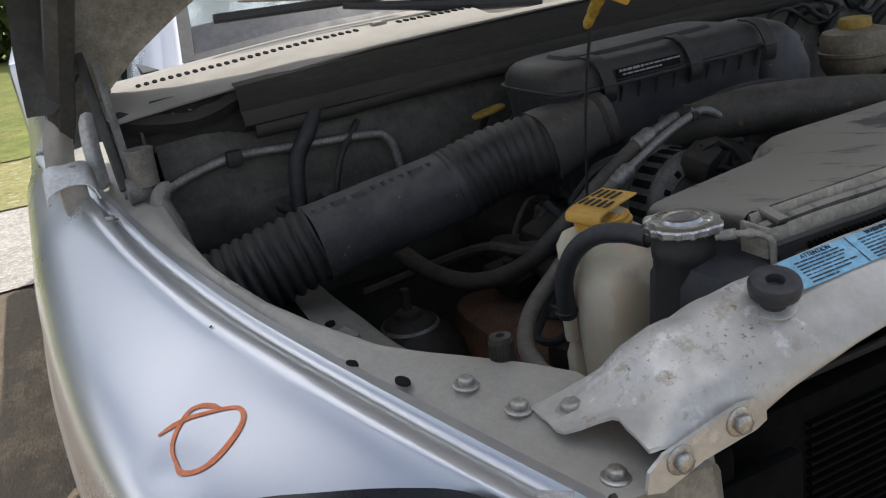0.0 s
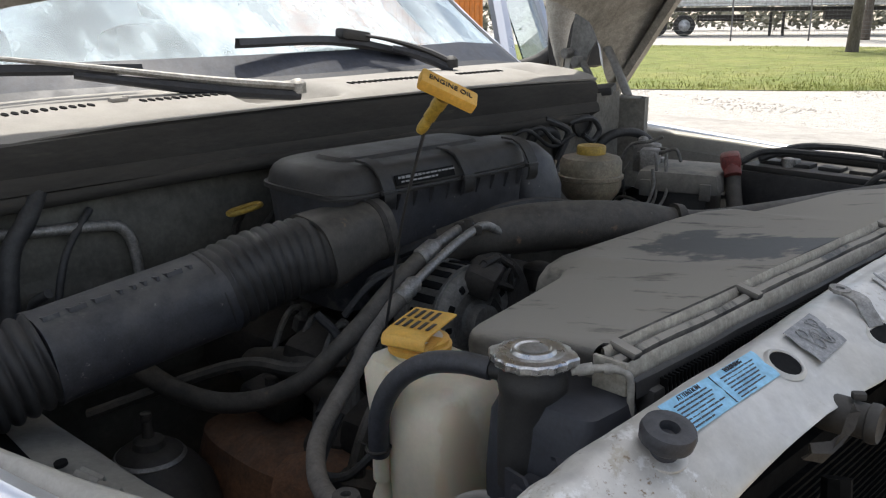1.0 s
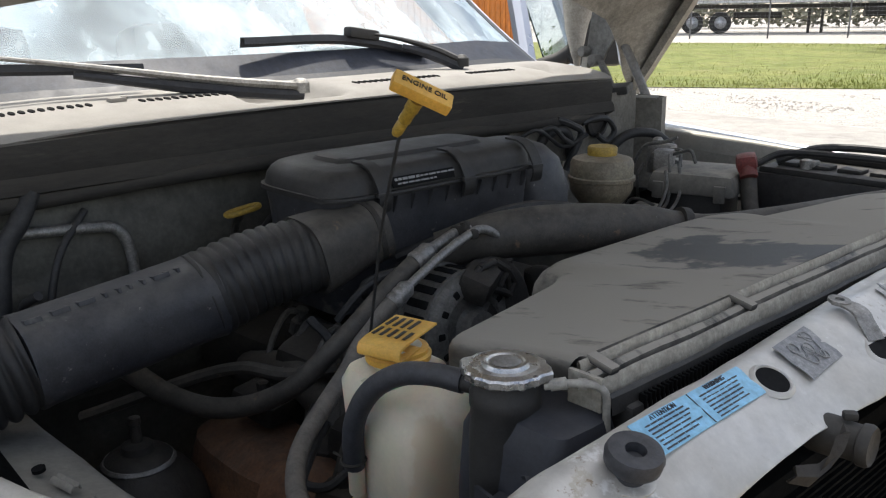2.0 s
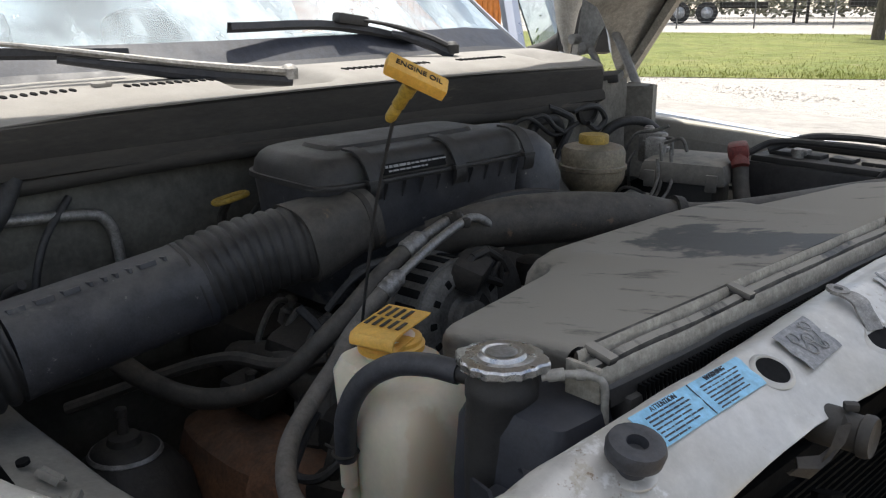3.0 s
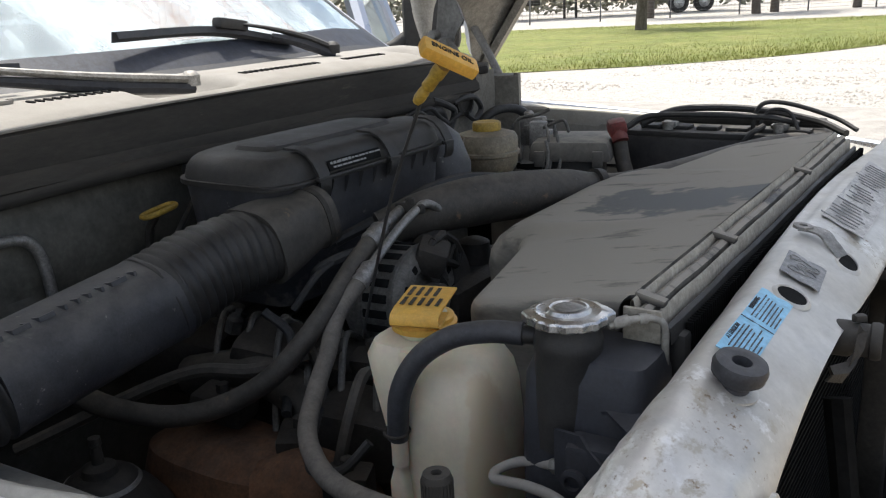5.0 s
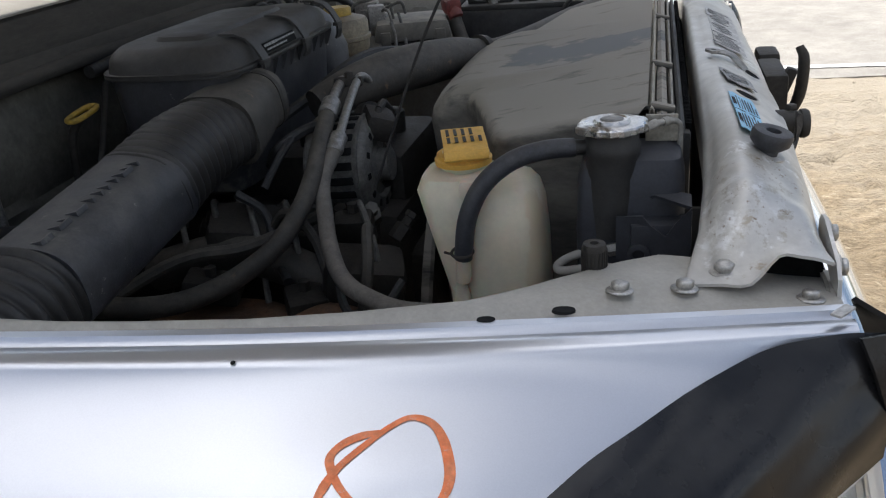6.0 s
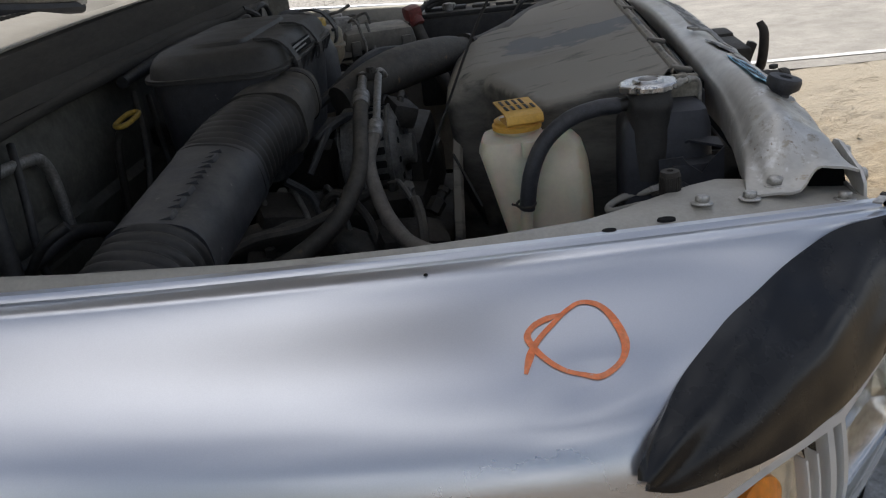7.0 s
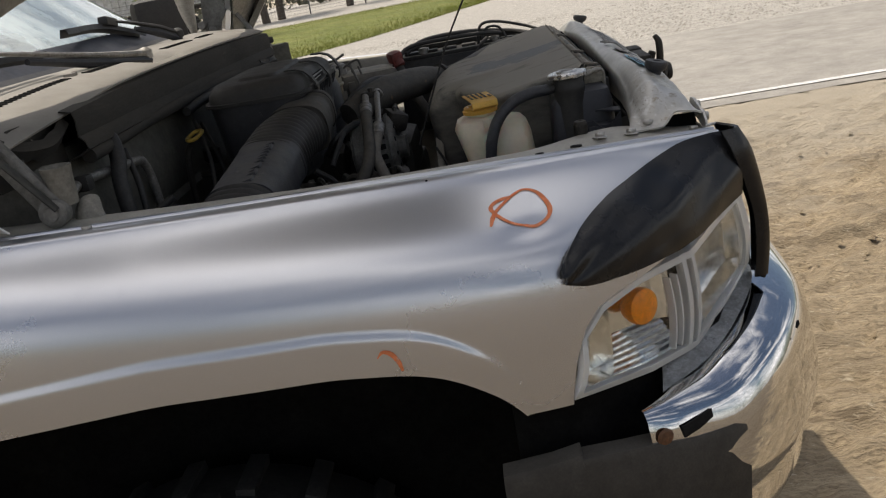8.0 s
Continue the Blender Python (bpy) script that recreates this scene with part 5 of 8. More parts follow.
NK = pose(-0.281, -0.458, 0)
lathe(bm, [(0.023, 1.215), (0.023, 1.238), (0.020, 1.24)], NK, 24)
box(bm, (-0.270, -0.498, 1.213), (0.016, 0.014, 0.02), 0.005)
spart("bottle_neck", bm, MILKY, bottle)
bm = bmesh.new()
lathe(bm, [(0.0255, 1.2275), (0.0285, 1.228), (0.0290, 1.2330), (0.0265, 1.2345), (0.0265, 1.2380), (0.024, 1.2395), (0.001, 1.2395)], NK, 32)
spart("bottle_cap", bm, YELLOW, bottle, "yellow plastic cap with a folded tag")
bm = bmesh.new()
mc = pose(-0.279, -0.459, 1.2455, 0, 0, 16) @ Matrix.Diagonal((1, 0.88, 1, 1))
g = []
for x, z in ((0.002, -0.0055), (-0.020, -0.0085), (-0.031, -0.0085), (-0.0345, -0.0060), (-0.0348, -0.0010), (-0.032, 0.0030), (-0.022, 0.0055), (0.005, 0.0078), (0.032, 0.0098)):
    g.append([mc @ Vector((y, x, z)) for y in np.linspace(-0.0215, 0.0215, 5)])
sheet(bm, g, 0.0018)
tag = spart("cap_tag", bm, YELLOW, bottle, "folded yellow tag with dark bars of print")
bm = bmesh.new()
for k in range(5):
    for j in (0, 1):
        if (k, j) == (4, 1):
            continue
        box(bm, tuple(mc @ Vector((-0.0155 + 0.0078 * k, 0.015 if j else -0.009, 0.0098 if j else 0.0082))), (0.0032, 0.015 if j == 0 else 0.0175, 0.0006), 0, (4, 0, 16))
spart("print", bm, DARKMETAL, bottle, "bars of dark print")
bm = bmesh.new()
tube(bm, [(-0.168, -0.487, 1.2505), (-0.195, -0.495, 1.2505), (-0.225, -0.504, 1.243), (-0.252, -0.512, 1.222), (-0.268, -0.517, 1.19), (-0.276, -0.513, 1.147)], 0.0092, 14)
spart("overflow_hose", bm, CLEANRUBBER, bottle, "thin black rubber overflow hose")
bm = bmesh.new()
tube(bm, [(-0.2765 + 0.0105 * math.cos(a), -0.513 + 0.0105 * math.sin(a), 1.153 + 0.0015 * math.sin(a)) for a in np.linspace(0, 6.2, 16)], 0.0016, 6, 2)
tube(bm, [(-0.286, -0.518, 1.153), (-0.292, -0.523, 1.157)], 0.0014, 6, 2)
spart("hose_clamp", bm, DARKMETAL, bottle, "spring wire hose clamp")
bm = bmesh.new()
tube(bm, [(-0.276, -0.511, 1.15), (-0.278, -0.509, 1.12)], 0.0075, 10, 3)
spart("nipple", bm, MILKY, bottle)

# ---- air filter box, intake tube ----
def abox(z, g=0.0, back=-0.80, near=-0.302):
    """A level ring round the filter box, its near end more rounded than the far one."""
    out = []
    cx, cy, hx, hy = (back - 0.596) / 2, (near + 0.080) / 2, (-0.596 - back) / 2 - g, (0.080 - near) / 2 - max(g, -0.002)
    for k in range(56):
        a = 2 * math.pi * k / 56
        c, q = math.cos(a), math.sin(a)
        e = 0.46 if q < 0 and c < 0.2 else 0.26
        out.append((cx + hx * math.copysign(abs(c) ** e, c), cy + hy * math.copysign(abs(q) ** e, q), z))
    return out


bm = bmesh.new()
loft(bm, [abox(1.13, 0.020), abox(1.20, 0.010), abox(1.262, 0.005), abox(1.2855, 0.002)])
airbox = tpart("air_filter_box", bm, BLUEBLACK, None, "blue-black plastic air filter box under a ribbed lid")
bm = bmesh.new()
loft(bm, [abox(1.2905, 0.001), abox(1.306, 0.004), abox(1.314, 0.009), abox(1.3195, 0.016), abox(1.3215, 0.022), abox(1.3225, 0.050), abox(1.3225, 0.058), abox(1.3275, 0.062), abox(1.3285, 0.070), abox(1.3290, 0.09)])
lid = spart("lid", bm, PLASTIC, airbox, "dusty black filter lid with a raised panel")
bm = bmesh.new()
loft(bm, [abox(1.2845, -0.002), abox(1.2850, -0.006), abox(1.2875, -0.0065), abox(1.2880, -0.005), abox(1.2885, -0.0065), abox(1.2912, -0.006), abox(1.2918, -0.001)])
spart("rim_seam", bm, PLASTIC, airbox)
bm = bmesh.new()
prism(bm, [(-0.010, -0.0245), (-0.004, -0.0245), (0.0045, -0.004), (0.0045, 0.0), (-0.010, 0.0)], frame3((0, 0.00125, 0), (1, 0, 0), (0, -1, 0)), 0.0025)
pieces("rib", bm, BLUEBLACK, airbox, [Matrix.Translation((-0.5955, -0.262 + k * 0.0305, 1.2862)) for k in range(11)])
for y in (-0.228, -0.080, 0.058):
    bm = bmesh.new()
    g = [[(x, y + d, z) for d in (-0.010, -0.0085, 0.0085, 0.010)] for x, z in ((-0.640, 1.3255), (-0.618, 1.3245), (-0.604, 1.319), (-0.5945, 1.309), (-0.587, 1.296), (-0.5845, 1.288), (-0.5855, 1.276), (-0.589, 1.269))]
    sheet(bm, g, 0.003)
    box(bm, (-0.5855, y, 1.2905), (0.008, 0.024, 0.006), 0.002)
    spart("clip", bm, PLASTIC, airbox, "black lid clip")
bm = bmesh.new()
LABEL = frame3((-0.5935, -0.155, 1.3020), (0, 1, 0), (1, 0, 0.35))
tmp = bmesh.new()
box(tmp, (0, 0, 0), (0.108, 0.014, 0.0016), 0.0006)
merge(bm, tmp, LABEL)
spart("label_strip", bm, VOID, airbox, "narrow black label strip")
bm = bmesh.new()
rng = random.Random(31)
for row, y0, x1 in ((0, -0.050, 0.052), (1, -0.046, 0.020)):
    x = y0
    while x < x1:
        w = rng.uniform(0.006, 0.016)
        tmp = bmesh.new()
        box(tmp, (x + w / 2, 0.0030 - 0.0058 * row, 0.0010), (w - 0.0018, 0.0034 if x < -0.01 and not row else 0.0022, 0.0004), 0)
        merge(bm, tmp, LABEL)
        x += w
spart("print", bm, PALEINK, airbox, "two pale lines of print")
bm = bmesh.new()
loft(bm, [rr_ring(-0.80, -0.60, 0.080, 0.17, 1.14, 0.6), rr_ring(-0.79, -0.605, 0.072, 0.185, 1.24, 0.6), rr_ring(-0.77, -0.62, 0.072, 0.178, 1.285, 0.7), rr_ring(-0.75, -0.64, 0.072, 0.160, 1.305, 0.75), rr_ring(-0.73, -0.67, 0.072, 0.14, 1.314, 0.8)])
spart("end_cap", bm, BLUEBLACK, airbox, "domed blue-black end cap")
bm = bmesh.new()
box(bm, (-0.638, 0.172, 1.262), (0.034, 0.003, 0.030), 0.001, (-14, -8, -38))
spart("sticker", bm, TANKBROWN, airbox, "small yellowed sticker")

T0, T1, T2, T3 = Vector((-0.672, -0.815, 1.130)), Vector((-0.650, -0.660, 1.170)), Vector((-0.645, -0.452, 1.197)), Vector((-0.613, -0.322, 1.228))
T4 = Vector((-0.604, -0.252, 1.244))
RAD, FLAT = 0.057, 0.82


def duct_ring(p, d, r, flat, e, n=40):
    """One ring of the duct: a rounded box across the direction d."""
    sd = d.cross(Vector((0, 0, 1))).normalized()
    ud = sd.cross(d)
    out = []
    for j in range(n):
        c, q = math.cos(2 * math.pi * j / n), math.sin(2 * math.pi * j / n)
        out.append(p + sd * r * math.copysign(abs(c) ** e, c) + ud * r * flat * math.copysign(abs(q) ** e, q))
    return out


d = (T2 - T1).normalized()
ud = d.cross(Vector((0, 0, 1))).normalized().cross(d)
bm = bmesh.new()
loft(bm, [duct_ring(T1.lerp(T2, k / 14), d, RAD + (0.0015 if k in (0, 14) else 0.0), FLAT, 0.72) for k in range(15)])
intake = tpart("intake_tube", bm, BLUEBLACK, None, "blue-black plastic intake tube with flexible bellows")
m = frame3(T1 + ud * RAD * FLAT * 0.98, d, ud) @ pose(0, -0.012, 0, -14, 0, 0)
for k in range(7):
    bm = bmesh.new()
    strokes = ((-0.0075, 0, 0.0035, 0.022), (0.0075, 0, 0.0035, 0.022), (0, 0.0095, 0.016, 0.0035), (0, -0.0095, 0.016, 0.0035))
    for i in ((0, 2, 3), (0, 1, 2, 3), (0, 3), (0, 1), (0, 1, 2), (0, 1, 3), (0, 2))[k]:
        dx, dy, sx, sy = strokes[i]
        tmp = bmesh.new()
        box(tmp, (dx, dy, -0.0010), (sx, sy, 0.006), 0.0008)
        merge(bm, tmp, m @ pose(0.018 + k * 0.0275, 0.0, 0))
    spart("raised_mark", bm, BLUEBLACK, intake)


def bellows(path, n, r, r_end, amp):
    rings = []
    pts = catmull(path, n * 8 // (len(path) - 1))
    for i, p in enumerate(pts):
        t = i / (len(pts) - 1)
        d = (pts[min(i + 1, len(pts) - 1)] - pts[max(i - 1, 0)]).normalized()
        rr = r + (r_end - r) * t - amp * (1 - abs(math.cos(math.pi * t * n)) ** 0.8)
        rings.append(duct_ring(p, d, rr, FLAT + 0.03, 0.80))
    bm = bmesh.new()
    loft(bm, rings)
    return bm


spart("bellows", bellows([T2 - d * 0.006, T2.lerp(T3, 0.5) + Vector((-0.004, -0.002, 0.004)), T3], 11, RAD + 0.0015, RAD - 0.004, 0.0038), PLASTIC, intake, "ribbed black rubber bellows", 2.0)
spart("bellows", bellows([T0, T0.lerp(T1, 0.5), T1 + d * 0.006], 11, RAD + 0.003, RAD + 0.001, 0.0065), PLASTIC, intake, "ribbed black rubber bellows", 2.0)
bm = bmesh.new()
pts = catmull([T3 - (T4 - T3) * 0.12, T3.lerp(T4, 0.35), T3.lerp(T4, 0.75), T4, T4 + Vector((0.0, 0.02, 0.002))], 4)
loft(bm, [duct_ring(p, (T4 - T3).normalized(), float(np.interp(k / (len(pts) - 1), [0, 0.1, 0.45, 0.62, 0.72, 1], [0.0555, 0.0545, 0.047, 0.0445, 0.047, 0.047])), 0.86, 0.66) for k, p in enumerate(pts)])
spart("neck", bm, RUBBER, intake, "dusty rubber neck narrowing to the filter box")
bm = bmesh.new()
loft(bm, [duct_ring(T4 + Vector((0.0, k * 0.004, 0.0006 * k)), (T4 - T3).normalized(), 0.0482, 0.86, 0.66) for k in range(3)])
spart("band_clamp", bm, DARKMETAL, intake)

# ---- engine and what lies beside it ----
bm = bmesh.new()
box(bm, (-0.70, -0.06, 0.86), (0.55, 0.34, 0.44), 0.02)
box(bm, (-0.68, -0.06, 1.10), (0.50, 0.22, 0.09), 0.02)
box(bm, (-0.42, -0.05, 0.86), (0.06, 0.30, 0.30), 0.02)
for k in range(6):
    box(bm, (-0.88 + k * 0.08, -0.20, 1.06), (0.05, 0.10, 0.05), 0.01)
    lathe(bm, [(0.022, 0), (0.022, 0.03), (0.012, 0.035)], pose(-0.88 + k * 0.08, -0.05, 1.145), 12)
engine = tpart("engine", bm, DARKMETAL, None, "grimy dark diesel engine block")
bm = bmesh.new()
loft(bm, [rr_ring(-0.72, -0.49, -0.47, -0.34, 0.84, 0.6), rr_ring(-0.73, -0.48, -0.48, -0.34, 0.95, 0.6), rr_ring(-0.72, -0.49, -0.47, -0.35, 1.00, 0.7), rr_ring(-0.68, -0.53, -0.44, -0.37, 1.02, 0.8)])
tube(bm, [(-0.50, -0.44, 0.98), (-0.46, -0.43, 1.00), (-0.44, -0.40, 0.97), (-0.44, -0.38, 0.9)], [0.05, 0.045, 0.04, 0.04], 12)
spart("exhaust_housing", bm, RUST, engine, "rust-brown cast iron exhaust housing")
for x, y, z, sx, sy, sz in ((-0.56, -0.30, 1.075, 0.20, 0.09, 0.06), (-0.44, -0.36, 1.04, 0.10, 0.08, 0.08), (-0.80, -0.30, 1.05, 0.14, 0.10, 0.09), (-0.52, -0.18, 1.12, 0.10, 0.07, 0.07)):
    bm = bmesh.new()
    box(bm, (x, y, z), (sx, sy, sz), 0.018, (8, 10, 20))
    spart("bracket", bm, DARKMETAL, engine, "dark oily casting")
for k in range(9):
    bm = bmesh.new()
    x, y, z = -0.76 + 0.045 * k, -0.27 - 0.012 * (k % 3), 1.09 + 0.012 * (k % 2)
    lathe(bm, [(0.012, -0.02), (0.012, 0.0), (0.007, 0.003), (0.007, 0.012), (0.009, 0.013), (0.009, 0.020), (0.003, 0.021)], pose(x, y, z, 25 * (k % 4) - 30, 18 * (k % 3), 0), 6)
    spart("injector_fitting", bm, DIRTALU if k % 2 else DARKMETAL, engine)
for k in range(6):
    bm = bmesh.new()
    x = -0.72 + 0.05 * k
    tube(bm, [(x, -0.26, 1.10), (x + 0.02, -0.31, 1.125), (x + 0.05, -0.36, 1.09), (x + 0.06, -0.38, 1.02)], 0.0042, 8)
    spart("injector_line", bm, DIRTALU, engine, "thin steel injector line")
bm = bmesh.new()
tube(bm, [(-0.72, -0.36, 1.05), (-0.62, -0.355, 1.075), (-0.54, -0.36, 1.065), (-0.47, -0.36, 1.03)], 0.026, 14)
spart("coolant_pipe", bm, RUBBER, engine, "thick dark coolant hose")

for pts, r in (([(-0.80, -0.56, 1.02), (-0.66, -0.43, 1.09), (-0.57, -0.39, 1.10), (-0.49, -0.33, 1.12)], 0.008), ([(-0.57, -0.33, 1.09), (-0.53, -0.35, 1.13), (-0.49, -0.37, 1.10), (-0.47, -0.39, 1.04)], 0.006),
               ([(-0.43, -0.34, 1.10), (-0.42, -0.38, 1.12), (-0.41, -0.42, 1.09), (-0.42, -0.44, 1.02)], 0.007)):
    bm = bmesh.new()
    tube(bm, pts, r, 8)
    spart("engine_wire", bm, RUBBER, engine, "dusty black engine wire")
for c, sz, rot in (((-0.50, -0.40, 1.02), (0.05, 0.05, 0.06), (10, 0, 30)), ((-0.62, -0.40, 1.05), (0.07, 0.05, 0.03), (0, 12, 15)), ((-0.40, -0.44, 1.00), (0.05, 0.04, 0.09), (0, 0, 25)), ((-0.46, -0.31, 1.09), (0.05, 0.03, 0.05), (20, 0, 10))):
    bm = bmesh.new()
    box(bm, c, sz, 0.008, rot)
    lathe(bm, [(0.008, 0), (0.008, 0.012), (0.004, 0.013)], pose(c[0], c[1], c[2] + sz[2] / 2), 6)
    spart("bolted_bracket", bm, DARKMETAL, engine, "oily bracket with a bolt")

# added dark pan, unseen: keeps bright ground out of the bay's gaps
bm = bmesh.new()
sheet(bm, [[(x, y, 0.50 + 0.10 * (abs(y) / 0.66) ** 4) for y in np.linspace(-0.66, 0.66, 13)] for x in np.linspace(-1.0, 0.02, 9)], 0.006)
tpart("dark_pan", bm, UNDER, None, "added dark pan that closes the bay from below")

# alternator
bm = bmesh.new()
AM = frame3((-0.483, -0.200, 1.140), (0, 1, 0), (1, -0.12, 0.05))
lathe(bm, [(0.045, -0.06), (0.066, -0.055), (0.068, -0.010), (0.068, 0.018), (0.065, 0.025), (0.058, 0.029), (0.045, 0.031), (0.040, 0.026), (0.026, 0.026), (0.022, 0.030), (0.022, 0.045), (0.010, 0.046)], AM, 40)
alt = tpart("alternator", bm, DIRTALU, None, "dusty grey slotted alternator")
bm = bmesh.new()
box(bm, (0.0675, 0, -0.006), (0.004, 0.0105, 0.036), 0.0018)
pieces("side_slot", bm, VOID, alt, [AM @ pose(0, 0, 0, 0, 0, 360 * k / 22) for k in range(22)])
bm = bmesh.new()
box(bm, (0.0520, 0, 0.0290), (0.010, 0.0085, 0.004), 0.0018)
pieces("end_slot", bm, VOID, alt, [AM @ pose(0, 0, 0, 0, 0, 360 * k / 12) for k in range(12)])
bm = bmesh.new()
lathe(bm, [(0.067, 0.014), (0.0705, 0.015), (0.0705, 0.019), (0.067, 0.020)], AM, 40)
lathe(bm, [(0.067, -0.052), (0.0705, -0.050), (0.0705, -0.030), (0.067, -0.028)], AM, 40)
spart("case_rib", bm, DIRTALU, alt, "raised ribs round the alternator case")
web = [(0.058, -0.012), (0.074, 0.010), (0.078, 0.034), (0.062, 0.058), (0.044, 0.070), (0.030, 0.060), (0.040, 0.040), (0.048, 0.020)]
web = [Vector((-0.452, -0.200 + y, 1.140 + z)) for z, y in web]
for a, b, r in [(k, (k + 1) % len(web), 0.0052) for k in range(len(web))] + [(a, b, 0.0038) for a, b in ((0, 7), (1, 7), (1, 6), (2, 6), (3, 6), (3, 5))]:
    bm = bmesh.new()
    tube(bm, [web[a], web[b]], r, 8, 2)
    spart("bracket_rib", bm, DARKMETAL, alt)
bm = bmesh.new()
lathe(bm, [(0.010, -0.010), (0.010, 0.008), (0.006, 0.010), (0.001, 0.010)], frame3((-0.458, -0.168, 1.203), (0, 1, 0), (1, 0, 0)), 14)
spart("bracket_eye", bm, DARKMETAL, alt)
bm = bmesh.new()
PM = frame3((-0.470, -0.150, 1.152), (0, 1, 0), (1, -0.1, 0.25))
lathe(bm, [(0.056, -0.014), (0.063, -0.008), (0.063, 0.004), (0.058, 0.008), (0.030, 0.010), (0.018, 0.014), (0.001, 0.015)], PM, 36)
pulley = tpart("belt_pulley", bm, DARKMETAL, None, "dark idler pulley and tensioner")
bm = bmesh.new()
box(bm, (-0.455, -0.19, 1.195), (0.04, 0.05, 0.035), 0.008, (10, 20, 30))
spart("tensioner_arm", bm, DARKMETAL, pulley)

# aluminium lines and rubber hoses of the air conditioning
bm = bmesh.new()
tube(bm, [(-0.765, -0.515, 1.090), (-0.705, -0.490, 1.064), (-0.640, -0.465, 1.058), (-0.583, -0.438, 1.072), (-0.529, -0.413, 1.105), (-0.500, -0.385, 1.143), (-0.492, -0.348, 1.173), (-0.495, -0.300, 1.203), (-0.500, -0.250, 1.226)], [0.0140, 0.0135, 0.0130, 0.0125, 0.0120, 0.0115, 0.0112, 0.0110, 0.0110], 16)
ac1 = tpart("suction_hose", bm, RUBBER, None, "thick dusty rubber air-conditioning hose")
bm = bmesh.new()
rib = [0.0112, 0.0128, 0.0128, 0.0116, 0.0128, 0.0128, 0.0116, 0.0128, 0.0126, 0.0100, 0.0074]
tube(bm, [Vector((-0.4990, -0.256, 1.2245)).lerp(Vector((-0.5010, -0.224, 1.2360)), k / 10) for k in range(11)], rib, 16, 2)
tube(bm, [(-0.501, -0.226, 1.2355), (-0.505, -0.180, 1.247), (-0.508, -0.160, 1.247), (-0.515, -0.146, 1.240), (-0.53, -0.14, 1.225)], 0.0070, 12)
spart("crimp_fitting", bm, ALU, ac1, "crimped aluminium fitting")
bm = bmesh.new()
tube(bm, [(-0.148, -0.640, 1.165), (-0.178, -0.598, 1.150), (-0.250, -0.566, 1.116), (-0.330, -0.536, 1.098), (-0.379, -0.508, 1.096), (-0.420, -0.472, 1.099), (-0.450, -0.424, 1.113), (-0.470, -0.378, 1.134), (-0.483, -0.340, 1.166), (-0.476, -0.304, 1.195)], 0.0098, 16)
ac2 = tpart("discharge_hose", bm, PALEHOSE, None, "pale dusty rubber air-conditioning hose")
bm = bmesh.new()
tube(bm, [Vector((-0.4760, -0.308, 1.1925)).lerp(Vector((-0.4745, -0.282, 1.2095)), k / 10) for k in range(11)], [r * 0.86 for r in rib], 16, 2)
tube(bm, [(-0.4745, -0.284, 1.2085), (-0.478, -0.225, 1.2350), (-0.481, -0.181, 1.249), (-0.482, -0.159, 1.2520), (-0.480, -0.138, 1.243), (-0.477, -0.106, 1.217), (-0.470, -0.080, 1.213), (-0.45, -0.045, 1.218)], 0.0056, 12)
spart("crimp_fitting", bm, ALU, ac2, "crimped aluminium fitting")
bm = bmesh.new()
box(bm, (-0.494, -0.176, 1.249), (0.040, 0.012, 0.013), 0.004, (0, 0, 4))
lathe(bm, [(0.006, 0), (0.006, 0.008), (0.003, 0.009)], pose(-0.493, -0.176, 1.254), 8)
spart("line_clamp", bm, DARKMETAL, ac2)
bm = bmesh.new()
tube(bm, [(-0.10, -0.503, 1.162), (-0.124, -0.505, 1.157), (-0.148, -0.498, 1.150), (-0.165, -0.496, 1.146), (-0.179, -0.498, 1.140), (-0.185, -0.507, 1.137), (-0.180, -0.517, 1.1375), (-0.165, -0.523, 1.142),
          (-0.143, -0.530, 1.148), (-0.120, -0.532, 1.146), (-0.108, -0.534, 1.137), (-0.102, -0.536, 1.10)], 0.0042, 12)
line = tpart("refrigerant_line", bm, COWL, None, "beige coated refrigerant line")
bm = bmesh.new()
vm = pose(-0.139, -0.654, 0)
lathe(bm, [(0.0085, 1.165), (0.0100, 1.17), (0.0100, 1.188), (0.0082, 1.190), (0.0082, 1.194), (0.0096, 1.196), (0.0096, 1.222), (0.0086, 1.2255), (0.0036, 1.2258), (0.0030, 1.2225), (0.0005, 1.2225)], vm, 22)
valve = spart("service_valve", bm, DARKMETAL, line, "dark grey capped service valve")
bm = bmesh.new()
box(bm, (0.0096, 0, 1.209), (0.0012, 0.0012, 0.024), 0)
pieces("knurl", bm, DARKMETAL, valve, [vm @ pose(0, 0, 0, 0, 0, 15 * k) for k in range(24)])
bm = bmesh.new()
tube(bm, [(-0.136, -0.502, 1.1535), (-0.124, -0.505, 1.157), (-0.112, -0.504, 1.160)], [0.0068, 0.0068, 0.0058], 6, 3)
spart("union_nut", bm, ALU, line)

# wide coolant crossover and upper hose
bm = bmesh.new()
tube(bm, [(-0.545, -0.175, 1.215), (-0.50, -0.120, 1.232), (-0.455, -0.045, 1.236), (-0.405, 0.055, 1.230), (-0.365, 0.118, 1.222)], [0.024, 0.029, 0.033, 0.033, 0.030, 0.022], 20)
pipe = tpart("intake_pipe", bm, RUBBER, None, "fat dusty rubber coolant pipe with brown stains")
bm = bmesh.new()
tube(bm, [(-0.378, 0.10, 1.228), (-0.345, 0.15, 1.222), (-0.30, 0.26, 1.224), (-0.25, 0.42, 1.226), (-0.20, 0.55, 1.226), (-0.165, 0.63, 1.21)], [0.022, 0.020, 0.019, 0.019, 0.018, 0.018], 16)
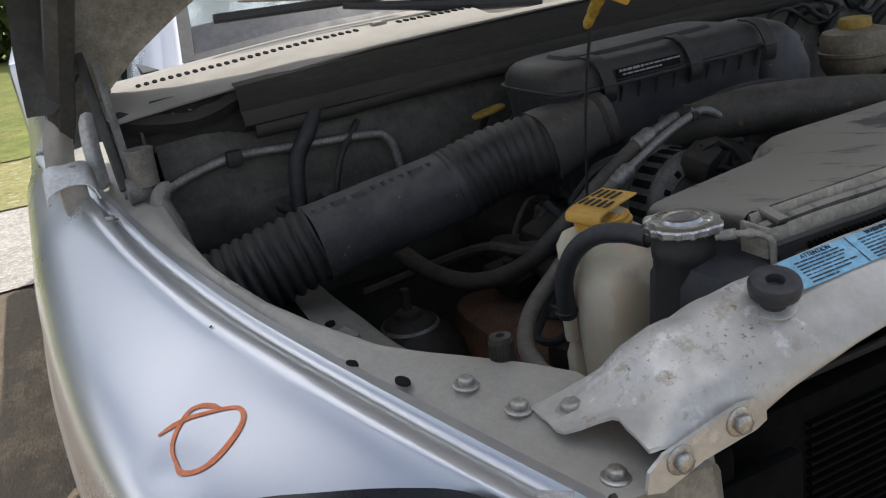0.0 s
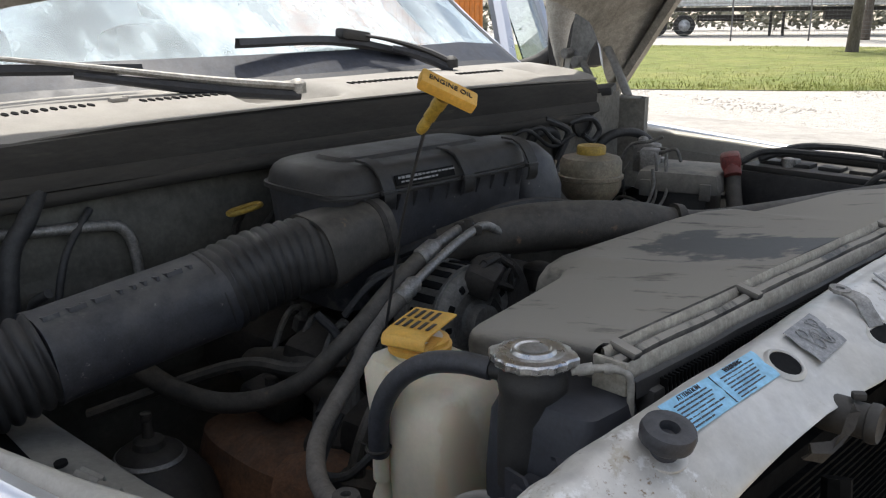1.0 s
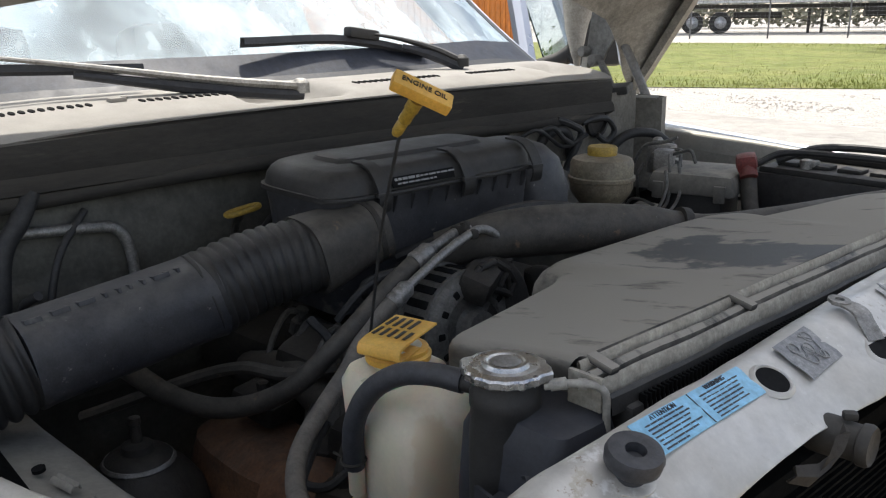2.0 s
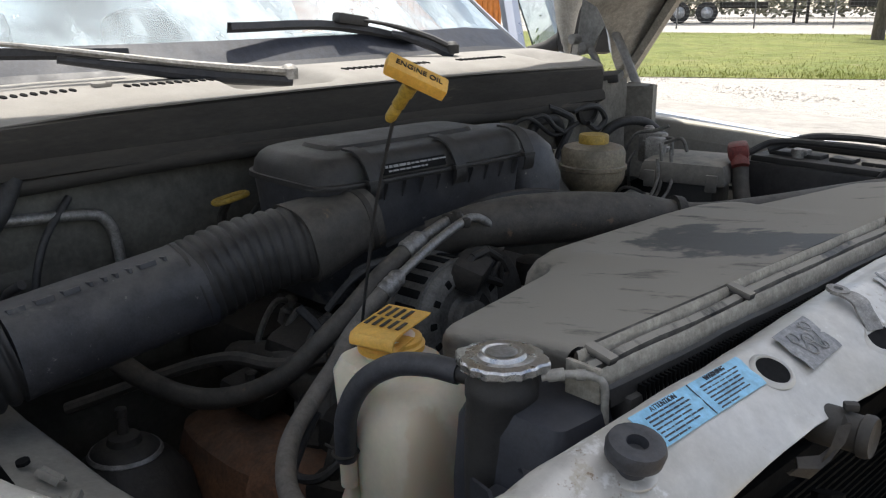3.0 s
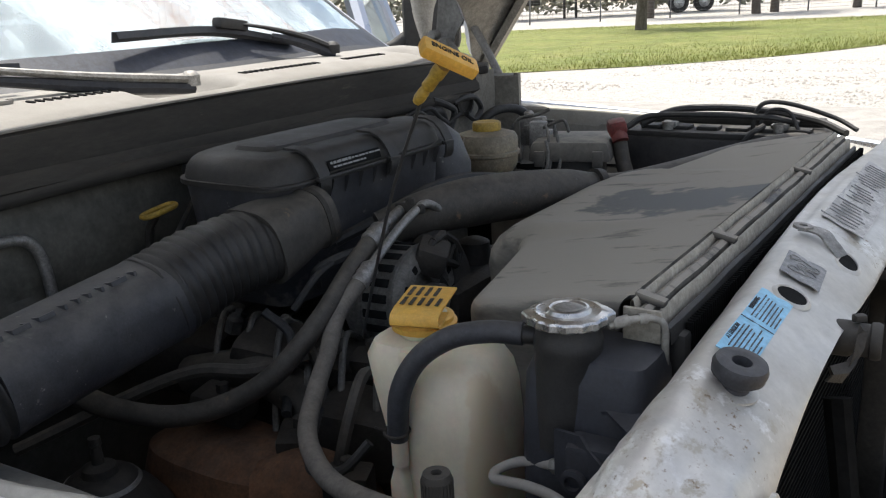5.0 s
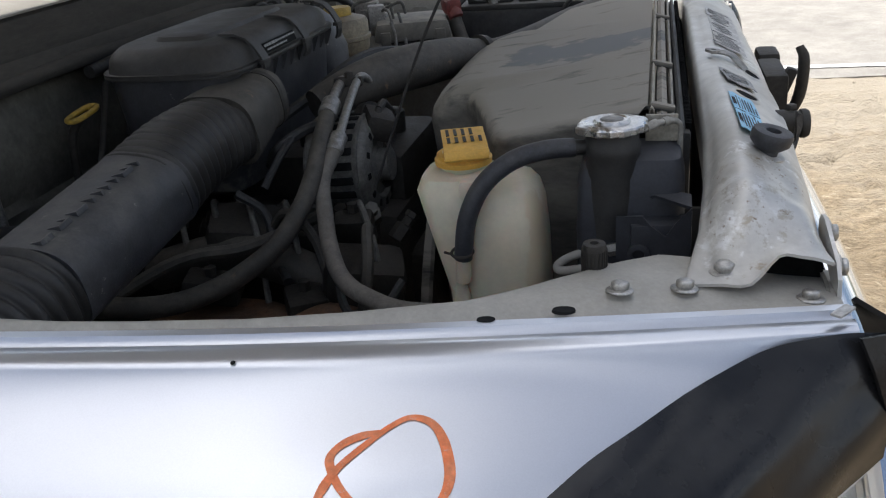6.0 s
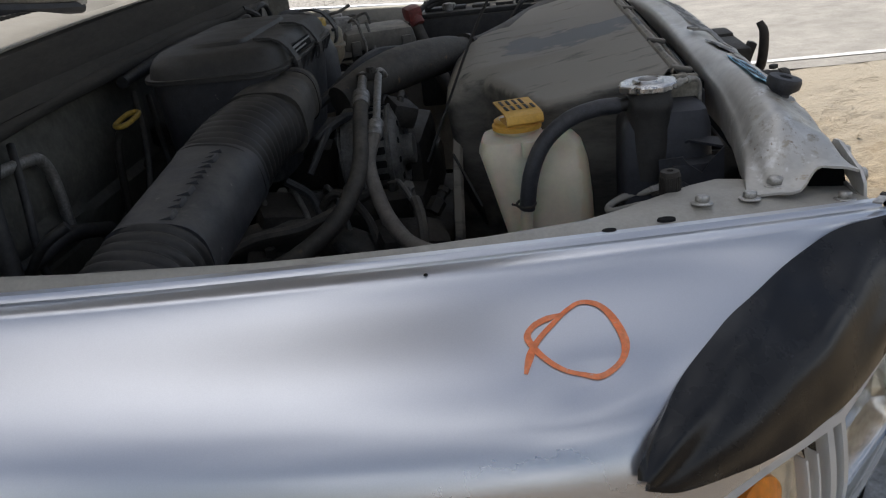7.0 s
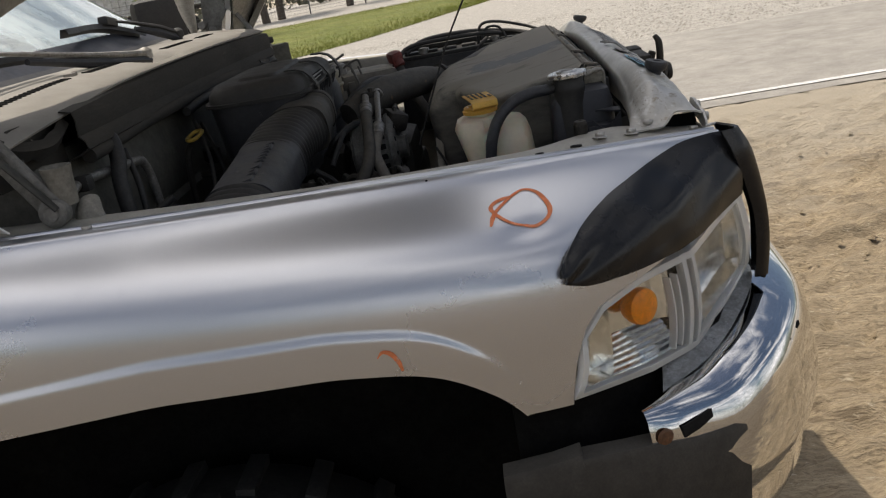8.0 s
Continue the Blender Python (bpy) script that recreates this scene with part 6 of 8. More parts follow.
spart("upper_hose", bm, RUBBER, pipe, "long dusty rubber hose")
bm = bmesh.new()
tube(bm, [(-0.372, 0.106, 1.227), (-0.366, 0.116, 1.225)], [0.0275, 0.0275], 18, 3)
spart("hose_clamp", bm, DARKMETAL, pipe)
for pts, r in (([(-0.60, -0.20, 1.20), (-0.56, -0.15, 1.225), (-0.525, -0.09, 1.252), (-0.50, -0.03, 1.258), (-0.46, 0.02, 1.25)], 0.008),
               ([(-0.585, -0.26, 1.16), (-0.56, -0.28, 1.19), (-0.53, -0.24, 1.205), (-0.52, -0.19, 1.19), (-0.53, -0.16, 1.16)], 0.007),
               ([(-0.44, -0.43, 1.10), (-0.43, -0.46, 1.07), (-0.41, -0.48, 1.06), (-0.38, -0.47, 1.065), (-0.36, -0.45, 1.09)], 0.005),
               ([(-0.60, -0.34, 1.15), (-0.57, -0.33, 1.12), (-0.55, -0.36, 1.08), (-0.52, -0.40, 1.06)], 0.006),
               ([(-0.56, -0.20, 1.17), (-0.545, -0.24, 1.20), (-0.55, -0.29, 1.19), (-0.57, -0.32, 1.15)], 0.005)):
    bm = bmesh.new()
    tube(bm, pts, r, 8)
    spart("wire_loop", bm, WIRE, engine, "black wiring loop")

# oil dipstick, pulled up and leaning
bm = bmesh.new()
H0, H1 = Vector((-0.268, -0.458, 1.430)), Vector((-0.395, -0.405, 1.18))
tube(bm, [H0, H0.lerp(H1, 0.35) + Vector((-0.006, 0, 0.002)), H0.lerp(H1, 0.7) + Vector((-0.004, 0, 0.0)), H1], 0.0016, 8)
dip = tpart("oil_dipstick", bm, WIRE, None, "thin dipstick rod with a yellow T-shaped handle")
bm = bmesh.new()
ax = (H0 - H1).normalized()
ax = (ax + Vector((0.12, -0.05, 0))).normalized()
HM = frame3(H0, Vector((0.45, 0.72, -0.42)), ax)
lathe(bm, [(0.0035, -0.012), (0.0048, -0.008), (0.0048, 0.0), (0.004, 0.003), (0.0055, 0.005), (0.0052, 0.016), (0.0062, 0.018), (0.0062, 0.028)], HM, 14)
spart("handle_stem", bm, OCHRE, dip)
bm = bmesh.new()
tmp = bmesh.new()
box(tmp, (0, 0, 0.0365), (0.050, 0.017, 0.0105), 0.0025)
merge(bm, tmp, HM)
spart("handle", bm, YELLOW, dip, "yellow T-handle with dark lettering")
ob = lettering("handle_words", "ENGINE OIL", HM @ pose(0, 0, 0.0420), 0.0072, DARKMETAL, dip)
ob.matrix_parent_inverse = Matrix()

# small yellow loop of the transmission dipstick
bm = bmesh.new()
pts = []
ym = frame3((-0.818, -0.300, 1.245), (0.10, 0.95, 0.16), (0.0, 0.0, 1.0))
for k in range(17):
    a = 2 * math.pi * k / 16
    pts.append(ym @ Vector((0.025 * math.copysign(abs(math.cos(a)) ** 0.7, math.cos(a)), 0.010 * math.copysign(abs(math.sin(a)) ** 0.7, math.sin(a)), 0)))
tube(bm, pts, 0.0038, 8, 2)
td = tpart("transmission_dipstick", bm, OCHRE, None, "small dirty yellow dipstick loop")
bm = bmesh.new()
tube(bm, [(-0.822, -0.302, 1.24), (-0.84, -0.305, 1.20), (-0.85, -0.30, 1.05)], 0.006, 8)
spart("dipstick_tube", bm, DARKMETAL, td)

# filter bowl by the near apron
bm = bmesh.new()
fm = pose(-0.664, -0.546, -0.034)
lathe(bm, [(0.088, 0.92), (0.084, 0.965), (0.072, 1.005), (0.055, 1.030), (0.042, 1.040), (0.040, 1.046), (0.034, 1.052), (0.020, 1.056), (0.018, 1.064), (0.012, 1.067), (0.007, 1.068), (0.0055, 1.088), (0.007, 1.090), (0.0065, 1.098), (0.001, 1.100)], fm, 28)
fb = tpart("fuel_filter", bm, DARKMETAL, None, "dark filter bowl with a brass bleed nipple")
bm = bmesh.new()
lathe(bm, [(0.0405, 1.040), (0.043, 1.043), (0.0405, 1.047)], fm, 24)
spart("cap_ring", bm, ALU, fb)
for x, y, turn, ln in ((-0.504, -0.677, 12, 0.034), (-0.470, -0.694, 20, 0.030), (-0.446, -0.680, -35, 0.034)):
    bm = bmesh.new()
    cm = pose(x, y, 1.1015, 0, 0, turn)
    g = [[cm @ Vector((u * ln, v, h)) for u in np.linspace(-0.5, 0.5, 5)] for v, h in ((-0.006, -0.004), (-0.005, -0.001), (-0.0015, 0.0012), (0.0015, -0.0005), (0.0045, 0.0018), (0.006, -0.004))]
    sheet(bm, g, 0.0015)
    spart("apron_clip", bm, APRON, apron_r, "raised folded clip on the apron")
bm = bmesh.new()
lathe(bm, [(0.0065, -0.003), (0.0065, 0.0008), (0.001, 0.0009)], pose(-0.546, -0.687, 1.1015, 8, 0, 0), 16)
spart("apron_hole", bm, VOID, apron_r, "small dark hole in the apron")

# brake reservoir
bm = bmesh.new()
lathe(bm, [(0.030, 1.12), (0.034, 1.165), (0.038, 1.172), (0.052, 1.190), (0.056, 1.200), (0.0565, 1.214), (0.060, 1.216), (0.060, 1.222), (0.0565, 1.224), (0.0565, 1.246), (0.052, 1.254), (0.034, 1.259), (0.028, 1.260)], pose(-0.690, 0.350, 0), 32)
res = tpart("fluid_reservoir", bm, TANKBROWN, None, "stained beige fluid reservoir with a yellow cap")
bm = bmesh.new()
lathe(bm, [(0.026, 1.258), (0.0265, 1.2605), (0.0265, 1.2725), (0.024, 1.2755), (0.001, 1.276)], pose(-0.690, 0.350, 0), 24)
spart("reservoir_cap", bm, OCHRE, res, "dirty yellow screw cap")
bm = bmesh.new()
box(bm, (-0.655, 0.36, 1.135), (0.06, 0.04, 0.05), 0.008)
spart("master_cylinder", bm, DIRTALU, res)
for pts in ([(-0.63, 0.36, 1.15), (-0.60, 0.39, 1.165), (-0.60, 0.42, 1.20), (-0.61, 0.43, 1.23)], [(-0.62, 0.37, 1.14), (-0.585, 0.40, 1.16), (-0.585, 0.44, 1.19), (-0.60, 0.455, 1.245)],
            [(-0.64, 0.40, 1.14), (-0.605, 0.43, 1.17), (-0.615, 0.45, 1.235), (-0.63, 0.47, 1.25), (-0.65, 0.50, 1.24)]):
    bm = bmesh.new()
    tube(bm, pts, 0.003, 8)
    spart("brake_line", bm, DIRTALU, res, "thin bent brake line")
bm = bmesh.new()
box(bm, (-0.66, 0.50, 1.225), (0.035, 0.03, 0.06), 0.004, (0, 0, 20))
box(bm, (-0.67, 0.53, 1.215), (0.05, 0.02, 0.04), 0.004)
tpart("valve_block", bm, ALU, None, "grey metal valve block beside the reservoir")

bm = bmesh.new()
box(bm, (-0.690, 0.535, 1.230), (0.050, 0.030, 0.058), 0.006, (0, 0, 8))
box(bm, (-0.690, 0.518, 1.236), (0.020, 0.012, 0.016), 0.003)
lathe(bm, [(0.010, 1.255), (0.010, 1.266), (0.006, 1.270), (0.001, 1.271)], pose(-0.70, 0.535, 0), 14)
hub = tpart("valve_body", bm, ALU, None, "pale dusty cast valve body on the far inner wing")
for pts, r in (([(-0.737, 0.5, 1.165), (-0.734, 0.5, 1.198), (-0.724, 0.5, 1.231), (-0.703, 0.5, 1.258), (-0.663, 0.5, 1.268), (-0.641, 0.51, 1.278)], 0.0035),
               ([(-0.668, 0.52, 1.240), (-0.645, 0.5, 1.246), (-0.626, 0.5, 1.253), (-0.605, 0.5, 1.258), (-0.600, 0.51, 1.235)], 0.0032),
               ([(-0.660, 0.52, 1.252), (-0.632, 0.51, 1.255), (-0.626, 0.5, 1.245), (-0.623, 0.5, 1.205)], 0.0032),
               ([(-0.709, 0.45, 1.130), (-0.705, 0.45, 1.150), (-0.693, 0.45, 1.163), (-0.67, 0.45, 1.165), (-0.65, 0.46, 1.155)], 0.003),
               ([(-0.715, 0.50, 1.150), (-0.712, 0.49, 1.20), (-0.705, 0.50, 1.225)], 0.003)):
    bm = bmesh.new()
    tube(bm, pts, r, 8)
    spart("brake_line", bm, DIRTALU, hub, "thin bent brake line")
for pts, r in (([(-0.85, 0.49, 1.288), (-0.842, 0.524, 1.295), (-0.842, 0.562, 1.29), (-0.842, 0.586, 1.264), (-0.845, 0.564, 1.245), (-0.85, 0.54, 1.258)], 0.006),
               ([(-0.85, 0.413, 1.303), (-0.84, 0.445, 1.29), (-0.835, 0.469, 1.273), (-0.84, 0.454, 1.235), (-0.85, 0.44, 1.20)], 0.007),
               ([(-0.85, 0.36, 1.285), (-0.835, 0.385, 1.29), (-0.83, 0.41, 1.268), (-0.835, 0.44, 1.255), (-0.85, 0.47, 1.25)], 0.005)):
    bm = bmesh.new()
    tube(bm, pts, r, 8)
    spart("harness_loop", bm, WIRE, hub, "black wiring loop at the firewall")

# fuse box, batteries, cables
bm = bmesh.new()
FM = pose(-0.592, 0.520, 1.145, 0, 0, 16)
tmp = bmesh.new()
box(tmp, (0, 0, 0.0), (0.110, 0.13, 0.09), 0.01)
merge(bm, tmp, FM)
fuse = tpart("fuse_box", bm, PLASTIC, None, "black fuse box with a dusty grey lid")
bm = bmesh.new()
tmp = bmesh.new()
box(tmp, (0, 0, 0.062), (0.160, 0.160, 0.038), 0.010, taper=0.90)
for k in (-1, 1):
    box(tmp, (0.055 * k, -0.081, 0.050), (0.02, 0.008, 0.03), 0.002)
merge(bm, tmp, FM)
spart("lid", bm, LITLID, fuse, "dusty grey lid")
bm = bmesh.new()
box(bm, (-0.33, 0.645, 1.125), (0.36, 0.17, 0.20), 0.008)
battery = tpart("battery", bm, BATTERY, None, "black truck battery with dusty top")
bm = bmesh.new()
box(bm, (-0.33, 0.645, 1.228), (0.35, 0.16, 0.014), 0.004)
for k in range(6):
    box(bm, (-0.465 + k * 0.054, 0.61, 1.238), (0.04, 0.035, 0.008), 0.003)
box(bm, (-0.33, 0.685, 1.243), (0.33, 0.022, 0.016), 0.004)
spart("battery_top", bm, PLASTIC, battery)
for x, y in ((-0.43, 0.59), (-0.23, 0.60)):
    bm = bmesh.new()
    lathe(bm, [(0.010, 1.235), (0.010, 1.25), (0.006, 1.252)], pose(x, y, 0), 14)
    box(bm, (x, y + 0.012, 1.243), (0.03, 0.02, 0.012), 0.003)
    spart("terminal", bm, ALU, battery, "grey lead battery clamp")
bm = bmesh.new()
box(bm, (-0.506, 0.522, 1.246), (0.036, 0.040, 0.032), 0.011, (6, -10, 30))
tube(bm, [(-0.506, 0.52, 1.25), (-0.500, 0.517, 1.235), (-0.494, 0.512, 1.222)], [0.016, 0.0155, 0.0155], 12)
red = tpart("terminal_cover", bm, REDCAP, None, "dusty red rubber terminal cover")
bm = bmesh.new()
tube(bm, [(-0.505, 0.53, 1.225), (-0.485, 0.505, 1.18), (-0.455, 0.48, 1.12), (-0.43, 0.47, 1.07)], 0.0148, 12)
spart("cable", bm, RUBBER, red, "thick dusty battery cable")
bm = bmesh.new()
for pts, r in (([(-0.50, 0.545, 1.24), (-0.46, 0.57, 1.262), (-0.36, 0.58, 1.266), (-0.25, 0.60, 1.262), (-0.20, 0.62, 1.25)], 0.006),
               ([(-0.48, 0.58, 1.245), (-0.42, 0.63, 1.268), (-0.30, 0.66, 1.268), (-0.18, 0.66, 1.25), (-0.12, 0.62, 1.235)], 0.007),
               ([(-0.275, 0.60, 1.23), (-0.272, 0.598, 1.265), (-0.255, 0.60, 1.288), (-0.21, 0.61, 1.285), (-0.14, 0.62, 1.262), (-0.10, 0.60, 1.245)], 0.004),
               ([(-0.27, 0.59, 1.225), (-0.25, 0.60, 1.272), (-0.215, 0.605, 1.272), (-0.195, 0.60, 1.24)], 0.0035),
               ([(-0.30, 0.555, 1.19), (-0.27, 0.56, 1.235), (-0.25, 0.58, 1.25)], 0.005)):
    bm = bmesh.new()
    tube(bm, pts, r, 8)
    spart("battery_cable", bm, WIRE, battery, "loose black battery cable")

# ---- firewall, cowl, seal ----
bm = bmesh.new()
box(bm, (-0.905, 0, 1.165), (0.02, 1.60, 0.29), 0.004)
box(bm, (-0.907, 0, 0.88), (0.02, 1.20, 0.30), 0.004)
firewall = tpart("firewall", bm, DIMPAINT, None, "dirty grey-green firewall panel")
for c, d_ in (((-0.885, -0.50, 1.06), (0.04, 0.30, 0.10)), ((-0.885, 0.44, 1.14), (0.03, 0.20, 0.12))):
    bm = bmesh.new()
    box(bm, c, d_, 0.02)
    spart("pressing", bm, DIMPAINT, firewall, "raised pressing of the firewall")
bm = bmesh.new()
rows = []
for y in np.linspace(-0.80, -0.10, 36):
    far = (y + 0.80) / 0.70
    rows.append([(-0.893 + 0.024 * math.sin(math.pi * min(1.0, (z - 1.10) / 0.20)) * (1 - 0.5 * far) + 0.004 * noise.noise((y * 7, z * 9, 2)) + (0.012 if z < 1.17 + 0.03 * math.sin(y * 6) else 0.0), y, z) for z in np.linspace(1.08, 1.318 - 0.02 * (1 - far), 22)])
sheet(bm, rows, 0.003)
spart("dash_panel", bm, DASHPANEL, firewall, "dirty beige-grey curved panel under the cowl, in the shaded tone")
bm = bmesh.new()
rows = [[(-0.872 + 0.004 * noise.noise((y * 9, z * 11, 8)) - 0.05 * max(0.0, (y - 0.60) / 0.1) ** 2 * 0.1, y, z) for z in np.linspace(1.12, 1.338, 9)] for y in np.linspace(0.30, 0.70, 16)]
sheet(bm, rows, 0.003)
spart("dash_panel", bm, PALEPANEL, firewall, "dusty beige panel beside the brake reservoir, in the lit tone")
bm = bmesh.new()
lathe(bm, [(0.034, 0), (0.034, 0.008), (0.026, 0.010), (0.024, 0.003), (0.001, 0.003)], frame3((-0.868, 0.555, 1.285), (0, 1, 0), (1, 0, 0)), 20)
spart("grommet", bm, PLASTIC, firewall, "round rubber grommet")
for y in (0.25, 0.40):
    bm = bmesh.new()
    lathe(bm, [(0.045, 0), (0.045, 0.01), (0.03, 0.014), (0.028, 0.004), (0.001, 0.004)], frame3((-0.895, y, 1.22), (0, 1, 0), (1, 0, 0)), 20)
    spart("grommet", bm, PLASTIC, firewall, "round rubber grommet")
bm = bmesh.new()
tube(bm, [(-0.87, -0.81, 1.225), (-0.86, -0.79, 1.243), (-0.86, -0.73, 1.259), (-0.86, -0.68, 1.263), (-0.86, -0.574, 1.254), (-0.86, -0.49, 1.247), (-0.86, -0.463, 1.238), (-0.858, -0.450, 1.205), (-0.855, -0.447, 1.13)], 0.0075, 10)
spart("heater_pipe", bm, ALU, firewall, "bent bare metal heater pipe")
bm = bmesh.new()
box(bm, (-0.855, -0.70, 1.262), (0.024, 0.024, 0.024), 0.006)
spart("pipe_clip", bm, PLASTIC, firewall)
for pts, r, nm in (([(-0.885, -0.556, 1.312), (-0.86, -0.566, 1.305), (-0.845, -0.588, 1.274), (-0.84, -0.615, 1.233), (-0.83, -0.63, 1.14)], 0.0125, "heater_hose"),
                   ([(-0.87, -0.66, 1.18), (-0.84, -0.60, 1.15), (-0.82, -0.52, 1.16), (-0.82, -0.42, 1.13)], 0.010, "heater_hose"), ([(-0.87, 0.20, 1.26), (-0.85, 0.10, 1.29), (-0.845, -0.05, 1.292), (-0.85, -0.22, 1.282)], 0.009, "heater_hose"),
                   ([(-0.85, -0.19, 1.26), (-0.80, -0.30, 1.20), (-0.78, -0.38, 1.12)], 0.004, "cable"), ([(-0.86, -0.12, 1.24), (-0.81, -0.22, 1.19), (-0.79, -0.24, 1.10)], 0.004, "cable"),
                   ([(-0.87, -0.50, 1.27), (-0.84, -0.55, 1.22), (-0.83, -0.57, 1.14), (-0.82, -0.55, 1.06)], 0.005, "cable"), ([(-0.84, -0.60, 1.13), (-0.80, -0.61, 1.18), (-0.77, -0.60, 1.20)], 0.006, "cable"),
                   ([(-0.86, 0.56, 1.19), (-0.83, 0.60, 1.25), (-0.80, 0.66, 1.255), (-0.77, 0.70, 1.22)], 0.010, "loom"), ([(-0.88, 0.36, 1.20), (-0.86, 0.39, 1.27), (-0.85, 0.44, 1.275), (-0.86, 0.47, 1.22)], 0.010, "loom"),
                   ([(-0.88, 0.30, 1.25), (-0.84, 0.34, 1.29), (-0.84, 0.42, 1.25), (-0.82, 0.47, 1.27)], 0.004, "cable")):
    bm = bmesh.new()
    tube(bm, pts, r, 10)
    spart(nm, bm, WIRE, firewall, "black rubber heater hose" if nm == "heater_hose" else "thin black cable")

# side boxes at both ends of the cowl
bm = bmesh.new()
sheet(bm, [[(-0.935, 0.690, z), (-0.884, 0.716, z), (-0.834, 0.742, z), (-0.846, 0.775, z), (-0.93, 0.79, z)] for z in (1.12, 1.20, 1.27, 1.316, 1.320)], 0.004)
box(bm, (-0.890, 0.742, 1.318), (0.075, 0.060, 0.004), 0.001, (0, 0, 27))
tpart("cowl_side", bm, PALEPANEL, None, "grey body panel at the end of the cowl")
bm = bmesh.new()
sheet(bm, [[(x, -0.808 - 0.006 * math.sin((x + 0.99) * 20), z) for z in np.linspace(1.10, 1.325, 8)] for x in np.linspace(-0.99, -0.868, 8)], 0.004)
tpart("cowl_side", bm, DASHPANEL, None, "dirty body panel at the cowl end, in the shaded tone")

# foam seal band along the cowl's front edge
bm = bmesh.new()
rows = []
for k in range(61):
    y = -0.675 + 1.26 * k / 60
    j = 0.004 * noise.noise((y * 6, 0.3, 0.1))
    xo = -0.012 * (abs(y + 0.05) / 0.63) ** 2
    cr = 0.011 * (1 - (y / 0.65) ** 2)
    rows.append([(-0.885 - xo, y, 1.366 + cr), (-0.866 - xo, y, 1.362 + cr), (-0.862 - xo + j, y, 1.35 + cr), (-0.864 - xo + j, y, 1.325), (-0.857 - xo + 0.5 * j, y, 1.318), (-0.855 - xo, y, 1.305), (-0.870 - xo, y, 1.297), (-0.895 - xo, y, 1.290)])
sheet(bm, rows, 0.002)
cowl_seal = tpart("cowl_seal", bm, SEAL, None, "dusty black cowl seal with long scuffs")
bm = bmesh.new()
rows = []
for p in catmull([(-0.885, -0.665, 1.335), (-0.88, -0.73, 1.318), (-0.885, -0.79, 1.322), (-0.89, -0.842, 1.335)], 6):
    rows.append([p + Vector((0.006, 0, 0.020 + 0.006 * noise.noise((p.y * 45, 0, 0)))), p + Vector((0.014, 0, 0.010)), p + Vector((0.004, 0, -0.002 + 0.009 * noise.noise((p.y * 60, 3, 0))))])
sheet(bm, rows, 0.004)
spart("torn_seal", bm, SEAL, cowl_seal, "torn end of the rubber seal")

# added dark sheet that hides bright ground behind the torn seal
bm = bmesh.new()
sheet(bm, [[(-0.893 + 0.004 * noise.noise((y * 25, z * 20, 1)), y, z) for z in np.linspace(1.29, 1.362 - 0.02 * (y < -0.80), 6)] for y in np.linspace(-0.85, -0.655, 14)], 0.004)
spart("seal_backing", bm, SEAL, cowl_seal, "added dark sheet behind the torn seal")
# soft tube along the foot of the seal
bm = bmesh.new()
tube(bm, [(-0.858 + 0.004 * math.sin(y * 17), y, 1.292 + 0.004 * noise.noise((y * 5, 0, 0)) + 0.010 * (1 - (y / 0.65) ** 2)) for y in np.linspace(-0.66, 0.56, 24)], 0.011, 10, 2)
spart("seal_tube", bm, SEAL, cowl_seal, "dusty hollow rubber tube under the seal")

# cowl grille
def cowl_z(x):
    return float(np.interp(x, [-1.16, -1.06, -1.0, -0.93, -0.885, -0.868], [1.388, 1.394, 1.391, 1.384, 1.374, 1.366]))


def base_x(y):
    return -1.035 - 0.12 * (y / 0.75) ** 2


def cowl_top(t, y):
    """The cowl's surface; t runs from its front edge to the glass."""
    x = -0.868 + (base_x(y) + 0.868) * t
    z = cowl_z(max(x, base_x(y)))
    d = math.exp(-((y + 0.145) / 0.082) ** 8) * math.exp(-((t - 0.42) / 0.30) ** 8)
    d2 = math.exp(-((y - 0.53) / 0.062) ** 6) * math.exp(-((t - 0.42) / 0.24) ** 4)
    z -= 0.030 * d + 0.022 * d2 + 0.024 * min(max((-y - 0.45) / 0.40, 0.0), 1.0) ** 1.5
    z += 0.011 * max(0.0, 1 - (y / 0.65) ** 2) * (1 - 0.6 * t)
    return (x, y, z)


bm = bmesh.new()
rows = []
for k in range(155):
    y = -0.845 + 1.45 * k / 154
    rag = 0.035 * (0.5 + noise.noise((k * 0.9, 3, 1))) if k < 8 else 0.0
    row = [cowl_top(float(t), y - rag * math.sin(9 * float(t))) for t in np.linspace(0, 1, 29)]
    rows.append(row)
sheet(bm, rows, 0.003)
cowl = tpart("cowl_grille", bm, COWL, None, "faded beige plastic cowl grille with slots")
def cowl_frame(t, y):
    """A frame on the cowl's surface, its z along the normal."""
    p, q, r = Vector(cowl_top(t, y)), Vector(cowl_top(t + 0.03, y)), Vector(cowl_top(t, y + 0.01))
    return frame3(p, (p - q), (p - q).cross(r - p))


bm = bmesh.new()
lathe(bm, [(0.02, 0.0042), (0.88, 0.0042), (1.0, 0.0046), (1.06, 0.0038), (1.10, 0.001)], Matrix.Diagonal((0.0100, 0.0038, 1, 1)), 12)
slots, y = [], -0.790
while y < 0.60:
    if not (-0.228 < y < -0.010 or -0.435 < y < -0.372 or 0.40 < y < 0.62 or 0.185 < y < 0.26):
        slots.append(cowl_frame(0.43, y))
    y += 0.0123
pieces("vent_slot", bm, VOID, cowl, slots)
bm = bmesh.new()
box(bm, (-0.968, -0.402, cowl_z(-0.968) + 0.010), (0.016, 0.024, 0.006), 0.002)
